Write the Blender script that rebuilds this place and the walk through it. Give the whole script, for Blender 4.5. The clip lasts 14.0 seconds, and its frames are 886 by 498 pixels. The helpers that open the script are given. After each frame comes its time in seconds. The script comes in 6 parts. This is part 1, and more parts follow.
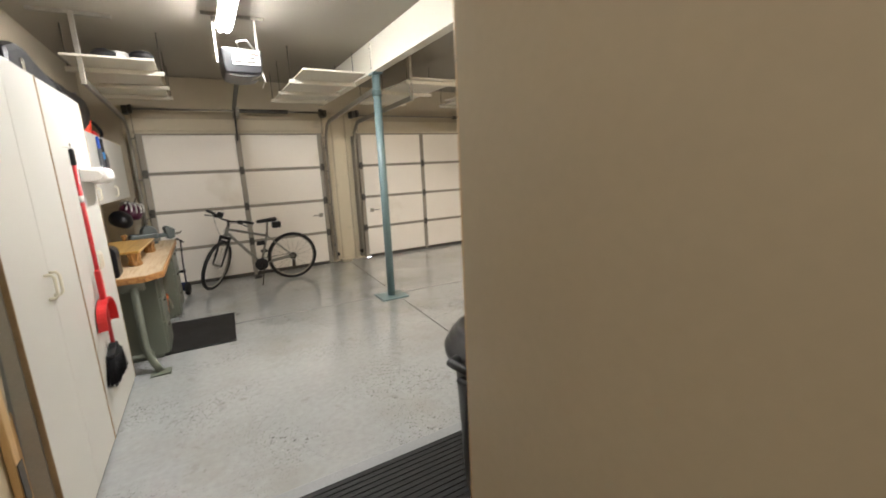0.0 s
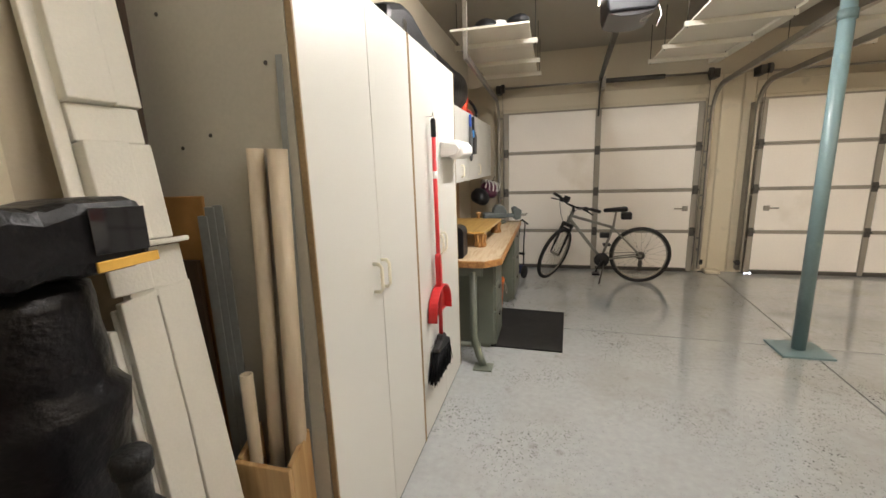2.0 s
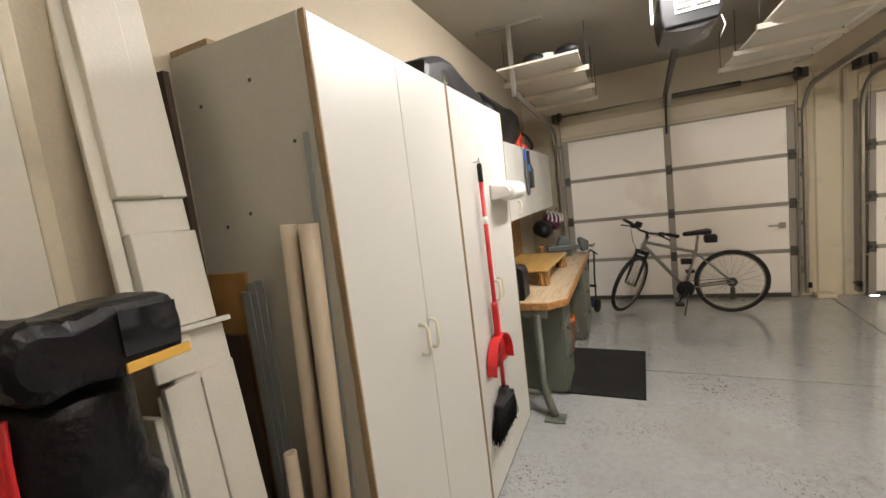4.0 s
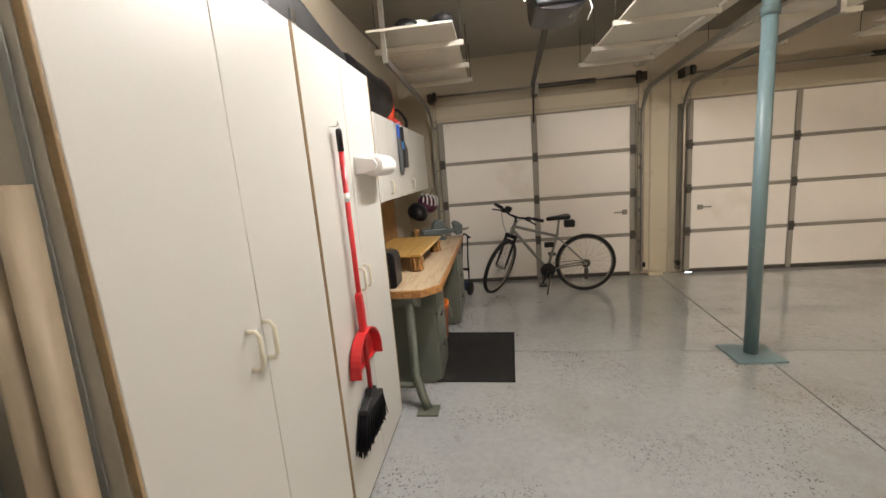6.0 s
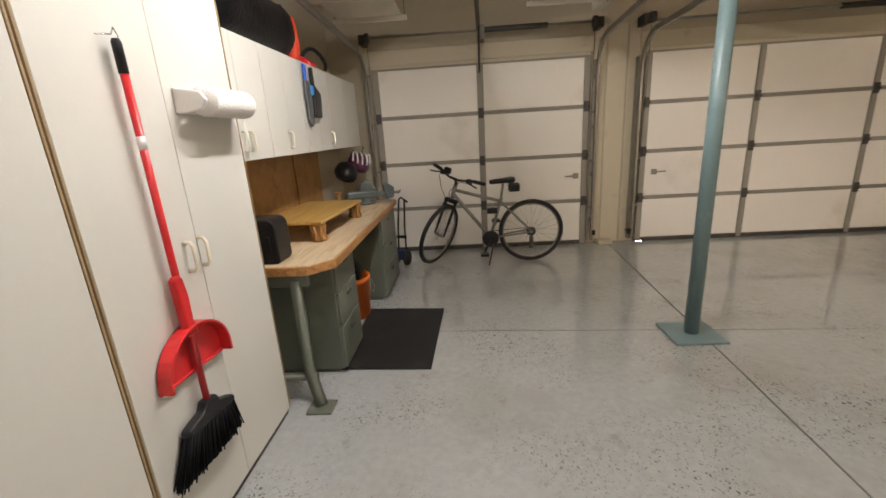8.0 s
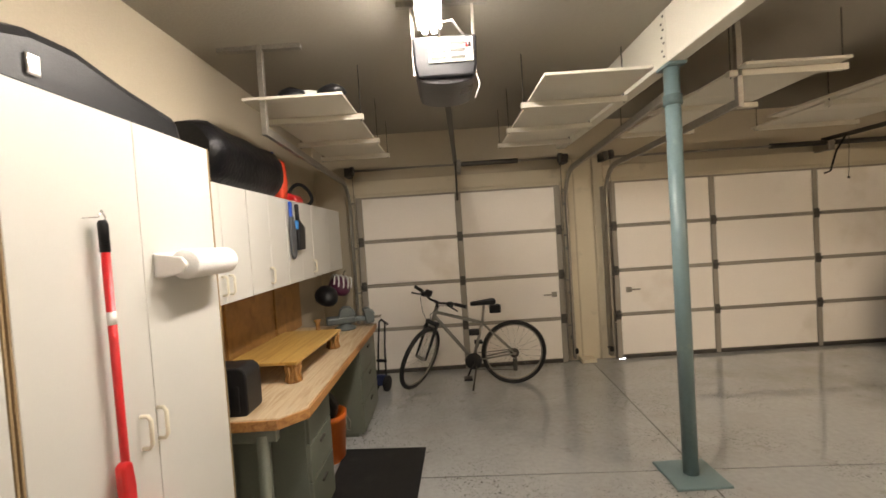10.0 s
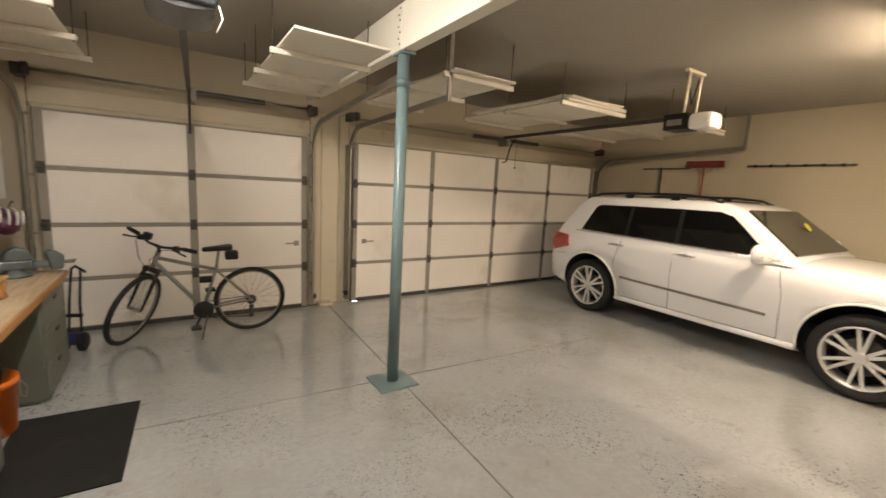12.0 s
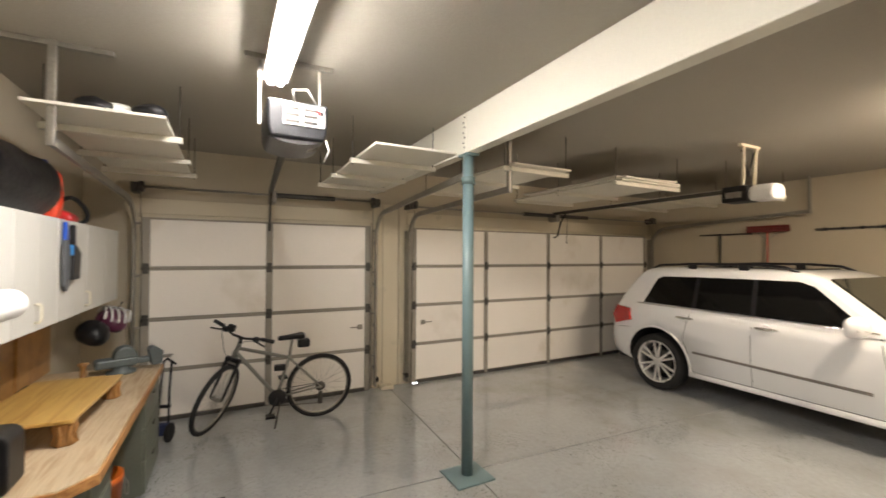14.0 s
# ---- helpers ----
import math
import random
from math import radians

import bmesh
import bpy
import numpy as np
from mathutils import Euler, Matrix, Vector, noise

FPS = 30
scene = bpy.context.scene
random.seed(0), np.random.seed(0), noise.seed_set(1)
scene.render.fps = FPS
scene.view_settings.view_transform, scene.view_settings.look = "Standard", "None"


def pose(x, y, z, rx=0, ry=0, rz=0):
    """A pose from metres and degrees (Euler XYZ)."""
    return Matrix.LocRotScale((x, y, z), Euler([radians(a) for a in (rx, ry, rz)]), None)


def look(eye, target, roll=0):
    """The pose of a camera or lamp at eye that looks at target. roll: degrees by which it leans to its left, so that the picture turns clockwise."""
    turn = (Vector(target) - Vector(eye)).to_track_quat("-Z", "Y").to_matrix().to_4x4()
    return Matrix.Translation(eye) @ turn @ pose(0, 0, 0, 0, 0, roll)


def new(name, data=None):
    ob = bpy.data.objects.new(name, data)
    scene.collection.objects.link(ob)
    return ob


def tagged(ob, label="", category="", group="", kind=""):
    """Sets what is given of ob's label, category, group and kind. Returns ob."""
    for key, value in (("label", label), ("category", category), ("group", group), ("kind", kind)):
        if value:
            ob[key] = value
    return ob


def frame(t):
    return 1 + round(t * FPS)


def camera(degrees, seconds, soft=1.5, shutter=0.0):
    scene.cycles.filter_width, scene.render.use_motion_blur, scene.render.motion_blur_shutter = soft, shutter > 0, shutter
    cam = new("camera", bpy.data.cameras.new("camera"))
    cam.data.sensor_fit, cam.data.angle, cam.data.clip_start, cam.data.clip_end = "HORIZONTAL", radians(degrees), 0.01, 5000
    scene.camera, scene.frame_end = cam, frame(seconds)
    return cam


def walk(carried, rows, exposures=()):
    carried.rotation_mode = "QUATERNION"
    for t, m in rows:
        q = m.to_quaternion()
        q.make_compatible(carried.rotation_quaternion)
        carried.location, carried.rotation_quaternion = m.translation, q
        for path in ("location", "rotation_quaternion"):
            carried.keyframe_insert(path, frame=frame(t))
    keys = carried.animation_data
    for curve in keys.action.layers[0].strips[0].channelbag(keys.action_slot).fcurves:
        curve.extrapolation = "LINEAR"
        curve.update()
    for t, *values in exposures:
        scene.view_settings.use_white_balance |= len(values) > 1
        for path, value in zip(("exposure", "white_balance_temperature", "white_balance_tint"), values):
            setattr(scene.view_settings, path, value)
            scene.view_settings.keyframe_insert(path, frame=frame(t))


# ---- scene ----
cam = camera(94.2, 14.0, 1.5, 0.25)
PATH = [
    (0, (0.027, -0.14, 1.517), (0.998, 1.564, 1.125), -2.7),
    (0.5, (0.0, 0.183, 1.458), (0.601, 2.022, 0.953), -2.5),
    (1, (0.034, 0.470, 1.491), (-0.228, 2.413, 1.094), -6.0),
    (1.5, (0.029, 0.699, 1.495), (-0.656, 2.533, 1.086), -4.9),
    (2, (0.008, 0.881, 1.478), (-0.496, 2.775, 1.079), -2.0),
    (4.3, (0.066, 1.053, 1.551), (-0.762, 2.862, 1.348), -7.1),
    (4.5, (0.038, 1.122, 1.544), (-0.651, 2.988, 1.344), -7.0),
    (5, (-0.043, 1.231, 1.506), (-0.444, 3.171, 1.232), -6.6),
    (5.5, (-0.022, 1.276, 1.499), (-0.313, 3.227, 1.17), -5.3),
    (6, (0.044, 1.285, 1.499), (-0.219, 3.234, 1.137), -4.7),
    (6.5, (0.112, 1.296, 1.493), (-0.124, 3.241, 1.091), -4.6),
    (7, (0.209, 1.351, 1.451), (0.01, 3.287, 0.994), -4.5),
    (7.5, (0.303, 1.588, 1.409), (0.235, 3.52, 0.895), -3.3),
    (8, (0.384, 1.774, 1.405), (0.255, 3.695, 0.863), -3.5),
    (8.2, (0.396, 1.81, 1.411), (0.11, 3.728, 0.919), -3.4),
    (10.3, (0.403, 1.815, 1.633), (0.547, 3.809, 1.604), -4.6),
    (10.5, (0.428, 1.793, 1.649), (0.899, 3.737, 1.622), -5.0),
    (11, (0.446, 1.714, 1.662), (1.334, 3.507, 1.643), -2.7),
    (11.5, (0.438, 1.579, 1.618), (1.294, 3.362, 1.321), -1.7),
    (12, (0.384, 1.519, 1.596), (1.479, 3.167, 1.304), 3.0),
    (12.5, (0.314, 1.532, 1.629), (1.737, 2.928, 1.471), 3.2),
    (13, (0.258, 1.563, 1.647), (1.781, 2.858, 1.576), 2.2),
    (13.5, (0.221, 1.552, 1.704), (1.537, 3.058, 1.681), -0.7),
    (14, (0.144, 1.551, 1.745), (1.072, 3.322, 1.778), 0.3),
]
EXPOSURES = [(0.0, 0.72, 6200, 11), (0.6, 0.82, 6250, 11), (2.2, 0.64, 6400, 12), (6.0, 0.45, 6450, 14), (8.2, 0.36, 6500, 14), (10.5, 0.38, 7100, 15), (11.3, 0.60, 7000, 15), (12.5, 0.50, 6900, 15), (14.0, 0.56, 6500, 13)]
walk(cam, [(t, look(eye, target, roll)) for t, eye, target, roll in PATH], EXPOSURES)

# ---- light ----
world = bpy.data.worlds.new("night")
scene.world = world
world.use_nodes = True
world.node_tree.nodes["Background"].inputs[0].default_value = (0.5, 0.55, 0.6, 1)
world.node_tree.nodes["Background"].inputs[1].default_value = 0.05
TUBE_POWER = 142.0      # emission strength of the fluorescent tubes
HOUSE_POWER = 6.5     # lamp of the house passage behind the door


# ---- materials ----
def material(name, colour, rough=0.6, metal=0.0, spread=0.12, big=1.5, fine=60.0, bump=0.05, specular=0.5, coat=0.0, stretch=(1, 1, 1), rough_spread=0.1, dirt=None, dirt_scale=2.0, dirt_from=0.62, dirt_to=0.75):
    """A painted, moulded or bare surface: broad and fine variation of colour, gloss and relief, and blotches of dirt or wear."""
    m = bpy.data.materials.new(name)
    m.use_nodes = True
    nt = m.node_tree
    nodes, links = nt.nodes, nt.links
    bsdf = nodes["Principled BSDF"]
    geo = nodes.new("ShaderNodeNewGeometry")
    mapping = nodes.new("ShaderNodeMapping")
    mapping.inputs["Scale"].default_value = stretch
    links.new(geo.outputs["Position"], mapping.inputs["Vector"])

    def tex(scale, detail):
        n = nodes.new("ShaderNodeTexNoise")
        n.inputs["Scale"].default_value, n.inputs["Detail"].default_value = scale, detail
        links.new(mapping.outputs["Vector"], n.inputs["Vector"])
        return n.outputs["Fac"]

    broad, grain = tex(big, 4), tex(fine, 3)
    c = Vector(colour[:3])
    ramp = nodes.new("ShaderNodeValToRGB")
    ramp.color_ramp.elements[0].position, ramp.color_ramp.elements[1].position = 0.3, 0.7
    ramp.color_ramp.elements[0].color = (*(c * (1 - spread)), 1)
    ramp.color_ramp.elements[1].color = (*[min(v, 0.95) for v in c * (1 + spread)], 1)
    mix = nodes.new("ShaderNodeMix")
    mix.inputs[0].default_value = 0.45
    links.new(broad, mix.inputs[2])
    links.new(grain, mix.inputs[3])
    links.new(mix.outputs[0], ramp.inputs[0])
    out = ramp.outputs[0]
    if dirt:
        blot = nodes.new("ShaderNodeMapRange")
        blot.inputs[1].default_value, blot.inputs[2].default_value = dirt_from, dirt_to
        links.new(tex(dirt_scale, 8), blot.inputs[0])
        over = nodes.new("ShaderNodeMix")
        over.data_type = "RGBA"
        links.new(blot.outputs[0], over.inputs[0])
        links.new(out, over.inputs[6])
        over.inputs[7].default_value = (*dirt, 1)
        out = over.outputs[2]
    links.new(out, bsdf.inputs["Base Color"])
    gloss = nodes.new("ShaderNodeMapRange")
    gloss.inputs[3].default_value, gloss.inputs[4].default_value = max(rough - rough_spread, 0.02), min(rough + rough_spread, 1)
    links.new(broad, gloss.inputs[0])
    links.new(gloss.outputs[0], bsdf.inputs["Roughness"])
    bsdf.inputs["Metallic"].default_value = metal
    bsdf.inputs["Specular IOR Level"].default_value = specular
    bsdf.inputs["Coat Weight"].default_value = coat
    bsdf.inputs["Coat Roughness"].default_value = 0.05
    if bump:
        b = nodes.new("ShaderNodeBump")
        b.inputs["Strength"].default_value, b.inputs["Distance"].default_value = min(bump * 4, 1), 0.004
        links.new(grain, b.inputs["Height"])
        links.new(b.outputs[0], bsdf.inputs["Normal"])
    return m


def glow(name, colour, strength):
    m = bpy.data.materials.new(name)
    m.use_nodes = True
    b = m.node_tree.nodes["Principled BSDF"]
    b.inputs["Base Color"].default_value = (*colour, 1)
    b.inputs["Emission Color"].default_value = (*colour, 1)
    b.inputs["Emission Strength"].default_value = strength
    return m


def floor_paint():
    """Grey epoxy paint with scattered dark chips, scuffs and worn, dirty patches."""
    m = material("floor_paint", (0.395, 0.405, 0.405), 0.11, spread=0.13, big=0.9, fine=25, bump=0.0, rough_spread=0.05, dirt=(0.34, 0.335, 0.315), dirt_scale=1.5, dirt_from=0.54, dirt_to=0.78, specular=0.6, coat=0.7)
    nt = m.node_tree
    nodes, links = nt.nodes, nt.links
    bsdf = nodes["Principled BSDF"]
    geo = nodes.new("ShaderNodeNewGeometry")
    base = bsdf.inputs["Base Color"].links[0].from_socket
    warp = nodes.new("ShaderNodeTexNoise")
    warp.inputs["Scale"].default_value, warp.inputs["Detail"].default_value = 45, 3
    links.new(geo.outputs["Position"], warp.inputs["Vector"])
    bent = nodes.new("ShaderNodeVectorMath")
    bent.operation = "MULTIPLY_ADD"
    bent.inputs[1].default_value = (0.035, 0.035, 0.0)
    links.new(warp.outputs["Color"], bent.inputs[0])
    links.new(geo.outputs["Position"], bent.inputs[2])
    # broad scuffed stains
    for scale, lo, hi, tone in ((0.8, 0.52, 0.72, (0.30, 0.285, 0.25)), (5.5, 0.60, 0.72, (0.24, 0.232, 0.21)), (14, 0.65, 0.73, (0.18, 0.175, 0.16))):
        n = nodes.new("ShaderNodeTexNoise")
        n.inputs["Scale"].default_value, n.inputs["Detail"].default_value, n.inputs["Roughness"].default_value = scale, 9, 0.65
        links.new(geo.outputs["Position"], n.inputs["Vector"])
        r = nodes.new("ShaderNodeMapRange")
        r.inputs[1].default_value, r.inputs[2].default_value, r.inputs[4].default_value = lo, hi, 0.75
        links.new(n.outputs["Fac"], r.inputs[0])
        over = nodes.new("ShaderNodeMix")
        over.data_type = "RGBA"
        links.new(r.outputs[0], over.inputs[0])
        links.new(base, over.inputs[6])
        over.inputs[7].default_value = (*tone, 1)
        base = over.outputs[2]
    for scale, limit, tone, patch in ((20, 0.13, (0.05, 0.052, 0.05), 0.50), (42, 0.20, (0.08, 0.08, 0.075), 0.48), (80, 0.19, (0.12, 0.12, 0.11), 0.43), (26, 0.09, (0.62, 0.63, 0.61), 0.5)):
        v = nodes.new("ShaderNodeTexVoronoi")
        v.inputs["Scale"].default_value = scale
        links.new(bent.outputs[0], v.inputs["Vector"])
        less = nodes.new("ShaderNodeMath")
        less.operation = "LESS_THAN"
        links.new(v.outputs["Distance"], less.inputs[0])
        less.inputs[1].default_value = limit
        n = nodes.new("ShaderNodeTexNoise")
        n.inputs["Scale"].default_value, n.inputs["Detail"].default_value = 1.3, 6
        links.new(geo.outputs["Position"], n.inputs["Vector"])
        more = nodes.new("ShaderNodeMapRange")
        more.inputs[1].default_value, more.inputs[2].default_value = patch, patch + 0.14
        links.new(n.outputs["Fac"], more.inputs[0])
        both = nodes.new("ShaderNodeMath")
        both.operation = "MULTIPLY"
        links.new(less.outputs[0], both.inputs[0])
        links.new(more.outputs[0], both.inputs[1])
        over = nodes.new("ShaderNodeMix")
        over.data_type = "RGBA"
        links.new(both.outputs[0], over.inputs[0])
        links.new(base, over.inputs[6])
        over.inputs[7].default_value = (*tone, 1)
        base = over.outputs[2]
    links.new(base, bsdf.inputs["Base Color"])
    return m


def wood(name, light, dark, rough=0.5, along=(1, 0.08, 1), scale=22, coat=0.0):
    m = material(name, light, rough, spread=0.15, big=3, fine=scale * 4, bump=0.05, coat=coat, stretch=along)
    nt = m.node_tree
    nodes, links = nt.nodes, nt.links
    bsdf = nodes["Principled BSDF"]
    base = bsdf.inputs["Base Color"].links[0].from_socket
    mapping = [n for n in nodes if n.type == "MAPPING"][0]
    n = nodes.new("ShaderNodeTexNoise")
    n.inputs["Scale"].default_value, n.inputs["Detail"].default_value, n.inputs["Distortion"].default_value = scale, 6, 1.2
    links.new(mapping.outputs[0], n.inputs["Vector"])
    r = nodes.new("ShaderNodeMapRange")
    r.inputs[1].default_value, r.inputs[2].default_value = 0.45, 0.7
    links.new(n.outputs["Fac"], r.inputs[0])
    over = nodes.new("ShaderNodeMix")
    over.data_type = "RGBA"
    links.new(r.outputs[0], over.inputs[0])
    links.new(base, over.inputs[6])
    over.inputs[7].default_value = (*dark, 1)
    links.new(over.outputs[2], bsdf.inputs["Base Color"])
    return m


WALL = material("wall_paint", (0.51, 0.445, 0.33), 0.75, spread=0.05, big=0.8, fine=90, bump=0.09)
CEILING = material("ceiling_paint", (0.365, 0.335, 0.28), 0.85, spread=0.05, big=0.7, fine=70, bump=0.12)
BEAM = material("beam_paint", (0.74, 0.71, 0.61), 0.7, spread=0.05, big=1.0, fine=80, bump=0.1)
TRIM = material("trim_paint", (0.64, 0.57, 0.43), 0.55, spread=0.05, big=1.5, fine=60, bump=0.03, dirt=(0.5, 0.45, 0.34), dirt_scale=3, dirt_from=0.66)
FLOOR = floor_paint()
LANDING = material("landing_paint", (0.27, 0.28, 0.29), 0.45, spread=0.15, big=2, fine=120, bump=0.06, dirt=(0.40, 0.41, 0.40), dirt_scale=22, dirt_from=0.68, dirt_to=0.76)
RUBBER = material("black_rubber", (0.012, 0.012, 0.012), 0.6, spread=0.3, big=4, fine=140, bump=0.15, specular=0.3, dirt=(0.03, 0.029, 0.026), dirt_scale=6, dirt_from=0.6)
LAMINATE = material("white_laminate", (0.61, 0.60, 0.555), 0.40, spread=0.02, big=1.5, fine=200, bump=0.006, rough_spread=0.0)
BOARD = material("raw_side_board", (0.46, 0.44, 0.38), 0.55, spread=0.07, big=1.2, fine=90, bump=0.03)
PANEL = material("insulation_panel", (0.92, 0.875, 0.81), 0.42, spread=0.03, big=2, fine=50, bump=0.02, rough_spread=0.08, dirt=(0.68, 0.61, 0.5), dirt_scale=1.4, dirt_from=0.62, dirt_to=0.85)
DOORSTEEL = material("door_steel_painted", (0.34, 0.31, 0.26), 0.5, spread=0.08, big=3, fine=60, bump=0.02)
GALV = material("galvanised_steel", (0.33, 0.31, 0.27), 0.45, metal=0.75, spread=0.2, big=9, fine=60, bump=0.02)
DARKSTEEL = material("dark_steel", (0.09, 0.085, 0.075), 0.5, metal=0.6, spread=0.25, big=8, fine=70, bump=0.03)
POSTPAINT = material("blue_green_post_paint", (0.16, 0.235, 0.245), 0.38, spread=0.09, big=4, fine=60, bump=0.03, dirt=(0.22, 0.30, 0.28), dirt_scale=9, dirt_from=0.64)
BLACK = material("black_plastic", (0.010, 0.010, 0.011), 0.42, spread=0.3, big=6, fine=120, bump=0.04, specular=0.35)
REDPLASTIC = material("red_plastic", (0.56, 0.02, 0.022), 0.32, spread=0.1, big=6, fine=90, bump=0.01)
CREAM = material("cream_plastic", (0.74, 0.70, 0.56), 0.35, spread=0.04, big=8, fine=90, bump=0.01)
EDGEBAND = material("worn_brown_edge", (0.30, 0.21, 0.11), 0.6, spread=0.2, big=12, fine=120, bump=0.05)
PINE = wood("pine", (0.62, 0.42, 0.20), (0.42, 0.24, 0.09), 0.55, (1, 1, 0.08), 18)
BENCHWOOD = wood("bench_top_wood", (0.50, 0.395, 0.26), (0.36, 0.24, 0.13), 0.5, (1, 0.1, 1), 26)
BENCHEDGE = wood("bench_edge_wood", (0.44, 0.22, 0.07), (0.25, 0.10, 0.03), 0.5, (1, 0.1, 1), 24)
PEGBOARD = wood("brown_hardboard", (0.38, 0.20, 0.06), (0.28, 0.135, 0.04), 0.5, (1, 1, 1), 6)
GREENSTEEL = material("green_grey_steel", (0.125, 0.138, 0.108), 0.42, spread=0.1, big=4, fine=90, bump=0.02, dirt=(0.2, 0.2, 0.15), dirt_scale=14, dirt_from=0.7)
SHELFWHITE = material("white_shelf_board", (0.74, 0.70, 0.60), 0.55, spread=0.05, big=2, fine=90, bump=0.02)
TUBE = glow("fluorescent_tube", (1.0, 0.96, 0.90), TUBE_POWER)
# weak glow for the added lamp over the landing
TUBE_FILL = glow("dim_fill_tube", (1.0, 0.95, 0.88), TUBE_POWER * 0.26)
TUBE_WARM = glow("warm_fluorescent_tube", (1.0, 0.85, 0.66), TUBE_POWER * 1.3)
WHITE = material("white_plastic", (0.80, 0.79, 0.76), 0.35, spread=0.03, big=6, fine=90, bump=0.01)
CHROME = material("chrome", (0.75, 0.75, 0.74), 0.12, metal=1.0, spread=0.04, big=9, fine=90, bump=0.0, rough_spread=0.04)


# ---- building helpers ----
def box(bm, x0, y0, z0, x1, y1, z1, bevel=0.0, m=None):
    """A box between two corners, its edges bevelled, turned by m."""
    x0, x1, y0, y1, z0, z1 = min(x0, x1), max(x0, x1), min(y0, y1), max(y0, y1), min(z0, z1), max(z0, z1)
    tmp = bmesh.new()
    vs = bmesh.ops.create_cube(tmp, size=1)["verts"]
    for v in vs:
        v.co = Vector(((x0 + x1) / 2 + v.co.x * (x1 - x0), (y0 + y1) / 2 + v.co.y * (y1 - y0), (z0 + z1) / 2 + v.co.z * (z1 - z0)))
    if bevel:
        bmesh.ops.bevel(tmp, geom=tmp.edges[:], offset=bevel, segments=2, profile=0.5, affect="EDGES")
    return merge(bm, tmp, m)


def merge(bm, tmp, m=None):
    if m is not None:
        bmesh.ops.transform(tmp, matrix=m, verts=tmp.verts[:])
    me = bpy.data.meshes.new("tmp")
    tmp.to_mesh(me)
    tmp.free()
    bm.from_mesh(me)
    bpy.data.meshes.remove(me)
    return bm


def tube(bm, points, radius, sides=10, closed=False):
    """A round bar along points; radius is a number or one for each point."""
    pts = [Vector(p) for p in points]
    n = len(pts)
    rad = radius if isinstance(radius, (list, tuple)) else [radius] * n
    rings, side = [], None
    for i, p in enumerate(pts):
        a = pts[(i - 1) % n] if closed or i > 0 else p
        b = pts[(i + 1) % n] if closed or i < n - 1 else p
        d = (b - a).normalized()
        if side is None or abs(side.dot(d)) > 0.98:
            side = d.orthogonal().normalized()
        side = (side - d * side.dot(d)).normalized()
        up = d.cross(side)
        rings.append([bm.verts.new(p + (side * math.cos(k * 2 * math.pi / sides) + up * math.sin(k * 2 * math.pi / sides)) * rad[i]) for k in range(sides)])
    for i in range(n if closed else n - 1):
        r, s = rings[i], rings[(i + 1) % n]
        for k in range(sides):
            bm.faces.new((r[k], r[(k + 1) % sides], s[(k + 1) % sides], s[k])).smooth = True
    if not closed:
        bm.faces.new(rings[0][::-1])
        bm.faces.new(rings[-1])
    return bm


def lathe(bm, profile, sides=32, m=None, smooth=True):
    """A turned body from (radius, height) pairs round z."""
    tmp = bmesh.new()
    rings = []
    for r, z in profile:
        rings.append([tmp.verts.new((r * math.cos(k * 2 * math.pi / sides), r * math.sin(k * 2 * math.pi / sides), z)) for k in range(sides)])
    for a, b in zip(rings, rings[1:]):
        for k in range(sides):
            tmp.faces.new((a[k], a[(k + 1) % sides], b[(k + 1) % sides], b[k])).smooth = smooth
    if profile[0][0] > 1e-4:
        tmp.faces.new(rings[0][::-1])
    if profile[-1][0] > 1e-4:
        tmp.faces.new(rings[-1])
    bmesh.ops.remove_doubles(tmp, verts=tmp.verts[:], dist=1e-5)
    return merge(bm, tmp, m)


def slab(bm, outline, depth, axis="y", at=0.0, bevel=0.0, m=None):
    """A flat plate of some depth: an outline of (a, b) pairs drawn across the axis, from at to at + depth."""
    tmp = bmesh.new()
    place = {"x": lambda a, b: (at, a, b), "y": lambda a, b: (a, at, b), "z": lambda a, b: (a, b, at)}[axis]
    face = tmp.faces.new([tmp.verts.new(place(a, b)) for a, b in outline])
    way = {"x": (depth, 0, 0), "y": (0, depth, 0), "z": (0, 0, depth)}[axis]
    grown = bmesh.ops.extrude_face_region(tmp, geom=[face])
    bmesh.ops.translate(tmp, vec=way, verts=[v for v in grown["geom"] if isinstance(v, bmesh.types.BMVert)])
    bmesh.ops.recalc_face_normals(tmp, faces=tmp.faces[:])
    if bevel:
        bmesh.ops.bevel(tmp, geom=tmp.edges[:], offset=bevel, segments=2, profile=0.5, affect="EDGES")
    return merge(bm, tmp, m)


def arc(cx, cy, r, a0, a1, n=8):
    return [(cx + r * math.cos(radians(a0 + (a1 - a0) * i / n)), cy + r * math.sin(radians(a0 + (a1 - a0) * i / n))) for i in range(n + 1)]


def mesh_of(name, bm, mat, recalc=True):
    if recalc:
        bmesh.ops.recalc_face_normals(bm, faces=bm.faces[:])
    me = bpy.data.meshes.new(name)
    bm.to_mesh(me)
    bm.free()
    me.materials.append(mat)
    return me


def part(name, bm, mat, parent, label="", m=None):
    ob = new(name, mesh_of(name, bm, mat))
    ob.parent = parent
    if m is not None:
        ob.matrix_local = m
    if label:
        ob["label"] = label
    return ob


def thing(name, m, label, category, group="", kind=""):
    """An Empty at a thing's base, to which its parts are parented in its own space."""
    ob = new(name)
    ob.empty_display_size = 0.1
    ob.matrix_world = m
    return tagged(ob, label, category, group, kind)


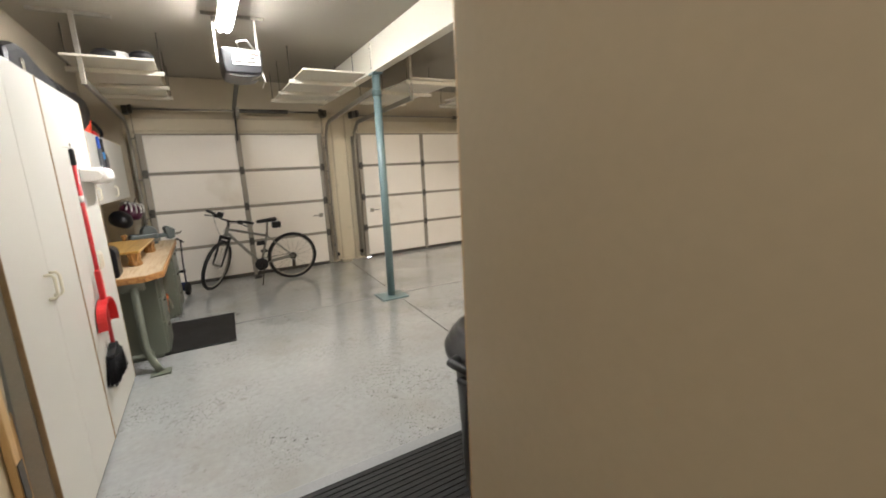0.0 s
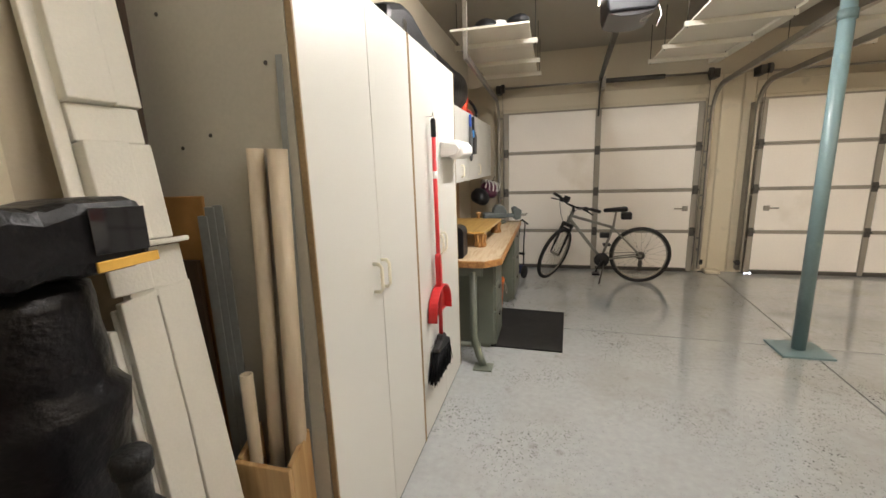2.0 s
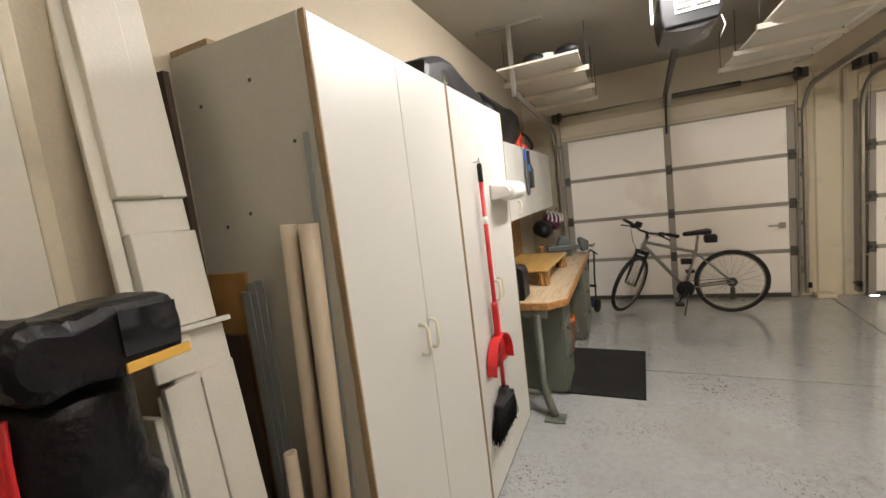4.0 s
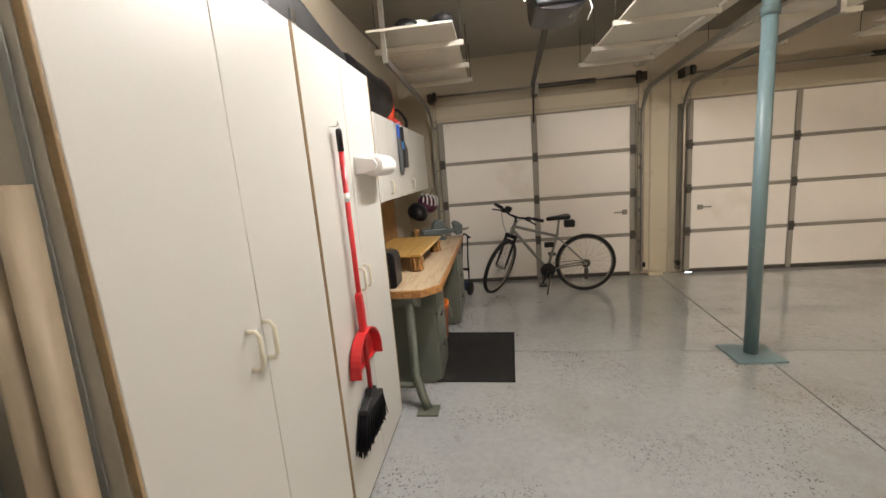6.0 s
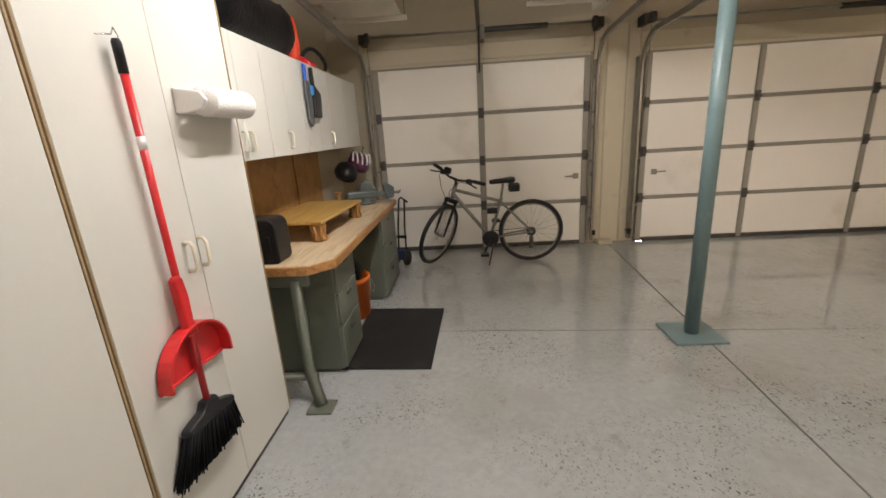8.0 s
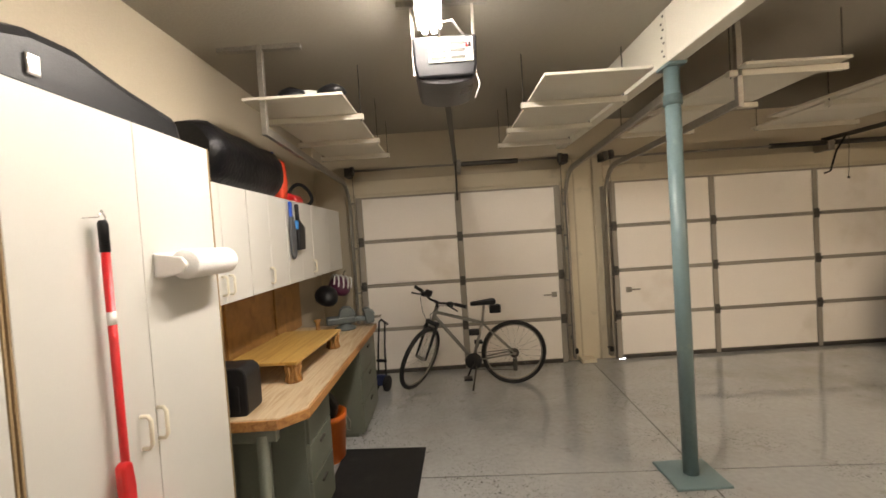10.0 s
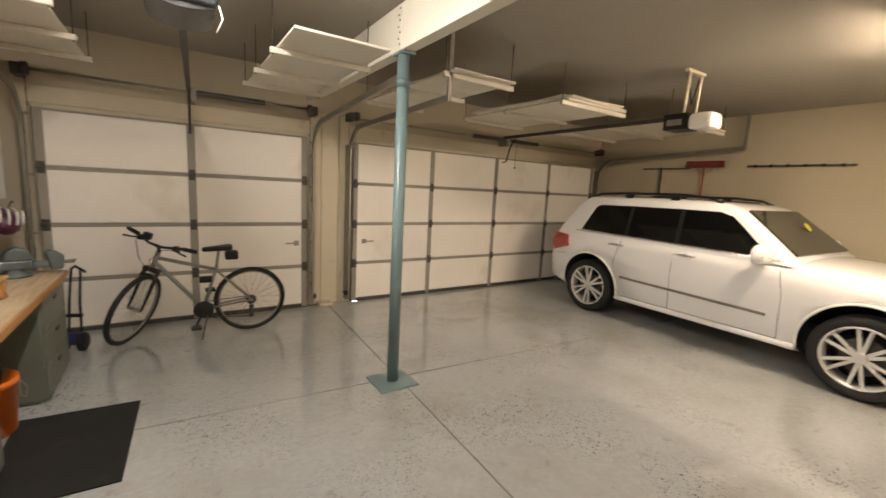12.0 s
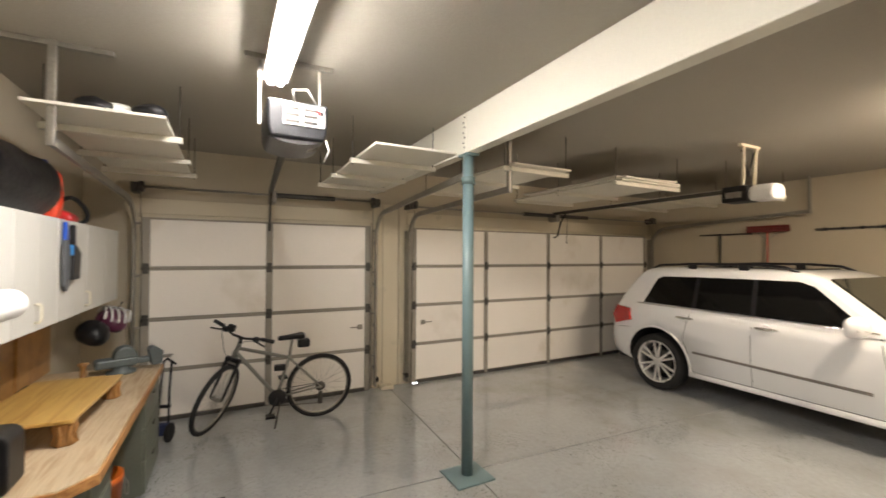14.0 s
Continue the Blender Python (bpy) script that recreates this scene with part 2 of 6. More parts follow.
def solid(name, bm, mat, label, category="", group="", kind=""):
    return tagged(new(name, mesh_of(name, bm, mat)), label, category, group, kind)


def setting(name, boxes, mat, label, bevel=0.0):
    bm = bmesh.new()
    for b in boxes:
        box(bm, *b, bevel)
    return solid(name, bm, mat, label, kind="structure")


def at(x, y, z, rx=0, ry=0, rz=0):
    return pose(x, y, z, rx, ry, rz)


# ---- the garage: main sizes ----
XL, XR = -1.13, 7.5          # side walls
YD = 6.744                   # inner face of the garage doors
YH, YI = 0.61, 0.48          # house wall: garage face and house face
TOP = 2.88                   # ceiling
STEP, EDGE = 0.17, 1.57      # landing: height and front edge
D1 = (-0.64, 1.80)           # single garage door
D2 = (2.376, 7.256)          # double garage door
HEAD = 2.13                  # height of both garage doors
DOORWAY = (-0.288, 0.51)      # passage door into the house
XC = -0.617                  # face of the tall cabinets

# ---- structure ----
floor = setting("floor", [(XL, EDGE, -0.15, XR, YD + 0.3, -0.006)], material("joint_filler", (0.10, 0.10, 0.095), 0.8), "grey epoxy-painted concrete floor with dark chips and saw-cut joints")
JX = lambda y: 1.755 + (y - EDGE) * 0.059      # saw-cut joint from landing to pier
JY = lambda x: 4.535 - 0.053 * x                # joint across both bays
for left in (True, False):
    for near in (True, False):
        g = 0.006
        xa, xb = (XL, None) if left else (None, XR)
        cx = 1.92
        xs = lambda y: JX(y) + (-g if left else g)
        ys = lambda x: JY(x) + (-g if near else g)
        yo = EDGE if near else YD + 0.3
        xo = XL if left else XR
        bm = bmesh.new()
        slab(bm, [(xo, yo), (xs(yo), yo), (xs(JY(cx)), ys(cx)), (xo, ys(xo))], 0.0065, "z", -0.0065)
        part("floor_slab", bm, FLOOR, floor)
setting("landing", [(XL, YH, -0.15, XR, EDGE, STEP)], LANDING, "raised concrete landing along the house wall, worn grey paint", 0.008)
setting("wall_left", [(XL - 0.15, -0.9, -0.15, XL, YD + 0.3, TOP)], WALL, "cream painted plaster side wall")
setting("wall_right", [(XR, YI, -0.15, XR + 0.15, YD + 0.3, TOP)], WALL, "cream painted plaster side wall")
setting("wall_bump", [(6.85, YH + 0.002, STEP, XR - 0.002, 1.2, TOP - 0.002)], WALL, "cream painted wall projection beside the service door")
setting("wall_doors", [(XL, YD + 0.06, 0, D1[0], YD + 0.26, TOP), (D1[1], YD + 0.06, 0, D2[0], YD + 0.26, TOP), (D2[1], YD + 0.06, 0, XR, YD + 0.26, TOP),
                       (D1[0], YD + 0.06, HEAD, D1[1], YD + 0.26, TOP), (D2[0], YD + 0.06, HEAD, D2[1], YD + 0.26, TOP)], WALL, "cream painted wall round the garage doors")
setting("wall_house", [(XL, YI, -0.15, DOORWAY[0] - 0.03, YH, TOP), (DOORWAY[1] + 0.03, YI, -0.15, XR, YH, TOP), (DOORWAY[0] - 0.03, YI, STEP + 2.06, DOORWAY[1] + 0.03, YH, TOP)], WALL, "cream painted wall between house and garage")
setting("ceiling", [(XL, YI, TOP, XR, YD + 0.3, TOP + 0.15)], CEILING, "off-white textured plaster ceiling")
setting("beam", [(1.80, YH, 2.56, 1.90, YD + 0.06, TOP - 0.002)], BEAM, "off-white boxed ceiling beam on a steel post", 0.006)
# the house passage behind the doorway
setting("house_floor", [(XL, -0.9, -0.15, 1.6, YI, STEP)], TRIM, "plain floor of the house passage")
setting("house_walls", [(1.6, -1.0, -0.15, 1.7, YI, TOP), (XL, -1.0, -0.15, 1.6, -0.9, TOP)], WALL, "plain painted walls of the house passage")
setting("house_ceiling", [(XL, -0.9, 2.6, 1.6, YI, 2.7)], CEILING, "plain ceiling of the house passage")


# ---- garage doors, tracks and openers ----
def hinge_mesh():
    bm = bmesh.new()
    box(bm, -0.03, -0.012, -0.055, 0.03, 0, 0.055, 0.004)
    tube(bm, [(-0.035, -0.014, 0), (0.035, -0.014, 0)], 0.011, 8)
    box(bm, -0.018, -0.03, -0.02, 0.018, -0.012, 0.02, 0.004)
    return mesh_of("hinge", bm, DARKSTEEL)


HINGE = hinge_mesh()


def garage_door(name, x0, x1, columns, lock_x):
    """A sectional door of four sections with white insulation panels set between steel rails and stiles."""
    bm = bmesh.new()
    h = HEAD / 4
    for r in range(4):
        box(bm, x0, YD, r * h + 0.003, x1, YD + 0.045, (r + 1) * h - 0.003, 0.004)
    door = solid(name, bm, DOORSTEEL, "closed sectional garage door with white insulation panels", kind="structure")
    w = (x1 - x0) / columns
    for r in range(4):
        for c in range(columns):
            a = x0 + c * w + (0.075 if c == 0 else 0.036)
            b = x0 + (c + 1) * w - (0.075 if c == columns - 1 else 0.036)
            bm = bmesh.new()
            box(bm, a, YD - 0.006, r * h + 0.022 + (0.03 if r == 0 else 0), b, YD + 0.012, (r + 1) * h - 0.022, 0.004)
            part("panel", bm, PANEL, door)
        for c in range(columns + 1):
            x = x0 + c * w + (0.04 if c == 0 else -0.04 if c == columns else 0)
            bm = bmesh.new()
            wd = 0.026 if 0 < c < columns else 0.032
            box(bm, x - wd, YD - 0.012, r * h + 0.006, x + wd, YD - 0.0005, (r + 1) * h - 0.006, 0.003)
            part("stile", bm, DOORSTEEL, door)
            if r:
                hinge = new("hinge", HINGE)
                hinge.parent = door
                hinge.location = (x, YD - 0.012, r * h)
        for z in ((r * h + 0.010, (r + 1) * h - 0.010) if r else ((r + 1) * h - 0.010,)):
            bm = bmesh.new()
            box(bm, x0 + 0.01, YD - 0.009, z - 0.009, x1 - 0.01, YD - 0.001, z + 0.009, 0.002)
            part("rail", bm, DOORSTEEL, door)
    bm = bmesh.new()
    box(bm, x0 + 0.005, YD - 0.006, -0.004, x1 - 0.005, YD + 0.05, 0.045, 0.008)
    part("bottom_seal", bm, DARKSTEEL, door, "dark rubber bottom seal in a metal holder")
    bm = bmesh.new()
    s = 1 if lock_x < (x0 + x1) / 2 else -1
    box(bm, lock_x - 0.03, YD - 0.03, 0.80, lock_x + 0.03, YD - 0.012, 0.86, 0.004)
    box(bm, lock_x - 0.13 if s < 0 else lock_x - 0.02, YD - 0.036, 0.822, lock_x + 0.02 if s < 0 else lock_x + 0.13, YD - 0.028, 0.838, 0.003)
    part("slide_lock", bm, GALV, door, "galvanised slide lock bar")
    bm = bmesh.new()
    for x in (x0, x1):
        s = -1 if x == x0 else 1
        box(bm, x, YD + 0.05, 0, x + s * 0.035, YD + 0.06, HEAD, 0.002)
    box(bm, x0, YD + 0.02, HEAD - 0.002, x1, YD + 0.058, HEAD + 0.035, 0.003)
    part("stop_trim", bm, TRIM, door, "cream stop trim")
    return door


garage_door("door_1", *D1, 2, 1.66)
garage_door("door_2", *D2, 4, 2.55)


def track(x, side, y_end, z_end, hang):
    """A vertical door track that bends back under the ceiling, with brackets, a bearing plate and a hanger."""
    t = thing("door_track", at(x, YD, 0), "galvanised garage door track curving back under the ceiling", "track", "garage door tracks", "structure")
    y = -0.07
    path = [(0, y, 0.06), (0, y, 1.95)] + [(0, y - 0.33 + 0.33 * math.cos(radians(a)), 1.95 + 0.33 * math.sin(radians(a))) for a in range(10, 91, 10)] + [(0, y_end - YD, z_end)]
    bm = bmesh.new()
    for i in range(len(path) - 1):
        a, b = Vector(path[i]), Vector(path[i + 1])
        d = (b - a).normalized()
        n = Vector((1, 0, 0)).cross(d)
        q = [a + Vector((s * 0.013, 0, 0)) + n * k * 0.026 for s, k in ((-1, -1), (1, -1), (1, 1), (-1, 1))]
        w = [v + (b - a) + d * 0.001 for v in q]
        va, vb = [bm.verts.new(v) for v in q], [bm.verts.new(v) for v in w]
        for k in range(4):
            bm.faces.new((va[k], va[(k + 1) % 4], vb[(k + 1) % 4], vb[k]))
        bm.faces.new(va[::-1])
        bm.faces.new(vb)
    part("track_channel", bm, GALV, t)
    bm = bmesh.new()
    box(bm, -0.004 + side * 0.02, -0.06, 0.05, 0.004 + side * 0.02, 0.055, 2.08, 0.002)
    part("wall_angle", bm, GALV, t, "galvanised wall angle")
    for z in (0.3, 0.84, 1.37, 1.9):
        bm = bmesh.new()
        box(bm, -0.02, -0.045, z - 0.02, 0.02 + side * 0.01, 0.0, z + 0.02, 0.003)
        tube(bm, [(side * -0.05, -0.07, z + 0.16), (side * 0.01, -0.07, z + 0.16)], 0.011, 8)
        part("bracket", bm, GALV, t)
    bm = bmesh.new()
    box(bm, -0.03, -0.14, 2.37, 0.03, 0.06, 2.47, 0.006)
    lathe(bm, [(0.055, -0.02), (0.055, 0.02)], 16, pose(side * -0.06, -0.12, 2.43, 0, 90, 0))
    part("bearing_plate", bm, DARKSTEEL, t, "dark bearing plate with cable drum")
    if hang:
        bm = bmesh.new()
        box(bm, -0.018, y_end - YD, z_end - 0.03, 0.018, y_end - YD + 0.035, TOP, 0.003)
        part("hanger", bm, GALV, t, "punched steel hanger strap")
    bm = bmesh.new()
    tube(bm, [(side * -0.055, -0.11, 2.43), (side * -0.055, -0.02, 0.09)], 0.0025, 5)
    part("lift_cable", bm, DARKSTEEL, t)
    return t


track(D1[0] - 0.05, -1, 4.42, 2.345, True)
track(D1[1] + 0.05, 1, 4.42, 2.40, False)
track(D2[0] - 0.06, -1, 4.44, 2.33, True)
track(D2[1] + 0.08, 1, 4.24, 2.395, True)


def torsion(x0, x1, z, springs):
    t = thing("torsion_bar", at(x0, YD - 0.12, z), "steel torsion shaft with dark coil springs over the garage door", "spring shaft", "", "structure")
    bm = bmesh.new()
    tube(bm, [(0, 0, 0), (x1 - x0, 0, 0)], 0.013, 10)
    part("shaft", bm, GALV, t)
    for a, b in springs:
        bm = bmesh.new()
        n = int((b - a) / 0.012)
        tube(bm, [(a - x0 + (b - a) * i / n, 0, 0) for i in range(n + 1)], [0.027 if i % 2 else 0.031 for i in range(n + 1)], 10)
        part("coil_spring", bm, DARKSTEEL, t, "black coil spring")
    m = (springs[0][0] + springs[-1][1]) / 2 if len(springs) > 1 else springs[0][0] - 0.04
    bm = bmesh.new()
    box(bm, m - x0 - 0.035, -0.03, -0.09, m - x0 + 0.035, 0.18, 0.05, 0.004)
    part("centre_bracket", bm, GALV, t)
    return t


torsion(D1[0] - 0.02, D1[1] + 0.02, 2.43, [(0.64, 1.30)])
torsion(D2[0] - 0.02, D2[1] + 0.02, 2.40, [(4.22, 4.86), (4.96, 5.58)])

# boards on the pier between the doors and beside the outer jambs
trim = []
for x0, x1, y in ((1.845, 1.97, 0.045), (2.215, 2.33, 0.045), (1.99, 2.195, 0.052)):
    trim.append((x0, YD + y, 0.0, x1, YD + 0.0595, HEAD + 0.30))
trim += [(D1[0] - 0.12, YD + 0.045, 0, D1[0] - 0.038, YD + 0.0595, HEAD + 0.3), (D2[1] + 0.038, YD + 0.045, 0, D2[1] + 0.12, YD + 0.0595, HEAD + 0.3)]
trim += [(D1[0] - 0.12, YD + 0.04, HEAD + 0.04, D1[1] + 0.04, YD + 0.0595, HEAD + 0.20), (D2[0] - 0.04, YD + 0.04, HEAD + 0.04, D2[1] + 0.12, YD + 0.0595, HEAD + 0.20)]
for i, t in enumerate(trim):
    setting("trim", [t], TRIM, "cream painted wooden trim board", 0.004)

# ---- steel post ----
post = thing("post", at(1.85, 4.375, 0), "blue-green painted steel post carrying the beam", "post", "", "structure")
bm = bmesh.new()
tube(bm, [(0, 0, 0.02), (0, 0, 2.545)], 0.045, 24)
part("pipe", bm, POSTPAINT, post)
bm = bmesh.new()
box(bm, -0.165, -0.155, 0.0, 0.165, 0.155, 0.016, 0.004)
part("base_plate", bm, POSTPAINT, post, "blue-green square base plate")
bm = bmesh.new()
tube(bm, [(0, 0, 2.315), (0, 0, 2.375)], 0.054, 24)
part("collar", bm, material("weathered_post_paint", (0.10, 0.15, 0.15), 0.5, spread=0.2), post, "dark weathered collar")
bm = bmesh.new()
box(bm, -0.055, -0.075, 2.541, 0.055, 0.075, 2.559, 0.003)
part("saddle", bm, POSTPAINT, post, "steel saddle under the beam")
bm = bmesh.new()
box(bm, -0.057, -0.05, 2.56, -0.0495, 0.0, 2.87, 0.002)
part("beam_strap", bm, BEAM, post, "cream painted bolted strap on the beam")
for z in range(7):
    bm = bmesh.new()
    lathe(bm, [(0.0, 0.006), (0.006, 0.005), (0.008, 0)], 8, pose(-0.0565, -0.035 + 0.02 * (z % 2), 2.60 + z * 0.04, 0, -90, 0))
    part("bolt", bm, DARKSTEEL, post)


# ---- fluorescent lamps ----
def shop_light(m, light, wide=0.075):
    t = thing("fluorescent_lamp", m, "white two-tube fluorescent lamp lit on the ceiling", "ceiling lamp", "fluorescent lamps")
    bm = bmesh.new()
    slab(bm, [(-wide, -0.012), (-0.055, 0.067), (0.055, 0.067), (wide, -0.012), (wide - 0.012, -0.014), (0.05, 0.0), (-0.05, 0.0), (0.012 - wide, -0.014)], 1.22, "y", -0.61)
    part("reflector", bm, WHITE, t, "white enamelled reflector")
    for x in (-0.027, 0.027):
        bm = bmesh.new()
        tube(bm, [(x, -0.59, -0.022), (x, 0.59, -0.022)], 0.019, 12)
        part("tube", bm, light, t, "glowing fluorescent tube")
        for y in (-0.6, 0.6):
            bm = bmesh.new()
            box(bm, x - 0.014, y - 0.008, -0.045, x + 0.014, y + 0.008, 0.0, 0.002)
            part("lamp_holder", bm, WHITE, t)
    return t


shop_light(at(0.39, 3.62, TOP - 0.068), TUBE, 0.072)
# unseen lamp, added to brighten the near floor and the corner by the cabinets
shop_light(at(0.62, 1.42, TOP - 0.068), TUBE_FILL, 0.072)
shop_light(at(4.82, 2.19, TOP - 0.068, 0, 0, 90), TUBE_WARM)

house_lamp = new("house_lamp", bpy.data.lights.new("house_lamp", "AREA"))
house_lamp.data.energy, house_lamp.data.size, house_lamp.data.color = HOUSE_POWER, 0.4, (1.0, 0.88, 0.72)
house_lamp.matrix_world = pose(-0.3, -0.4, 2.59)


# ---- tall cabinets ----
def d_handle(bm, y, z, x, along=0.105, out=0.033):
    """A rounded pull handle standing off a door that faces +x."""
    h = along / 2
    pts = [(x, y, z - h), (x + out * 0.7, y, z - h), (x + out, y, z - h + 0.014), (x + out, y, z + h - 0.014), (x + out * 0.7, y, z + h), (x, y, z + h)]
    tube(bm, pts, 0.0068, 8)


def tall_cabinet(y0, y1, raw_side, pull):
    """A two-door laminate cabinet with worn edges; the face looks along +x."""
    w = y1 - y0
    t = thing("tall_cabinet", at(XL + 0.005, y0, 0), "tall white laminate cabinet with two closed doors", "cabinet", "tall cabinets")
    d = XC - XL - 0.005
    bm = bmesh.new()
    box(bm, 0, 0, 0.0, d - 0.021, w, 2.055, 0.002)
    part("body", bm, BOARD if raw_side else LAMINATE, t, "raw grey board carcass" if raw_side else "")
    if raw_side:
        for x, z in ((0.12, 1.55), (0.22, 1.58), (0.1, 1.9), (0.3, 1.93), (0.42, 1.75), (0.42, 1.35)):
            bm = bmesh.new()
            lathe(bm, [(0.0, 0.003), (0.005, 0.002), (0.006, 0.0)], 8, pose(x, 0, z, 90, 0, 0))
            part("screw", bm, DARKSTEEL, t)
    for k in range(2):
        bm = bmesh.new()
        a, b = k * w / 2 + 0.0015, (k + 1) * w / 2 - 0.0015
        box(bm, d - 0.019, a + (0.008 if k == 0 else 0), 0.035, d, b - (0.008 if k else 0), 2.053, 0.0025)
        door = part("door", bm, LAMINATE, t)
        bm = bmesh.new()
        d_handle(bm, w / 2 - 0.035 + (-0.037 if k == 0 else 0.037), pull, d)
        part("handle", bm, CREAM, door, "cream plastic pull handle")
    for y in (0.0, w - 0.007):
        bm = bmesh.new()
        box(bm, d - 0.018, y, 0.03, d + 0.0015, y + 0.007, 2.055, 0.0015)
        part("edge_strip", bm, EDGEBAND, t, "worn brown edge strip")
    bm = bmesh.new()
    box(bm, d - 0.05, 0.005, 0.001, d - 0.012, w - 0.005, 0.034, 0.002)
    part("plinth", bm, DARKSTEEL, t, "dark recessed plinth")
    return t


tall_cabinet(1.86, 2.744, True, 1.08)
tall_cabinet(2.75, 3.635, False, 1.035)


# ---- the car ----
CARPAINT = material("white_car_paint", (0.83, 0.83, 0.83), 0.35, spread=0.01, big=2, fine=80, bump=0.0, coat=1.0, rough_spread=0.02)
CARGLASS = material("tinted_car_glass", (0.005, 0.005, 0.005), 0.05, spread=0.1, bump=0.0, rough_spread=0.02, specular=0.35)
SCREENGLASS = material("windscreen_glass", (0.03, 0.03, 0.022), 0.06, spread=0.3, big=3, bump=0.0, rough_spread=0.02, specular=0.45)
TYRE = material("tyre_rubber", (0.011, 0.011, 0.011), 0.7, spread=0.25, big=8, fine=120, bump=0.1)
ALLOY = material("silver_alloy", (0.68, 0.67, 0.65), 0.3, metal=0.45, spread=0.05, big=8, fine=90, bump=0.0)
LENSRED = material("red_lens", (0.42, 0.012, 0.012), 0.12, spread=0.15, big=20, bump=0.0, coat=0.6)
LENSAMBER = material("amber_lens", (0.62, 0.16, 0.015), 0.15, spread=0.2, big=24, bump=0.0, coat=0.6)
LENSCLEAR = material("headlight_glass", (0.10, 0.10, 0.095), 0.08, metal=0.4, spread=0.6, big=14, fine=40, bump=0.0, coat=1.0)

STATIONS = [(2.15, 0.56, 0.42, 0.84), (2.13, 0.70, 0.36, 0.91), (2.08, 0.80, 0.31, 0.955), (1.97, 0.865, 0.29, 0.985), (1.8, 0.905, 0.27, 1.0), (1.39, 0.922, 0.25, 1.03),
            (0.95, 0.922, 0.25, 1.06), (0.5, 0.92, 0.25, 1.085), (-0.5, 0.92, 0.25, 1.115), (-1.4, 0.922, 0.25, 1.13), (-1.78, 0.905, 0.28, 1.12), (-2.0, 0.875, 0.31, 1.09), (-2.13, 0.83, 0.34, 0.98), (-2.2, 0.76, 0.40, 0.70)]
SIDE = [(0.0, 0.0), (0.86, 0.0), (0.945, 0.06), (0.985, 0.35), (1.0, 0.55), (0.992, 0.80), (0.965, 0.93), (0.90, 0.985), (0.80, 1.005), (0.45, 1.025), (0.0, 1.032)]


def body_x(y, z):
    """Half the body's width at a place along it and a height."""
    rows = sorted(STATIONS)
    y = min(max(y, rows[0][0]), rows[-1][0])
    hw, zb, zt = [np.interp(y, [r[0] for r in rows], [r[k] for r in rows]) for k in (1, 2, 3)]
    f = (z - zb) / (zt - zb)
    return hw * np.interp(f, [p[1] for p in SIDE[1:9]], [p[0] for p in SIDE[1:9]])


def car_body(bm):
    rings = []
    for y, hw, zb, zt in STATIONS:
        half = [(hw * a, zb + (zt - zb) * f) for a, f in SIDE]
        loop = half + [(-x, z) for x, z in half[-2:0:-1]]
        rings.append([bm.verts.new((x, y, z)) for x, z in loop])
    n = len(rings[0])
    for a, b in zip(rings, rings[1:]):
        for k in range(n):
            bm.faces.new((a[k], b[k], b[(k + 1) % n], a[(k + 1) % n])).smooth = True
    bm.faces.new(rings[0])
    bm.faces.new(rings[-1][::-1])


GLASS_BASE, GLASS_SLOPE = 0.882, 0.29


def glass_x(z):
    return GLASS_BASE - (z - 1.06) * GLASS_SLOPE


def greenhouse(bm):
    """The cabin above the belt line: rounded rings that taper to the roof."""
    levels = [(1.04, 0.90, -2.06, 0), (1.2, 0.715, -1.98, 0), (1.4, 0.47, -1.84, 0), (1.5, 0.345, -1.76, 0), (1.55, 0.26, -1.71, 0.012), (1.59, 0.14, -1.64, 0.05), (1.61, -0.05, -1.55, 0.12), (1.617, -0.3, -1.4, 0.25)]
    rings = []
    for z, yf, yr, inset in levels:
        w = glass_x(z) - inset
        r = 0.10
        loop = arc(w - r, yf - r, r, 0, 90, 5) + arc(-w + r, yf - r, r, 90, 180, 5) + arc(-w + r, yr + r, r, 180, 270, 5) + arc(w - r, yr + r, r, 270, 360, 5)
        rings.append([bm.verts.new((x, y, z)) for x, y in loop])
    n = len(rings[0])
    for a, b in zip(rings, rings[1:]):
        for k in range(n):
            bm.faces.new((a[k], a[(k + 1) % n], b[(k + 1) % n], b[k])).smooth = True
    bm.faces.new(rings[-1])


def plate(bm, points, way, depth=0.012):
    """A thin plate from a loop of points, grown along way."""
    way = Vector(way).normalized() * depth
    a = [bm.verts.new(Vector(p) - way) for p in points]
    b = [bm.verts.new(Vector(p)) for p in points]
    bm.faces.new(a[::-1])
    bm.faces.new(b)
    for k in range(len(a)):
        bm.faces.new((a[k], a[(k + 1) % len(a)], b[(k + 1) % len(a)], b[k]))


def lens_skin(bm, side, ys, bottom, top, off, rows=4):
    """A lens that follows the body's curve between two edges given along the car."""
    outer = []
    for y in ys:
        zs = np.linspace(bottom(y), max(top(y), bottom(y) + 0.002), rows + 1)
        outer.append([bm.verts.new((side * (body_x(y, z) + off), y, z)) for z in zs])
    inner = [[bm.verts.new((v.co.x - side * 0.03, v.co.y, v.co.z)) for v in row] for row in outer]
    for grid in (outer, inner):
        for a, b in zip(grid, grid[1:]):
            for k in range(rows):
                bm.faces.new((a[k], b[k], b[k + 1], a[k + 1])).smooth = True
    for i in range(len(ys) - 1):
        for k in (0, rows):
            bm.faces.new((outer[i][k], outer[i + 1][k], inner[i + 1][k], inner[i][k]))
    for i in (0, -1):
        for k in range(rows):
            bm.faces.new((outer[i][k], outer[i][k + 1], inner[i][k + 1], inner[i][k]))


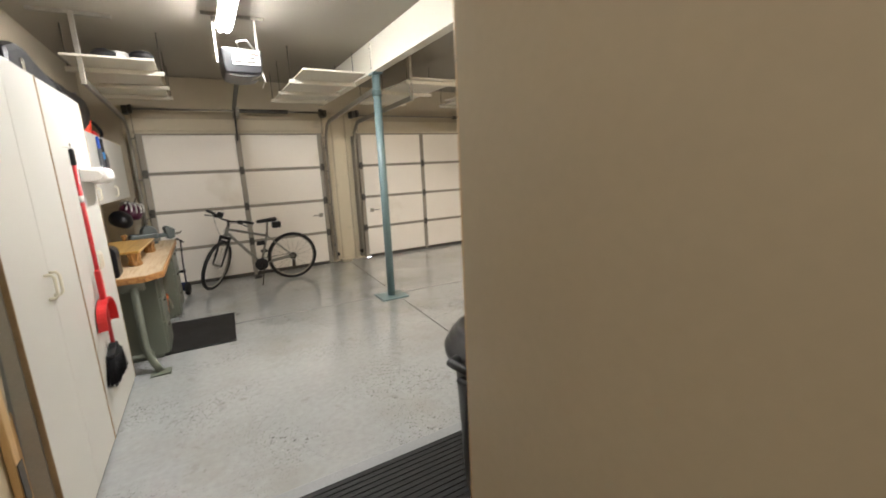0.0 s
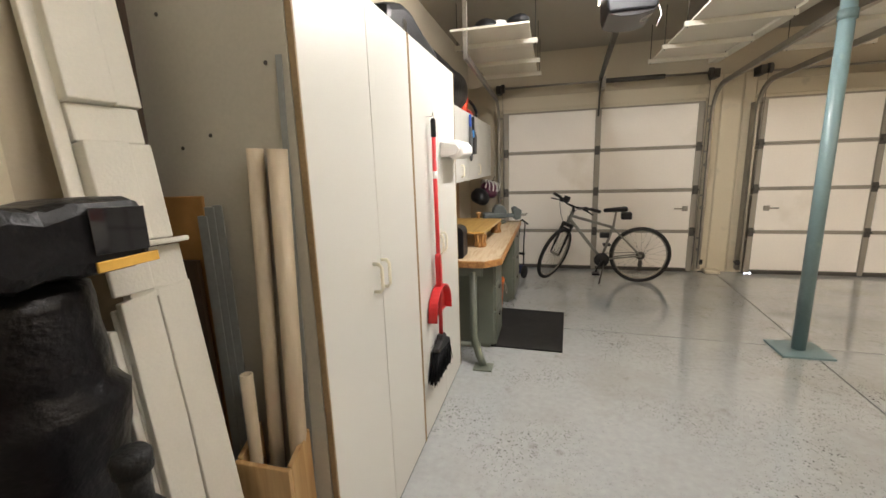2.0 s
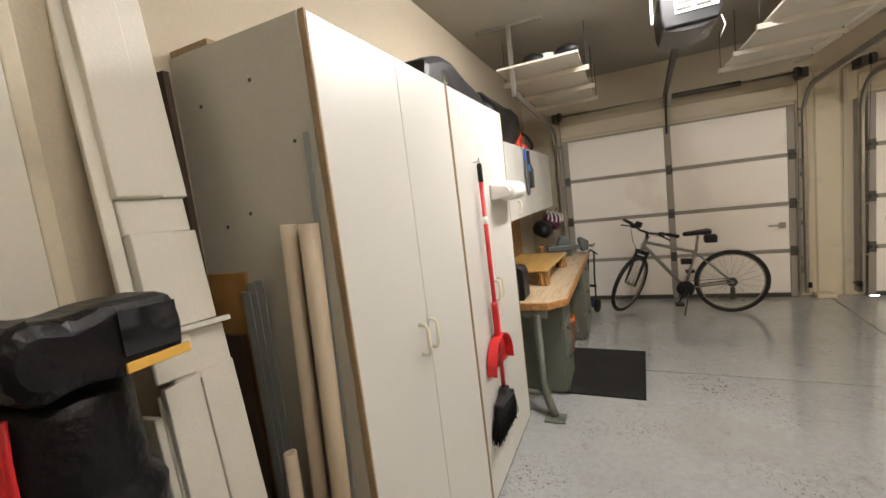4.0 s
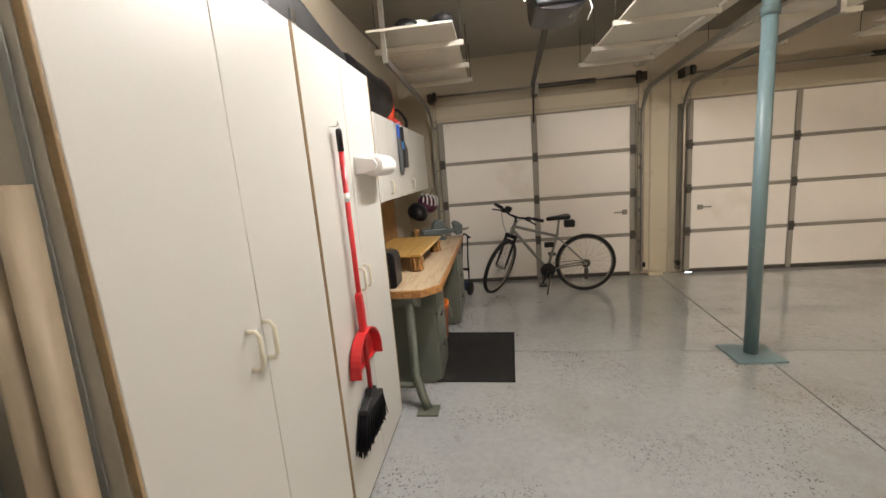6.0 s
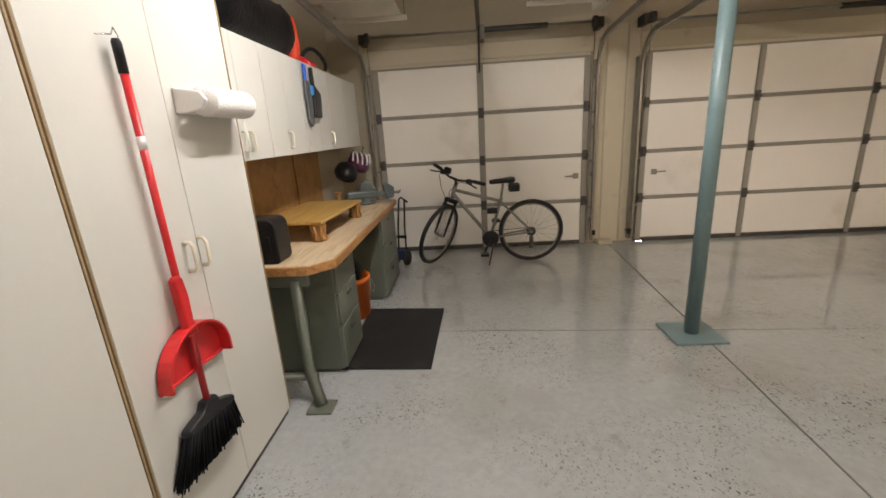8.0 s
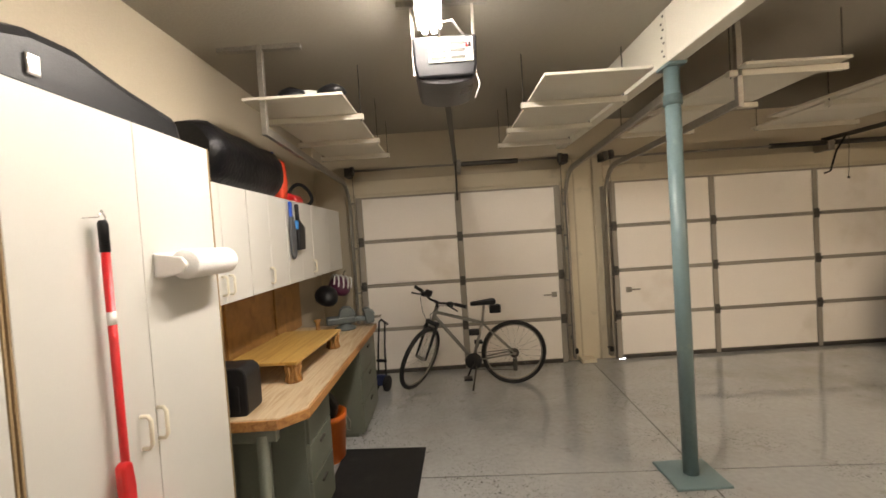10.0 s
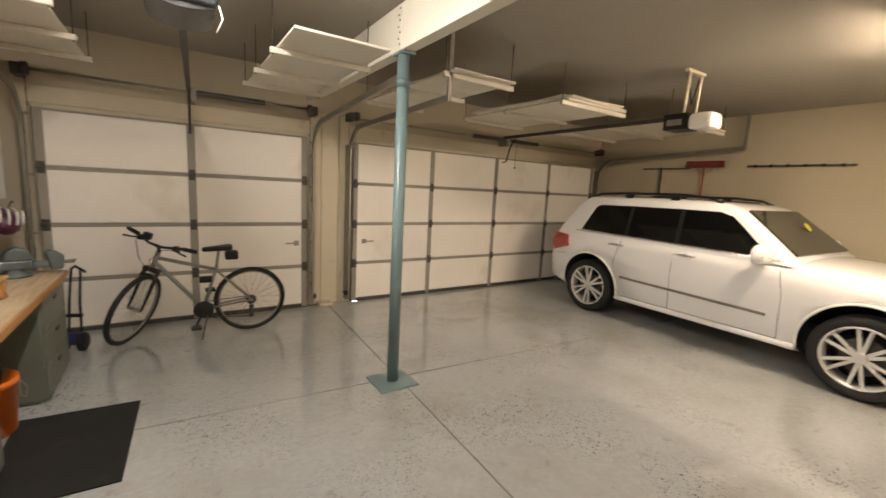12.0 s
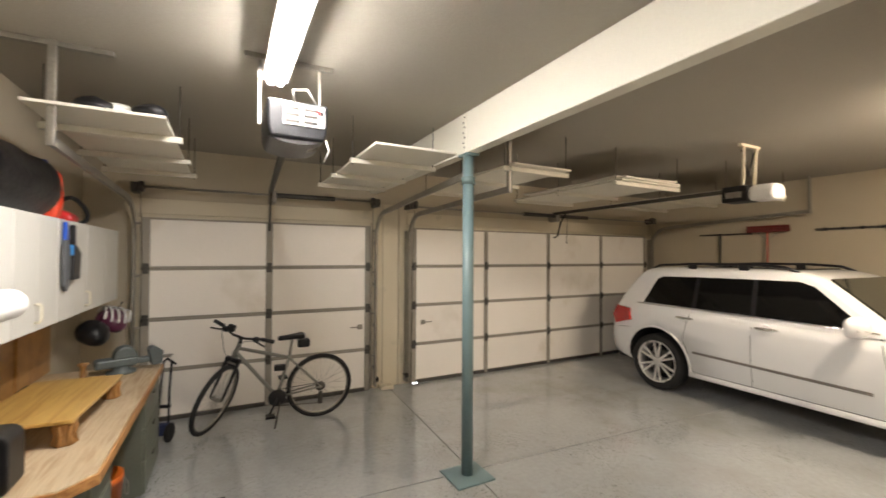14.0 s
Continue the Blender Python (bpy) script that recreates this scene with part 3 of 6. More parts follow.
def road_wheel(parent, x, y):
    s = 1 if x > 0 else -1
    bm = bmesh.new()
    lathe(bm, [(0.235, -0.10), (0.335, -0.112), (0.356, -0.095), (0.362, -0.05), (0.362, 0.05), (0.356, 0.095), (0.335, 0.112), (0.275, 0.105), (0.262, 0.085), (0.235, -0.10)], 48)
    wheel = part("wheel", bm, TYRE, parent, "black tyre on a silver multi-spoke alloy wheel", pose(x, y, 0.362, 0, 90 * s, 0))
    bm = bmesh.new()
    lathe(bm, [(0.236, -0.09), (0.266, 0.09), (0.272, 0.104), (0.26, 0.106), (0.25, 0.09), (0.240, 0.04), (0.236, -0.09)], 40)
    part("rim", bm, ALLOY, wheel)
    bm = bmesh.new()
    lathe(bm, [(0.0, -0.06), (0.232, -0.06), (0.232, -0.05), (0.0, -0.05)], 32)
    part("wheel_back", bm, BLACK, wheel, "dark inside of the wheel")
    bm = bmesh.new()
    lathe(bm, [(0.0, 0.02), (0.155, 0.02), (0.165, 0.01)], 32)
    part("brake_disc", bm, DARKSTEEL, wheel)
    for k in range(6):
        for off in (-8, 8):
            bm = bmesh.new()
            a = 60 * k + off
            slab(bm, [(0.03, -0.015), (0.255, -0.014), (0.26, 0.014), (0.03, 0.015)], 0.028, "z", 0.062, 0.005, pose(0, 0, 0, 0, 0, a + off * 0.25))
            part("spoke", bm, ALLOY, wheel)
    bm = bmesh.new()
    lathe(bm, [(0.055, 0.055), (0.05, 0.098), (0.03, 0.102), (0.0, 0.103)], 24)
    part("hub_cap", bm, ALLOY, wheel)


car = thing("car", at(6.08, 3.69, 0, 0, 0, 179.0), "white sport utility car with tinted windows parked nose to the house", "car")
bm = bmesh.new()
car_body(bm)
shell = part("body", bm, CARPAINT, car)
cut = bmesh.new()
for y in (1.39, -1.39):
    for s in (1, -1):
        lathe(cut, [(0.0, -0.25), (0.437, -0.25), (0.437, 0.25), (0.0, 0.25)], 40, pose(s * 0.86, y, 0.375, 0, 90, 0))
cutter = new("cutter", mesh_of("cutter", cut, BLACK))
cutter.parent = car
cut_mod = shell.modifiers.new("arches", "BOOLEAN")
cut_mod.operation, cut_mod.object, cut_mod.solver = "DIFFERENCE", cutter, "EXACT"
bpy.context.view_layer.update()
carved = bpy.data.meshes.new_from_object(shell.evaluated_get(bpy.context.evaluated_depsgraph_get()))
shell.modifiers.clear()
shell.data = carved
carved.materials.clear()
carved.materials.append(CARPAINT)
carved.materials.append(BLACK)
for poly in carved.polygons:
    c = poly.center
    well = min(math.hypot(c.y - 1.39, c.z - 0.375), math.hypot(c.y + 1.39, c.z - 0.375)) < 0.441 and abs(c.x) > 0.55 and c.z > 0.27 and abs(poly.normal.x) < 0.9
    inner = abs(abs(c.x) - 0.61) < 0.02 and abs(poly.normal.x) > 0.9
    poly.material_index = 1 if well or inner else 0
bpy.data.objects.remove(cutter)
bm = bmesh.new()
greenhouse(bm)
part("cabin", bm, CARPAINT, car)
bm = bmesh.new()
box(bm, -0.72, -2.15, 0.27, 0.72, 2.0, 0.5, 0.02)
part("underbody", bm, BLACK, car)
for s in (1, -1):
    for y in (1.39, -1.39):
        road_wheel(car, s * 0.80, y)
        bm = bmesh.new()
        pts = [(s * (body_x(y + 0.435 * math.cos(radians(a)), 0.375 + 0.435 * math.sin(radians(a))) + 0.004), y + 0.445 * math.cos(radians(a)), 0.375 + 0.445 * math.sin(radians(a))) for a in range(-12, 193, 8)]
        tube(bm, pts, 0.012, 8)
        part("wheel_arch_trim", bm, CARPAINT, car)
    for name, pts in (("rear_quarter_window", [(-1.60, 1.125), (-0.93, 1.115), (-0.93, 1.495), (-1.38, 1.485), (-1.45, 1.45)]), ("rear_door_window", [(-0.88, 1.115), (-0.28, 1.105), (-0.30, 1.50), (-0.88, 1.495)]),
                      ("front_door_window", [(-0.23, 1.105), (0.66, 1.09), (0.57, 1.18), (0.25, 1.455), (0.12, 1.50), (-0.25, 1.50)])):
        bm = bmesh.new()
        plate(bm, [(s * (glass_x(z) + 0.006), y, z) for y, z in pts], (s, 0, GLASS_SLOPE))
        part(name, bm, CARGLASS, car, "dark tinted glass")
    for pts in ([(-0.93, 1.115), (-0.88, 1.115), (-0.88, 1.495), (-0.93, 1.495)], [(-0.28, 1.105), (-0.23, 1.105), (-0.25, 1.50), (-0.30, 1.50)]):
        bm = bmesh.new()
        plate(bm, [(s * (glass_x(z) + 0.004), y, z) for y, z in pts], (s, 0, GLASS_SLOPE))
        part("pillar_trim", bm, BLACK, car, "black pillar trim")
    bm = bmesh.new()
    tube(bm, [(s * (glass_x(1.12) + 0.012), y, z) for y, z in ((-1.68, 1.11), (-0.6, 1.10), (0.74, 1.078))], 0.008, 8)
    part("belt_strip", bm, CHROME, car, "bright belt strip under the windows")
    bm = bmesh.new()
    tube(bm, [(s * 0.66, 0.08, 1.585), (s * 0.655, -0.05, 1.64), (s * 0.65, -0.35, 1.662), (s * 0.645, -1.0, 1.658), (s * 0.645, -1.5, 1.635), (s * 0.65, -1.62, 1.58)], 0.017, 10)
    for y in (-0.45, -1.05):
        box(bm, s * 0.65 - 0.02, y - 0.05, 1.57, s * 0.65 + 0.02, y + 0.05, 1.655, 0.008)
    part("roof_rail", bm, BLACK, car, "black roof rail")
    # seams, side moulding, handles
    for seam in ([(0.80, 0.33), (0.80, 0.75), (0.74, 1.06)], [(-0.26, 0.33), (-0.26, 1.08)], [(-0.96, 0.55), (-1.02, 0.72), (-0.98, 0.9), (-0.93, 1.09)], [(0.80, 0.335), (-0.9, 0.335), (-0.98, 0.5)], [(-2.02, 0.74), (-1.8, 0.76)]):
        bm = bmesh.new()
        pts = []
        for (y0, z0), (y1, z1) in zip(seam, seam[1:]):
            pts += [(y0 + (y1 - y0) * i / 8, z0 + (z1 - z0) * i / 8) for i in range(8)]
        tube(bm, [(s * (body_x(y, z) - 0.0012), y, z) for y, z in pts + [seam[-1]]], 0.0035, 6)
        part("panel_gap", bm, BLACK, car, "dark gap between body panels")
    bm = bmesh.new()
    for k in (-1, 0, 1):
        tube(bm, [(s * (body_x(y, 0.56) + 0.003), y, 0.562 - 0.022 * y + 0.008 * k) for y in np.linspace(0.70, -0.90, 16)], 0.007, 6)
    part("side_moulding", bm, material("grey_rubbing_strip", (0.20, 0.18, 0.16), 0.4, spread=0.1), car, "grey rubbing strip along the doors")
    bm = bmesh.new()
    tube(bm, [(s * (body_x(y, 0.30) + 0.006), y, 0.30) for y in np.linspace(0.95, -0.95, 12)], 0.03, 10)
    part("sill", bm, CARPAINT, car)
    for y in (-0.12, -1.0):
        bm = bmesh.new()
        x = s * (body_x(y, 0.985) + 0.01)
        tube(bm, [(x - s * 0.02, y + 0.105, 0.985), (x + s * 0.022, y + 0.08, 0.988), (x + s * 0.028, y, 0.99), (x + s * 0.022, y - 0.08, 0.988), (x - s * 0.02, y - 0.105, 0.985)], [0.012, 0.015, 0.016, 0.015, 0.012], 10)
        part("door_handle", bm, CHROME, car, "chrome door handle")
        bm = bmesh.new()
        lathe(bm, [(0.0, 0.004), (0.045, 0.003), (0.055, 0.0)], 20, pose(x - s * 0.004, y, 0.985, 0, 90 * s, 0))
        part("handle_cup", bm, CARPAINT, car)
    bm = bmesh.new()
    tmp = bmesh.new()
    bmesh.ops.create_uvsphere(tmp, u_segments=20, v_segments=12, radius=1)
    for v in tmp.verts:
        v.co = Vector((0.135 * math.copysign(abs(v.co.x) ** 0.75, v.co.x), v.co.y * 0.085 * (1 if v.co.y > 0 else 0.35), 0.095 * math.copysign(abs(v.co.z) ** 0.75, v.co.z)))
    for f in tmp.faces:
        f.smooth = True
    merge(bm, tmp, pose(s * 1.02, 0.62, 1.13, 0, 0, -12 * s))
    box(bm, s * 0.86, 0.60, 1.075, s * 0.98, 0.66, 1.105, 0.01)
    mirror = part("wing_mirror", bm, CARPAINT, car, "white wing mirror with a dark stripe")
    bm = bmesh.new()
    tube(bm, [(s * 0.93, 0.688, 1.11), (s * 1.03, 0.70, 1.108), (s * 1.12, 0.665, 1.11)], 0.006, 6)
    part("mirror_stripe", bm, BLACK, mirror)
    # lamps
    ys = np.linspace(1.60, 2.132, 15)
    low = lambda y: np.interp(y, [1.60, 1.80, 2.0, 2.10, 2.14], [0.893, 0.825, 0.765, 0.745, 0.75])
    high = lambda y: np.interp(y, [1.60, 1.75, 2.0, 2.10, 2.14], [0.907, 0.928, 0.92, 0.88, 0.83])
    split = lambda y: np.interp(y, [1.60, 1.86, 1.99, 2.14], [0.89, 0.862, 0.905, 0.90])
    for name, mat, bottom, top, span in (("headlight", LENSCLEAR, low, high, ys[3:]), ("turn_signal", LENSAMBER, lambda y: max(split(y), low(y)), high, ys[:11])):
        bm = bmesh.new()
        lens_skin(bm, s, span, bottom, top, 0.006 if name == "headlight" else 0.010)
        part(name, bm, mat, car, "clear glass headlight over a dark housing" if name == "headlight" else "amber turn signal lens")
    bm = bmesh.new()
    plate(bm, [(s * 0.70, 2.13, 0.50), (s * 0.72, 2.125, 0.42), (s * 0.865, 2.01, 0.42), (s * 0.885, 1.96, 0.50)], (s * 0.6, 0.8, 0), 0.03)
    part("fog_lamp_slot", bm, BLACK, car, "black fog lamp slot")
    bm = bmesh.new()
    tube(bm, [(s * 0.70, 2.137, 0.455), (s * 0.80, 2.07, 0.455), (s * 0.89, 1.965, 0.46)], 0.01, 8)
    part("fog_lamp_bar", bm, CHROME, car)
    bm = bmesh.new()
    plate(bm, [(s * 0.925, -1.78, 0.86), (s * 0.88, -2.06, 0.78), (s * 0.84, -2.14, 0.90), (s * 0.87, -2.04, 1.05), (s * 0.915, -1.82, 1.02)], (s * 0.85, -0.5, 0), 0.04)
    part("tail_light", bm, LENSRED, car, "red tail light")
bm = bmesh.new()
plate(bm, [(-0.74, 0.808, 1.12), (0.74, 0.808, 1.12), (0.64, 0.32, 1.52), (-0.64, 0.32, 1.52)], (0, 0.6, 0.8), 0.02)
windscreen = part("windscreen", bm, SCREENGLASS, car, "windscreen with a dark interior behind")
windscreen.location = (0, 0.014, 0.016)
bm = bmesh.new()
plate(bm, [(-0.66, -2.025, 1.14), (0.66, -2.025, 1.14), (0.57, -1.78, 1.49), (-0.57, -1.78, 1.49)], (0, -0.82, 0.57), 0.02)
part("rear_window", bm, CARGLASS, car)
bm = bmesh.new()
box(bm, -0.50, -1.25, 1.606, 0.50, 0.0, 1.623, 0.005)
part("roof_glass", bm, CARGLASS, car, "black glass roof panel")
bm = bmesh.new()
slab(bm, [(-0.44, 0.62), (0.44, 0.62), (0.47, 0.74), (0.44, 0.87), (-0.44, 0.87), (-0.47, 0.74)], 0.03, "y", 2.125, 0.01)
grille = part("grille", bm, BLACK, car, "dark grille with two chrome bars")
for z in (0.69, 0.79):
    bm = bmesh.new()
    box(bm, -0.43, 2.15, z - 0.018, 0.43, 2.17, z + 0.018, 0.006)
    part("grille_bar", bm, CHROME, grille)
bm = bmesh.new()
lathe(bm, [(0.085, 0.0), (0.09, 0.012), (0.075, 0.018), (0.0, 0.018)], 28, pose(0, 2.17, 0.74, -90, 0, 0))
part("emblem", bm, CHROME, grille, "round chrome emblem")
bm = bmesh.new()
slab(bm, [(-0.55, 0.36), (0.55, 0.36), (0.60, 0.47), (-0.60, 0.47)], 0.02, "y", 2.132, 0.006)
part("lower_intake", bm, BLACK, car)
bm = bmesh.new()
lathe(bm, [(0.0, 0.002), (0.05, 0.0015), (0.055, 0)], 16, pose(-0.28, 0.53, 1.35, -52, 0, 0))
part("windscreen_sticker", bm, material("yellow_sticker", (0.75, 0.72, 0.08), 0.5), car, "yellow sticker on the windscreen").location = (0, 0.03, 0.025)


# ---- the bicycle ----
FRAMEPAINT = material("grey_bike_paint", (0.27, 0.265, 0.235), 0.32, metal=0.45, spread=0.12, big=12, fine=80, bump=0.0)
bike = thing("bicycle", at(1.05, 6.17, 0, 4, 0, 0) @ Matrix.Scale(0.985, 4), "grey hybrid bicycle with black tyres on its kickstand", "bicycle")
R = 0.345


def bike_wheel(name, m):
    bm = bmesh.new()
    tube(bm, [((R - 0.018) * math.cos(2 * math.pi * i / 48), 0, (R - 0.018) * math.sin(2 * math.pi * i / 48)) for i in range(48)], 0.023, 8, True)
    w = part(name, bm, TYRE, bike, "black tyre on a spoked rim", m)
    bm = bmesh.new()
    tube(bm, [((R - 0.042) * math.cos(2 * math.pi * i / 48), 0, (R - 0.042) * math.sin(2 * math.pi * i / 48)) for i in range(48)], 0.010, 8, True)
    part("rim", bm, GALV, w)
    for i in range(28):
        bm = bmesh.new()
        a = 2 * math.pi * i / 28
        tube(bm, [(0.02 * math.cos(a + 1.2 * (-1) ** i), 0.02 * (-1) ** i, 0.02 * math.sin(a + 1.2 * (-1) ** i)), ((R - 0.045) * math.cos(a), 0, (R - 0.045) * math.sin(a))], 0.0013, 4)
        part("spoke", bm, CHROME, w)
    bm = bmesh.new()
    tube(bm, [(0, -0.055, 0), (0, 0.055, 0)], 0.017, 12)
    part("hub", bm, GALV, w)
    return w


bike_wheel("rear_wheel", pose(0, 0, R))
STEER = pose(-0.85, 0, 0.73, 0, 19, 0) @ Matrix.Rotation(radians(60), 4, "Z")   # fork, bar and front wheel turned to one side
bike_wheel("front_wheel", STEER @ pose(-0.045, 0, -0.403))
bm = bmesh.new()
tube(bm, [(-0.825, 0, 0.79), (-0.44, 0, 0.285)], 0.019, 10)
tube(bm, [(-0.81, 0, 0.835), (-0.33, 0, 0.69)], 0.017, 10)
tube(bm, [(-0.44, 0, 0.285), (-0.315, 0, 0.72)], 0.017, 10)
tube(bm, [(-0.846, 0, 0.742), (-0.795, 0, 0.89)], 0.022, 12)
for y in (-0.05, 0.05):
    tube(bm, [(-0.33, y * 0.3, 0.69), (0, y, R)], 0.009, 8)
    tube(bm, [(-0.44, y * 0.5, 0.285), (0, y, R)], 0.010, 8)
part("frame", bm, FRAMEPAINT, bike, "grey metal frame")
bm = bmesh.new()
for y in (-0.06, 0.06):
    tube(bm, [(0.0, y, 0.0), (-0.02, y, -0.22), (-0.045, y, -0.403)], [0.017, 0.015, 0.010], 10)
box(bm, -0.03, -0.075, -0.03, 0.03, 0.075, 0.012, 0.012)
tube(bm, [(0.0, 0, -0.01), (0.0, 0, 0.19)], 0.018, 10)
tube(bm, [(-0.02, -0.07, -0.12), (-0.045, -0.055, -0.05), (-0.045, 0.055, -0.05), (-0.02, 0.07, -0.12)], 0.010, 8)
part("fork", bm, BLACK, bike, "black suspension fork", STEER)
bm = bmesh.new()
tube(bm, [(0.0, 0, 0.18), (-0.03, 0, 0.225), (-0.08, 0, 0.24)], 0.016, 10)
tube(bm, [(0.0, -0.31, 0.285), (-0.03, -0.2, 0.275), (-0.08, -0.06, 0.24), (-0.08, 0.06, 0.24), (-0.03, 0.2, 0.275), (0.0, 0.31, 0.285)], 0.012, 10)
bar = part("handlebar", bm, BLACK, bike, "black riser handlebar with grips", STEER)
for s in (-1, 1):
    bm = bmesh.new()
    tube(bm, [(0.005, s * 0.325, 0.286), (-0.028, s * 0.205, 0.276)], 0.019, 10)
    tube(bm, [(-0.05, s * 0.17, 0.265), (-0.10, s * 0.20, 0.25), (-0.095, s * 0.29, 0.235)], 0.008, 6)
    box(bm, -0.075, s * 0.14, 0.235, -0.01, s * 0.19, 0.285, 0.008)
    part("grip", bm, BLACK, bar, "black grip with brake lever")
    bm = bmesh.new()
    tube(bm, [(-0.09, s * 0.17, 0.25), (-0.18, s * 0.12, 0.24), (-0.19, s * 0.05, 0.12), (-0.05, 0.01 * s, -0.03)], 0.003, 6)
    part("cable", bm, BLACK, bar)
bm = bmesh.new()
box(bm, -0.09, 0.07, 0.26, -0.04, 0.14, 0.325, 0.01)
part("front_light", bm, BLACK, bar, "black handlebar lamp")
bm = bmesh.new()
tube(bm, [(-0.32, 0, 0.70), (-0.295, 0, 0.885)], 0.0135, 10)
part("seat_post", bm, GALV, bike)
bm = bmesh.new()
outline = [(-0.14, 0.018), (-0.10, 0.03), (0.0, 0.045), (0.06, 0.07), (0.11, 0.075), (0.13, 0.05), (0.135, 0.0)]
slab(bm, outline + [(a, -b) for a, b in outline[-2::-1]], 0.045, "z", 0.0, 0.016, pose(-0.30, 0, 0.885, 0, -4, 0))
part("saddle", bm, BLACK, bike, "black padded saddle")
bm = bmesh.new()
box(bm, -0.24, -0.045, 0.79, -0.12, 0.045, 0.875, 0.016)
part("saddle_bag", bm, BLACK, bike, "small black saddle bag")
bm = bmesh.new()
lathe(bm, [(0.0, -0.004), (0.085, -0.004), (0.09, 0), (0.085, 0.004), (0.0, 0.004)], 32, pose(-0.44, -0.045, 0.285, 90, 0, 0))
part("chainring", bm, BLACK, bike)
bm = bmesh.new()
lathe(bm, [(0.0, -0.012), (0.05, -0.012), (0.05, 0.0), (0.035, 0.012), (0.0, 0.012)], 24, pose(0, -0.04, R, 90, 0, 0))
part("cassette", bm, DARKSTEEL, bike)
bm = bmesh.new()
box(bm, -0.025, -0.07, 0.16, 0.02, -0.055, 0.30, 0.008)
part("derailleur", bm, DARKSTEEL, bike)
bm = bmesh.new()
tube(bm, [(0.0, -0.045, 0.393), (-0.44, -0.045, 0.372)], 0.004, 6)
tube(bm, [(0.0, -0.06, 0.17), (-0.44, -0.045, 0.20)], 0.004, 6)
part("chain", bm, DARKSTEEL, bike)
for s, a in ((-1, 245), (1, 65)):
    bm = bmesh.new()
    ex, ez = -0.44 + 0.17 * math.cos(radians(a)), 0.285 + 0.17 * math.sin(radians(a))
    tube(bm, [(-0.44, s * 0.06, 0.285), (ex, s * 0.075, ez)], 0.010, 8)
    box(bm, ex - 0.045, s * 0.08, ez - 0.012, ex + 0.045, s * 0.165, ez + 0.012, 0.005)
    part("crank", bm, BLACK, bike, "crank with pedal")
bm = bmesh.new()
tube(bm, [(-0.40, -0.02, 0.27), (-0.47, -0.17, 0.015)], 0.009, 8)
part("kickstand", bm, DARKSTEEL, bike)
bm = bmesh.new()
box(bm, -0.47, -0.03, 0.56, -0.36, 0.03, 0.62, 0.01, None)
part("pump_holder", bm, BLACK, bike)


# ---- doorway to the house ----
frame_set = thing("door_frame", at(0, 0, STEP), "cream door frame with a bare wood weatherstrip", "door frame", "", "structure")
for x0, x1 in ((DOORWAY[0] - 0.03, DOORWAY[0]), (DOORWAY[1], DOORWAY[1] + 0.03)):
    bm = bmesh.new()
    front = 0.72 if x0 < 0 else YH + 0.014
    box(bm, x0, YI - 0.012, 0, x1, front, 2.06, 0.003)
    part("jamb", bm, TRIM, frame_set)
    s = 1 if x0 < 0 else -1
    face = x1 if x0 < 0 else x0
    bm = bmesh.new()
    ys = 0.672 if x0 < 0 else 0.582
    box(bm, face + s * 0.001, ys, 0, face + s * 0.012, ys + 0.022, 2.03, 0.003)
    part("weatherstrip", bm, PINE, frame_set, "bare wood stop strip")
    for z in (0.35, 0.75, 1.15, 1.55, 1.9):
        bm = bmesh.new()
        lathe(bm, [(0.0, 0.002), (0.005, 0.0015), (0.006, 0)], 8, pose(face + s * 0.0125, ys + 0.011, z, 0, 90 * s, 0))
        part("nail", bm, DARKSTEEL, frame_set)
    bm = bmesh.new()
    box(bm, x0 - (0.06 if s > 0 else -0.004), YH + 0.001, 0, x1 + (0.06 if s < 0 else -0.004), front + 0.004, 2.12, 0.004)
    part("casing", bm, TRIM, frame_set)
bm = bmesh.new()
box(bm, DOORWAY[0], YI - 0.012, 2.03, DOORWAY[1], YH + 0.014, 2.059, 0.003)
part("head_jamb", bm, TRIM, frame_set)
bm = bmesh.new()
box(bm, DOORWAY[0] + 0.0125, 0.673, 0.86, DOORWAY[0] + 0.014, 0.693, 0.93, 0.001)
part("strike_plate", bm, DARKSTEEL, frame_set, "dark strike plate")
leaf = thing("door_leaf", at(DOORWAY[1] - 0.041, 0.555, STEP + 0.008), "beige flush house door standing open", "door", "", "structure")
bm = bmesh.new()
box(bm, 0, -0.76, 0, 0.04, 0, 2.0, 0.003)
part("door_slab", bm, material("beige_door_paint", (0.42, 0.37, 0.28), 0.42, spread=0.04, big=1.2, fine=45, bump=0.03), leaf)

doormat = thing("doormat", at(0, 0, 0), "black ribbed rubber mat lying on the landing", "mat")
bm = bmesh.new()
box(bm, -0.15, 0.74, STEP, 1.5, 1.49, STEP + 0.009, 0.003)
part("mat_base", bm, RUBBER, doormat)
for i in range(24):
    bm = bmesh.new()
    box(bm, -0.13, 0.765 + 0.03 * i, STEP + 0.008, 1.48, 0.777 + 0.03 * i, STEP + 0.013, 0.002)
    part("rib", bm, RUBBER, doormat)
bm = bmesh.new()
slab(bm, [(-0.455, 4.035), (0.115, 4.015), (0.152, 4.915), (-0.475, 4.955)], 0.011, "z", 0.0, 0.003)
solid("floor_mat", bm, RUBBER, "black rubber mat lying in front of the workbench", "mat")

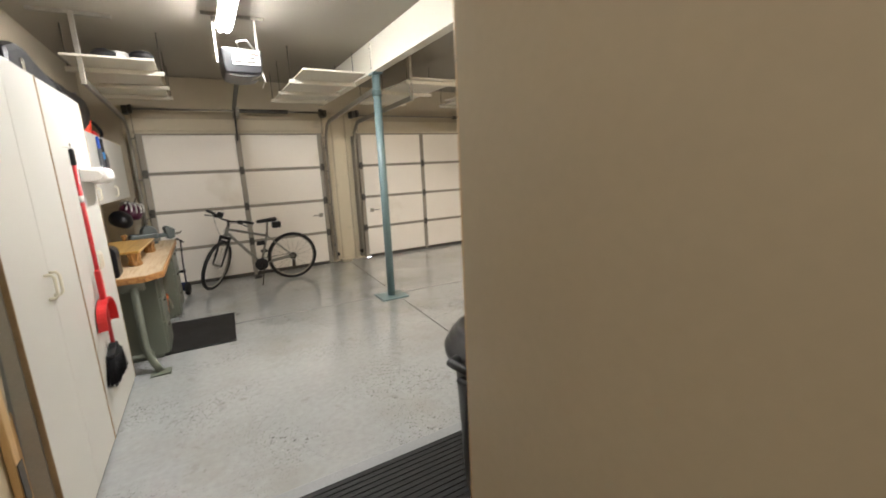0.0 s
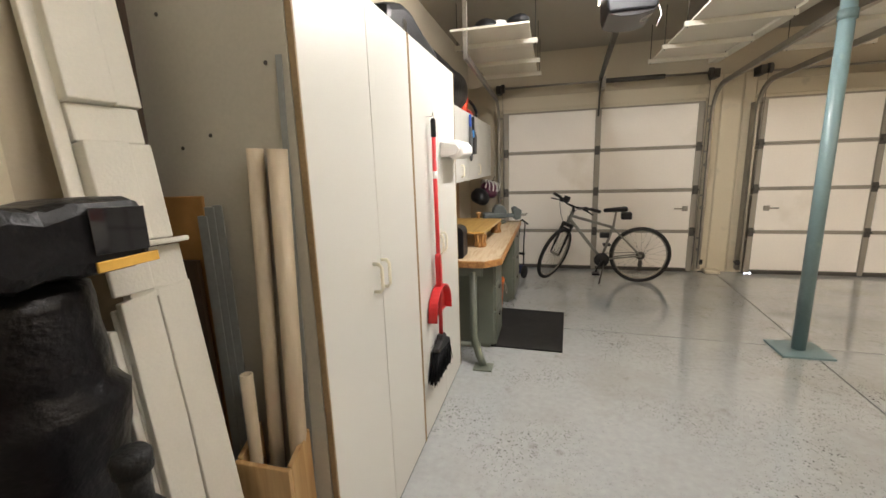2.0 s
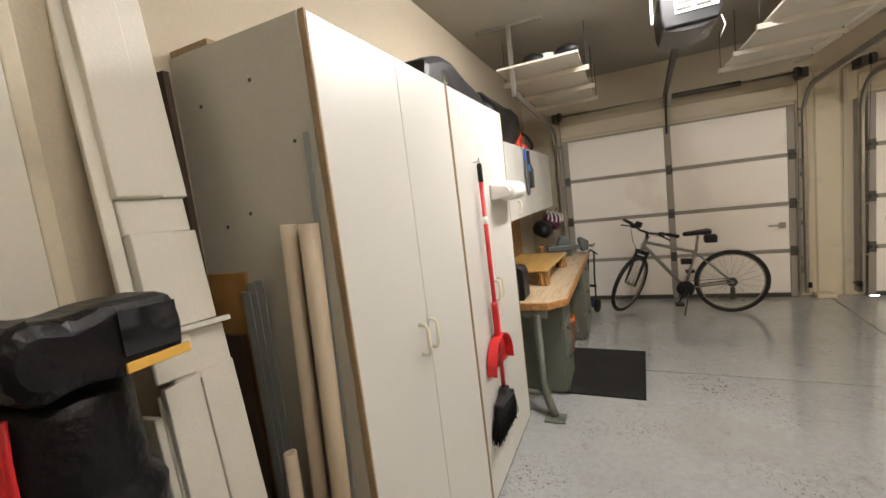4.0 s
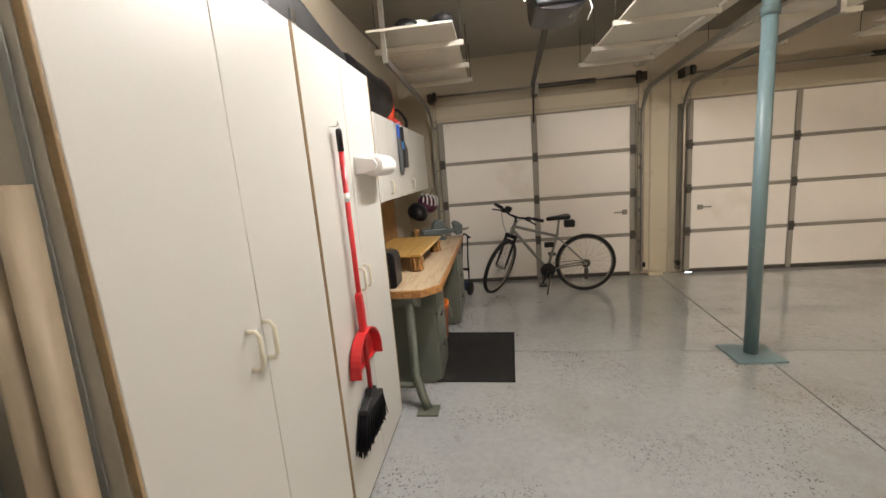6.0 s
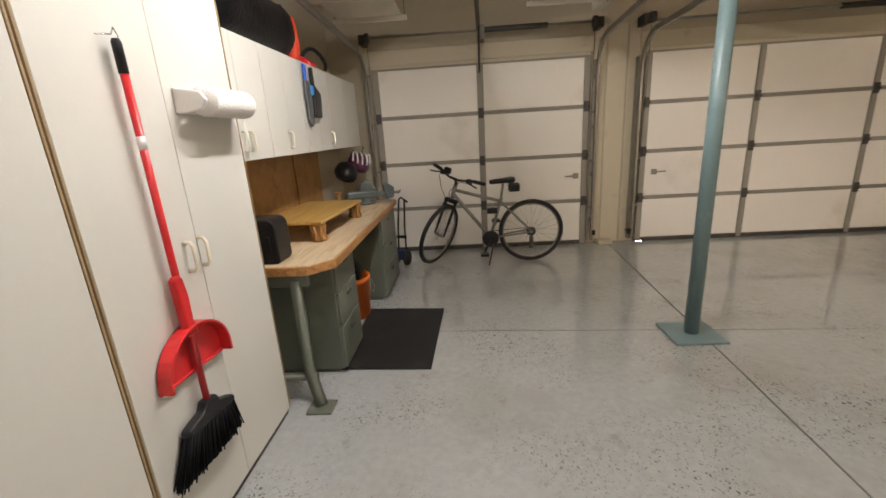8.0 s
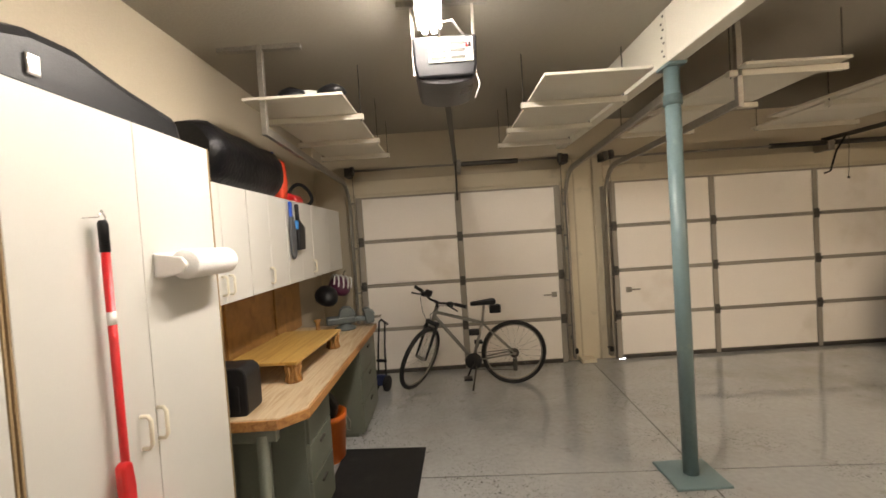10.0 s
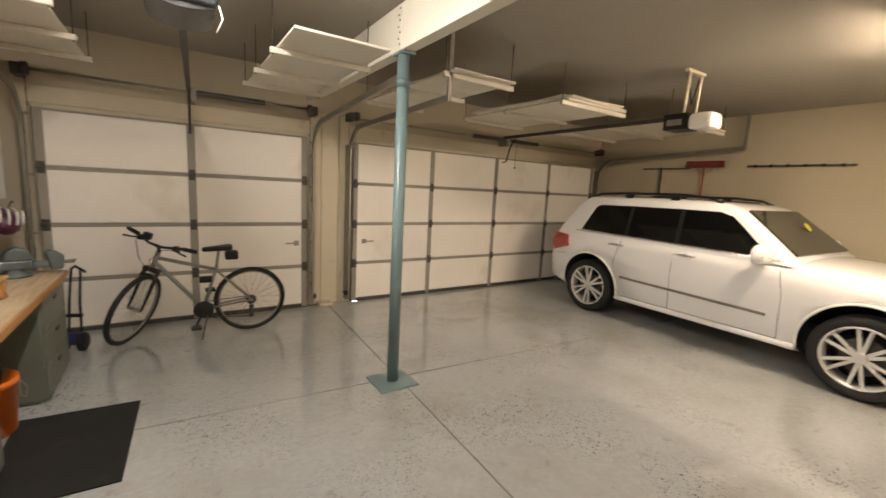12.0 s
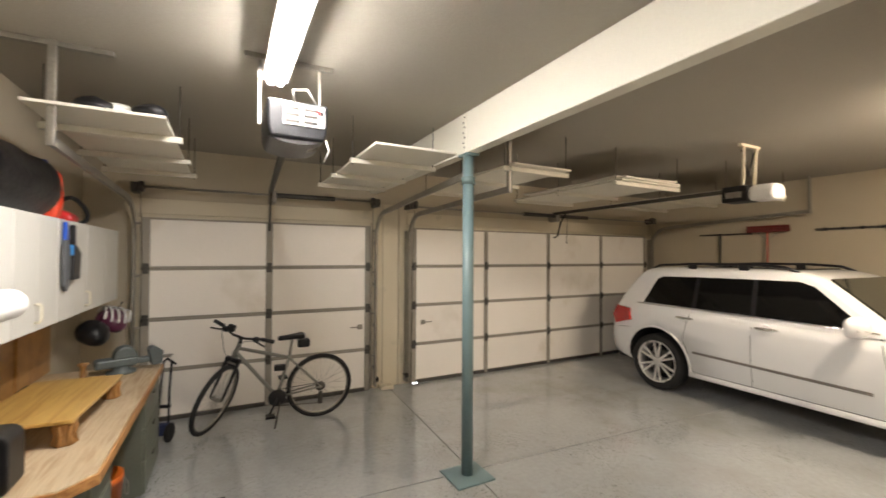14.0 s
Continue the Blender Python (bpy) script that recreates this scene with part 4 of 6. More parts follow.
# ---- panelled door in the side wall ----
panel_door = thing("door_3", at(XL, 0.715, STEP), "white four-panel door closed in the side wall", "door", "", "structure")
PANELDOOR = material("white_door_paint", (0.72, 0.69, 0.60), 0.45, spread=0.03, big=2, fine=70, bump=0.02)
bm = bmesh.new()
box(bm, 0.0, 0, 0.005, 0.03, 0.76, 2.03, 0.003)
part("door_slab", bm, PANELDOOR, panel_door)
for y0 in (0.10, 0.42):
    for z0, z1, bow in ((0.12, 0.78, False), (0.96, 1.70, True)):
        y1 = y0 + 0.24
        top = [(y0 + 0.24 * i / 8, z1 + (0.06 * (1 - i / 8 if y0 > 0.3 else i / 8) if bow else 0)) for i in range(9)]
        loop = [(y0, z0), (y1, z0)] + top[::-1]
        bm = bmesh.new()
        tube(bm, [(0.032, y, z) for y, z in loop], 0.013, 8, True)
        moulding = part("panel_moulding", bm, PANELDOOR, panel_door)
        bm = bmesh.new()
        slab(bm, [(y + 0.03 * (1 if y < (y0 + y1) / 2 else -1), z + 0.035 * (1 if z < (z0 + z1) / 2 else -1)) for y, z in loop], 0.012, "x", 0.026, 0.004)
        part("raised_panel", bm, PANELDOOR, panel_door)
for y0, y1, z1 in ((-0.07, 0.0, 2.10), (0.765, 0.80, 2.10)):
    bm = bmesh.new()
    box(bm, 0.0, y0, 0, 0.018, y1, z1, 0.005)
    part("casing", bm, TRIM, panel_door)


# ---- clutter between the side door and the cabinets ----
BAGCLOTH = material("black_nylon", (0.004, 0.004, 0.005), 0.38, spread=0.5, big=7, fine=40, bump=0.25, specular=0.25)
HOOD = pose(0.05, 0.07, 1.20, 0, 0, 127) @ Matrix.Diagonal((0.80, 1, 1, 1))
bag = thing("golf_travel_bag", at(-0.945, 1.355, STEP, 0, 0, -37), "black nylon golf travel bag with red zip leaning on door", "bag")
bm = bmesh.new()
rings = []
for i in range(43):
    f = i / 42
    z = 0.005 + 1.13 * f
    w = 0.168 + 0.02 * math.sin(f * 9) + (0.015 if 0.3 < f < 0.8 else -0.02) - (0.05 if i in (0, 42) else 0)
    ring = []
    for k in range(24):
        a = 2 * math.pi * k / 24
        r = w * (1 + 0.06 * noise.noise(Vector((math.cos(a) * 2, math.sin(a) * 2, z * 7))) + 0.035 * noise.noise(Vector((math.cos(a) * 5, math.sin(a) * 5, z * 19))))
        ring.append(bm.verts.new((0.72 * r * math.cos(a), 0.84 * r * math.sin(a), z)))
    rings.append(ring)
for a, b in zip(rings, rings[1:]):
    for k in range(24):
        bm.faces.new((a[k], a[(k + 1) % 24], b[(k + 1) % 24], b[k])).smooth = True
bm.faces.new(rings[0][::-1])
bm.faces.new(rings[-1])
part("bag_body", bm, BAGCLOTH, bag)
bm = bmesh.new()
for k in (-1, 0, 1):
    tube(bm, [(0.127 + 0.018 * math.sin(f * 8.5) + (0.01 if 0.25 < f < 0.8 else -0.012), -0.06 + 0.007 * k + 0.045 * f, 0.26 + 0.86 * f) for f in np.linspace(0, 1, 14)], 0.006, 6)
part("zip", bm, REDPLASTIC, bag, "red zip tape")
bm = bmesh.new()
tube(bm, [(0.16, -0.03, 0.25), (0.175, -0.03, 0.22), (0.17, -0.01, 0.19), (0.165, -0.03, 0.17), (0.175, -0.04, 0.14)], 0.006, 6)
part("buckle", bm, CHROME, bag, "metal snap hook")
bm = bmesh.new()
slab(bm, arc(-0.085, 0, 0.072, 90, 270, 8) + [(-0.03, -0.06), (0.03, -0.07), (0.19, -0.072), (0.205, 0.0), (0.19, 0.07), (0.03, 0.072), (-0.03, 0.06)], 0.16, "y", -0.08, 0.028, HOOD)
top_pouch = part("hood_pouch", bm, BAGCLOTH, bag, "black padded hood with a clear pocket")
bm = bmesh.new()
slab(bm, [(0.05, -0.03), (0.18, -0.035), (0.18, 0.05), (0.05, 0.055)], 0.004, "y", -0.086, 0.001, HOOD)
part("clear_pocket", bm, material("clear_vinyl", (0.018, 0.018, 0.02), 0.06, spread=0.4, big=15, bump=0.0, rough_spread=0.03, coat=1.0), top_pouch)
bm = bmesh.new()
box(bm, 0.045, -0.091, -0.062, 0.195, -0.084, -0.042, 0.002, HOOD)
part("yellow_trim", bm, material("yellow_webbing", (0.62, 0.36, 0.06), 0.6), top_pouch, "yellow trim strip")

STYRO = material("white_styrofoam", (0.80, 0.78, 0.70), 0.7, spread=0.04, big=3, fine=140, bump=0.06)


# the packing stands on the floor and leans back on the side wall
LEANING = at(-0.735, 1.585, 0.006, 0, 0, 80) @ pose(0, 0, 0, -9.6, 1.4, 0)
foam = thing("foam_packing", LEANING, "tall stepped white styrofoam packing leaning on the wall", "packing")
for name, x0, x1, y0, y1, z0, z1 in (("back_profile", -0.115, -0.085, 0.024, 0.052, 1.28, 2.25), ("upper_block", -0.088, 0.012, -0.012, 0.034, 1.60, 2.25), ("upper_side", 0.013, 0.074, 0.004, 0.034, 1.60, 2.25),
                                     ("notch_strip", -0.084, 0.065, 0.012, 0.05, 1.515, 1.599), ("middle_block", -0.082, 0.012, -0.014, 0.05, 1.285, 1.514), ("middle_side", 0.013, 0.072, 0.003, 0.05, 1.285, 1.514),
                                     ("upper_lip", -0.07, 0.09, -0.03, 0.04, 1.27, 1.284), ("neck_strip", -0.06, 0.082, 0.004, 0.04, 1.15, 1.269), ("lower_tab", -0.10, -0.01, -0.012, 0.003, 1.17, 1.268)):
    bm = bmesh.new()
    box(bm, x0, y0, z0 * 1.04, x1, y1, z1 * 1.04 - 0.001, 0.004)
    part(name, bm, STYRO, foam)
bm = bmesh.new()
box(bm, -0.108, 0.033, 0.0, -0.09, 0.15, 1.14, 0.004)
box(bm, -0.089, 0.033, 0.0, 0.06, 0.05, 1.185, 0.004)
part("lower_flank", bm, STYRO, foam)
lower = thing("white_board", LEANING, "split white foam board leaning in front of the packing", "foam board")
for pts in ([(-0.092, 0.0), (-0.024, 0.0), (-0.016, 0.45), (-0.004, 0.86), (-0.003, 1.215), (-0.084, 1.20)], [(-0.012, 0.0), (0.088, 0.0), (0.085, 1.22), (0.0, 1.216), (0.0, 0.86), (-0.008, 0.45)]):
    bm = bmesh.new()
    slab(bm, pts, 0.026, "y", 0.003, 0.003)
    part("board_half", bm, STYRO, lower)


def paper_tube(x, y, r, h, rx, ry):
    bm = bmesh.new()
    lathe(bm, [(r - 0.006, 0.02), (r - 0.006, h), (r, h), (r, 0.0), (0, 0.0)], 28, pose(x, y, 0.03, rx, ry, 0))
    t = thing("cardboard_tube", at(0, 0, 0), "pale cardboard tube standing in a pine box", "tube", "cardboard tubes")
    part("tube_wall", bm, PALECARD, t)
    bm = bmesh.new()
    lathe(bm, [(0.0, h - 0.02), (r - 0.006, h - 0.02), (r - 0.006, h - 0.016), (0.0, h - 0.016)], 24, pose(x, y, 0.03, rx, ry, 0))
    part("end_plug", bm, CREAM, t, "cream plastic end plug")
    return t


PALECARD = material("pale_cardboard", (0.47, 0.39, 0.28), 0.65, spread=0.1, big=5, fine=90, bump=0.05, stretch=(1, 1, 0.15), dirt=(0.42, 0.34, 0.22), dirt_scale=6, dirt_from=0.62)


paper_tube(-0.745, 1.829, 0.0255, 1.505, 0, 2.6)
paper_tube(-0.83, 1.829, 0.0215, 1.51, 0, 3.3)
paper_tube(-0.845, 1.785, 0.018, 0.88, 0, 1.0)
pine_box = thing("pine_box", at(0, 0, 0), "open pine box holding cardboard tubes", "box")
for pts, y0, d, ax in (([(-0.875, 0.0), (-0.69, 0.0), (-0.69, 0.65), (-0.875, 0.65)], 1.738, 0.016, "y"), ([(1.755, 0.0), (1.855, 0.0), (1.855, 0.71), (1.755, 0.655)], -0.706, 0.016, "x"), ([(1.755, 0.0), (1.855, 0.0), (1.855, 0.71), (1.755, 0.655)], -0.875, 0.016, "x"),
                       ([(-0.858, 0.004), (-0.707, 0.004), (-0.707, 0.022), (-0.858, 0.022)], 1.755, 0.10, "y")):
    bm = bmesh.new()
    slab(bm, pts, d, ax, y0, 0.003)
    part("board", bm, PINE, pine_box)
STRIPZINC = material("dull_zinc", (0.27, 0.29, 0.29), 0.5, metal=0.25, spread=0.12, big=8, fine=60, bump=0.03)
bm = bmesh.new()
slab(bm, [(-0.009, -0.003), (0.009, -0.003), (0.009, 0.0), (-0.007, 0.0), (-0.007, 0.003), (-0.009, 0.003)], 1.735, "z", 0.0, 0.0005, pose(-0.712, 1.855, 0.03, 0, 1.7, 0))
solid("slotted_strip", bm, STRIPZINC, "grey slotted metal strip against the cabinet side", "metal strip")
for x, h in ((-0.895, 1.39), (-0.92, 1.385), (-0.945, 1.36)):
    bm = bmesh.new()
    slab(bm, [(-0.016, -0.012), (0.016, -0.012), (0.016, -0.008), (-0.011, -0.008), (-0.011, 0.012), (-0.016, 0.012)], h, "z", 0.0, 0.001, pose(x, 1.845 - 0.1 * (-0.905 - x), 0))
    solid("metal_angle", bm, STRIPZINC, "grey galvanised angle strip leaning on the cabinet", "metal strip", "angle strips")
bm = bmesh.new()
box(bm, -1.115, 1.846, 0, -0.955, 1.858, 1.415, 0.003)
solid("brown_board", bm, PEGBOARD, "brown hardboard offcut against the cabinet side", "board")
DARKFILL = wood("dark_brown_fill", (0.05, 0.028, 0.014), (0.03, 0.016, 0.008), 0.6, (1, 1, 0.2), 14)
# dark sheet that stands for the shade in the gap below the brown hardboard
bm = bmesh.new()
box(bm, -1.115, 1.825, 0, -0.985, 1.841, 1.23, 0.002)
solid("gap_shade_sheet", bm, DARKFILL, "dark brown sheet standing in for the shade behind the packing", "board")
# separate strip added in place of the cabinet's dark brown back edge
bm = bmesh.new()
box(bm, -1.122, 1.80, 0, -1.075, 1.819, 2.0, 0.002)
solid("back_edge_strip", bm, DARKFILL, "narrow dark strip standing in for the cabinet's back edge", "slat")
# brown band of the cabinet's top edge, added as a strip of its own
bm = bmesh.new()
box(bm, XL + 0.01, 1.862, 2.056, XL + 0.17, 1.915, 2.075, 0.003)
solid("top_edge_band", bm, EDGEBAND, "short brown strip standing in for the cabinet's top edge band", "wood strip")

cart = thing("golf_push_cart", at(-0.60, 1.27, STEP) @ Matrix.Scale(1.04, 4), "folded red and black golf push cart on the landing", "golf cart")
bm = bmesh.new()
tube(bm, [(0.03, -0.01, 0.05), (0.015, 0.005, 0.45), (0.0, 0.015, 0.73)], 0.024, 14)
part("upper_tube", bm, BLACK, cart)
bm = bmesh.new()
lathe(bm, [(0.0, 0.72), (0.03, 0.72), (0.034, 0.73), (0.034, 0.765), (0.027, 0.775), (0.0, 0.775)], 20, pose(0, 0.016, 0))
part("collar", bm, BLACK, cart)
bm = bmesh.new()
tube(bm, [(0.0, 0.016, 0.77), (0.0, 0.018, 0.84)], 0.021, 14)
lathe(bm, [(0.0, 0.835), (0.026, 0.835), (0.027, 0.86), (0.022, 0.868), (0.0, 0.868)], 20, pose(0, 0.018, 0))
part("grip", bm, RUBBER, cart, "black foam grip")
bm = bmesh.new()
tube(bm, [(0.0, 0.0, 0.60), (0.0, -0.004, 0.69), (0.0, -0.02, 0.735), (0.0, -0.06, 0.758), (0.0, -0.12, 0.77), (0.0, -0.20, 0.782), (-0.01, -0.27, 0.765), (-0.02, -0.31, 0.70), (-0.03, -0.33, 0.58)], 0.019, 14)
part("curved_handle", bm, BLACK, cart, "curved black handle")
for x0, y0, y1, z1, z2 in ((-0.03, -0.17, -0.045, 0.62, 0.70), (0.012, -0.03, 0.05, 0.58, 0.60)):
    bm = bmesh.new()
    slab(bm, [(y0, 0.30), (y1, 0.30), (y1, z1), ((y0 + y1) / 2, z2), (y0, z1 - 0.04)], 0.03, "x", x0, 0.01)
    part("bag_rest", bm, REDPLASTIC, cart, "red plastic bag rest")
bm = bmesh.new()
slab(bm, [(-0.06, 0.05), (0.04, 0.05), (0.03, 0.56), (-0.045, 0.56)], 0.04, "x", -0.02, 0.012)
part("centre_frame", bm, BLACK, cart)
for x in (-0.10, 0.10):
    bm = bmesh.new()
    lathe(bm, [(0.0, -0.02), (0.115, -0.02), (0.135, 0), (0.115, 0.02), (0.0, 0.02)], 28, pose(x, -0.05, 0.136, 0, 90, 0))
    part("wheel", bm, RUBBER, cart)

# ---- bin beside the doorway ----
bin_ = thing("trash_can", at(1.0, 1.065, STEP + 0.0135), "black plastic trash can with a domed lid on the landing", "trash can")
bm = bmesh.new()
lathe(bm, [(0.0, 0.0), (0.185, 0.0), (0.195, 0.015), (0.222, 0.60), (0.238, 0.615), (0.238, 0.645), (0.222, 0.645), (0.19, 0.02), (0.0, 0.02)], 48)
part("bin_body", bm, BLACK, bin_)
bm = bmesh.new()
lathe(bm, [(0.245, 0.615), (0.26, 0.62), (0.262, 0.645), (0.25, 0.662), (0.24, 0.668), (0.236, 0.69), (0.218, 0.695), (0.212, 0.716), (0.19, 0.728), (0.182, 0.722), (0.10, 0.742), (0.0, 0.748)], 48)
lid = part("lid", bm, material("black_glossy_plastic", (0.017, 0.017, 0.018), 0.3, spread=0.3, big=6, fine=100, bump=0.03), bin_, "domed black lid")
for a in (20, 110, 155, 65):
    bm = bmesh.new()
    box(bm, -0.17, -0.010, 0.718, 0.17, 0.010, 0.752, 0.007, pose(0, 0, 0, 0, 0, a))
    part("lid_rib", bm, BLACK, lid)
for a in (205, 25):
    bm = bmesh.new()
    tube(bm, [(0.25, -0.09, 0.652), (0.31, -0.075, 0.668), (0.325, 0, 0.66), (0.31, 0.075, 0.668), (0.25, 0.09, 0.652)], 0.016, 10)
    tube(bm, [(0.23, -0.07, 0.57), (0.28, -0.06, 0.59), (0.29, 0, 0.585), (0.28, 0.06, 0.59), (0.23, 0.07, 0.57)], 0.013, 10)
    bmesh.ops.transform(bm, matrix=pose(0, 0, 0, 0, 0, a), verts=bm.verts[:])
    part("bin_handle", bm, BLACK, bin_)


# ---- on the cabinet doors ----
broom = thing("broom", at(XC + 0.03, 3.005, 1.71, 0.4, 0, 0), "red broom with black bristles hanging on a cabinet door", "broom")
bm = bmesh.new()
tube(bm, [(0, 0, -0.08), (0, 0, -1.19)], 0.0115, 12)
part("broom_handle", bm, REDPLASTIC, broom)
bm = bmesh.new()
tube(bm, [(0, 0, 0.005), (0, 0, -0.005), (0, 0, -0.088)], [0.010, 0.0135, 0.0135], 12)
part("hand_grip", bm, BLACK, broom, "black end grip")
bm = bmesh.new()
tube(bm, [(0, 0, -0.262), (0, 0, -0.30)], 0.0122, 12)
part("sticker", bm, WHITE, broom, "small white sticker")
bm = bmesh.new()
HEADTURN = pose(0, 0.0, -1.205, -8, 0, 0)
slab(bm, [(-0.028, 0.03), (0.028, 0.03), (0.045, 0.0), (0.13, -0.025), (0.135, -0.05), (-0.135, -0.05), (-0.13, -0.025), (-0.045, 0.0)], 0.04, "x", -0.02, 0.008, HEADTURN)
part("broom_head", bm, BLACK, broom)
bm = bmesh.new()
for i in range(620):
    f, g = random.random(), random.random()
    spread_y = -0.128 + 0.256 * f
    a = HEADTURN @ Vector((-0.017 + 0.034 * g, spread_y, -0.045))
    b = HEADTURN @ Vector((-0.024 + 0.05 * g + random.uniform(-0.006, 0.006), spread_y * 1.4 - 0.02 + random.uniform(-0.01, 0.01), -0.165 - 0.03 * (1 - f) + random.uniform(-0.012, 0.012)))
    tube(bm, [a, b], [0.004, 0.0022], 4)
tagged(part("bristles", bm, material("black_bristle", (0.004, 0.004, 0.005), 0.7, spread=0.3, bump=0.0, specular=0.15), broom, "black angled bristles"), kind="stuff")
bm = bmesh.new()
tube(bm, [(-0.028, -0.035, 0.012), (-0.006, -0.03, 0.012), (0.0, -0.012, 0.014), (0.0, 0.0, 0.035), (0.0, 0.012, 0.014), (0.0, 0.004, 0.0)], 0.0022, 6)
part("wire_hook", bm, CHROME, broom, "wire hook")

pan = thing("dustpan", at(XC + 0.03, 3.005, 0.995, 0.4, 0, 0), "red long-handled dustpan clipped to the broom", "dustpan")
bm = bmesh.new()
slab(bm, [(-0.024, 0.0), (-0.006, 0.012), (0.016, 0.0), (0.024, -0.07), (0.021, -0.16), (0.036, -0.215), (-0.026, -0.205), (-0.02, -0.15)], 0.03, "x", -0.014, 0.008)
part("pan_handle", bm, REDPLASTIC, pan)
# a half round tray with its straight lip turned downwards
TRAY = pose(-0.012, 0.01, -0.315, -4, 0, 0)
rim = arc(0, 0, 0.168, 180, 0, 18)
bm = bmesh.new()
slab(bm, [(y, 0.86 * z) for y, z in rim] + [(0.172, -0.03), (-0.172, -0.03)], 0.006, "x", -0.012, 0.002, TRAY)
part("pan_tray", bm, REDPLASTIC, pan, "half round red tray")
bm = bmesh.new()
inner = [(y * 0.945, z * 0.81) for y, z in rim]
slab(bm, [(0.172, -0.03)] + [(y, 0.86 * z) for y, z in rim[::-1]] + [(-0.172, -0.03), (-0.16, -0.03)] + inner + [(0.16, -0.03)], 0.05, "x", -0.012, 0.002, TRAY)
part("pan_rim", bm, REDPLASTIC, pan)
bm = bmesh.new()
tube(bm, [(-0.004, y, -0.028) for y in np.linspace(-0.17, 0.17, 6)], 0.007, 8)
bmesh.ops.transform(bm, matrix=TRAY, verts=bm.verts[:])
part("pan_lip", bm, REDPLASTIC, pan)

holder = thing("paper_towel_holder", at(XC, 3.235, 1.565), "white paper towel holder with a roll on the cabinet door", "towel holder")
bm = bmesh.new()
for y0 in (0.0, 0.34):
    slab(bm, [(0, -0.04), (0.03, -0.042), (0.10, -0.03), (0.118, 0.0), (0.10, 0.028), (0.03, 0.04), (0, 0.045)], 0.016, "y", y0, 0.006)
box(bm, 0, 0.0, -0.04, 0.014, 0.356, 0.045, 0.005)
part("bracket", bm, WHITE, holder)
bm = bmesh.new()
lathe(bm, [(0.018, 0.0), (0.052, 0.0), (0.054, 0.008), (0.054, 0.272), (0.052, 0.28), (0.018, 0.28)], 32, pose(0.075, 0.335, 0.0, 90, 0, 0))
roll = part("paper_roll", bm, material("paper_towel", (0.84, 0.83, 0.80), 0.9, spread=0.03, big=10, fine=150, bump=0.12), holder, "white paper roll")
bm = bmesh.new()
tube(bm, [(0.075, 0.016, 0.0), (0.075, 0.34, 0.0)], 0.016, 14)
part("spindle", bm, WHITE, holder)


# ---- workbench and what stands by it ----
bench = thing("workbench", at(XL + 0.01, 3.75, 0), "steel workbench with a worn wooden top and green drawer pedestals", "workbench")
W, L = -0.35 - XL - 0.01, 2.15
bm = bmesh.new()
slab(bm, [(0, 0), (W - 0.10, 0), (W, 0.11), (W, L), (0, L)], 0.05, "z", 0.74, 0.005)
part("bench_top", bm, BENCHWOOD, bench, "pale worn wooden top")
bm = bmesh.new()
slab(bm, [(W - 0.101, -0.006), (W - 0.1, -0.014), (W + 0.014, 0.106), (W + 0.014, L), (W + 0.002, L), (W + 0.002, 0.112)], 0.05, "z", 0.737, 0.004)
part("front_edge", bm, BENCHEDGE, bench, "brown chipped front edge")
bm = bmesh.new()
box(bm, 0, -0.014, 0.737, W - 0.102, -0.002, 0.787, 0.003)
part("end_edge", bm, BENCHEDGE, bench)
bm = bmesh.new()
box(bm, 0.02, 0.01, 0.67, W - 0.12, 0.05, 0.735, 0.005)
part("cross_rail", bm, GREENSTEEL, bench)
for x, out in ((W - 0.19, 0.085), (0.06, -0.02)):
    bm = bmesh.new()
    tube(bm, [(x, 0.03, 0.70), (x, 0.015, 0.20), (x + out * 0.5, -0.03, 0.08), (x + out, -0.08, 0.012)], [0.034, 0.034, 0.033, 0.032], 4)
    box(bm, x + out - 0.07, -0.15, 0, x + out + 0.07, -0.03, 0.014, 0.005)
    part("leg", bm, GREENSTEEL, bench, "splayed green steel leg")
bm = bmesh.new()
tube(bm, [(0.08, 0.0, 0.14), (W - 0.14, 0.0, 0.14)], 0.02, 8)
part("stretcher", bm, GREENSTEEL, bench)


def pedestal(y0, y1, drawers, x1):
    """A steel drawer pedestal under the bench top; its drawers look along +x."""
    bm = bmesh.new()
    box(bm, 0.15, y0, 0.03, x1 - 0.018, y1, 0.738, 0.006)
    box(bm, 0.17, y0 + 0.02, 0.0, x1 - 0.06, y1 - 0.02, 0.03)
    p = part("pedestal", bm, GREENSTEEL, bench, "green-grey steel drawer pedestal")
    z = 0.04
    for h in drawers:
        bm = bmesh.new()
        box(bm, x1 - 0.02, y0 + 0.004, z, x1, y1 - 0.004, z + h - 0.008, 0.005)
        part("drawer_front", bm, GREENSTEEL, p)
        bm = bmesh.new()
        m = (y0 + y1) / 2
        box(bm, x1 - 0.002, m - 0.04, z + h * 0.68, x1 + 0.012, m + 0.04, z + h * 0.68 + 0.02, 0.005)
        part("drawer_pull", bm, DARKSTEEL, p, "dark recessed pull")
        z += h
    return p


pedestal(0.25, 0.65, (0.28, 0.21, 0.21), W - 0.05)
pedestal(1.40, 2.06, (0.23, 0.23, 0.24), W - 0.005)
bm = bmesh.new()
box(bm, 0.03, 0.66, 0.0, 0.05, 1.39, 0.70, 0.003)
part("back_panel", bm, GREENSTEEL, bench)

bm = bmesh.new()
box(bm, XL + 0.002, 3.70, 0.79, XL + 0.012, 6.0, 1.32, 0.002)
board = solid("backboard", bm, PEGBOARD, "brown hardboard panel on the wall behind the workbench", "panel", "", "structure")
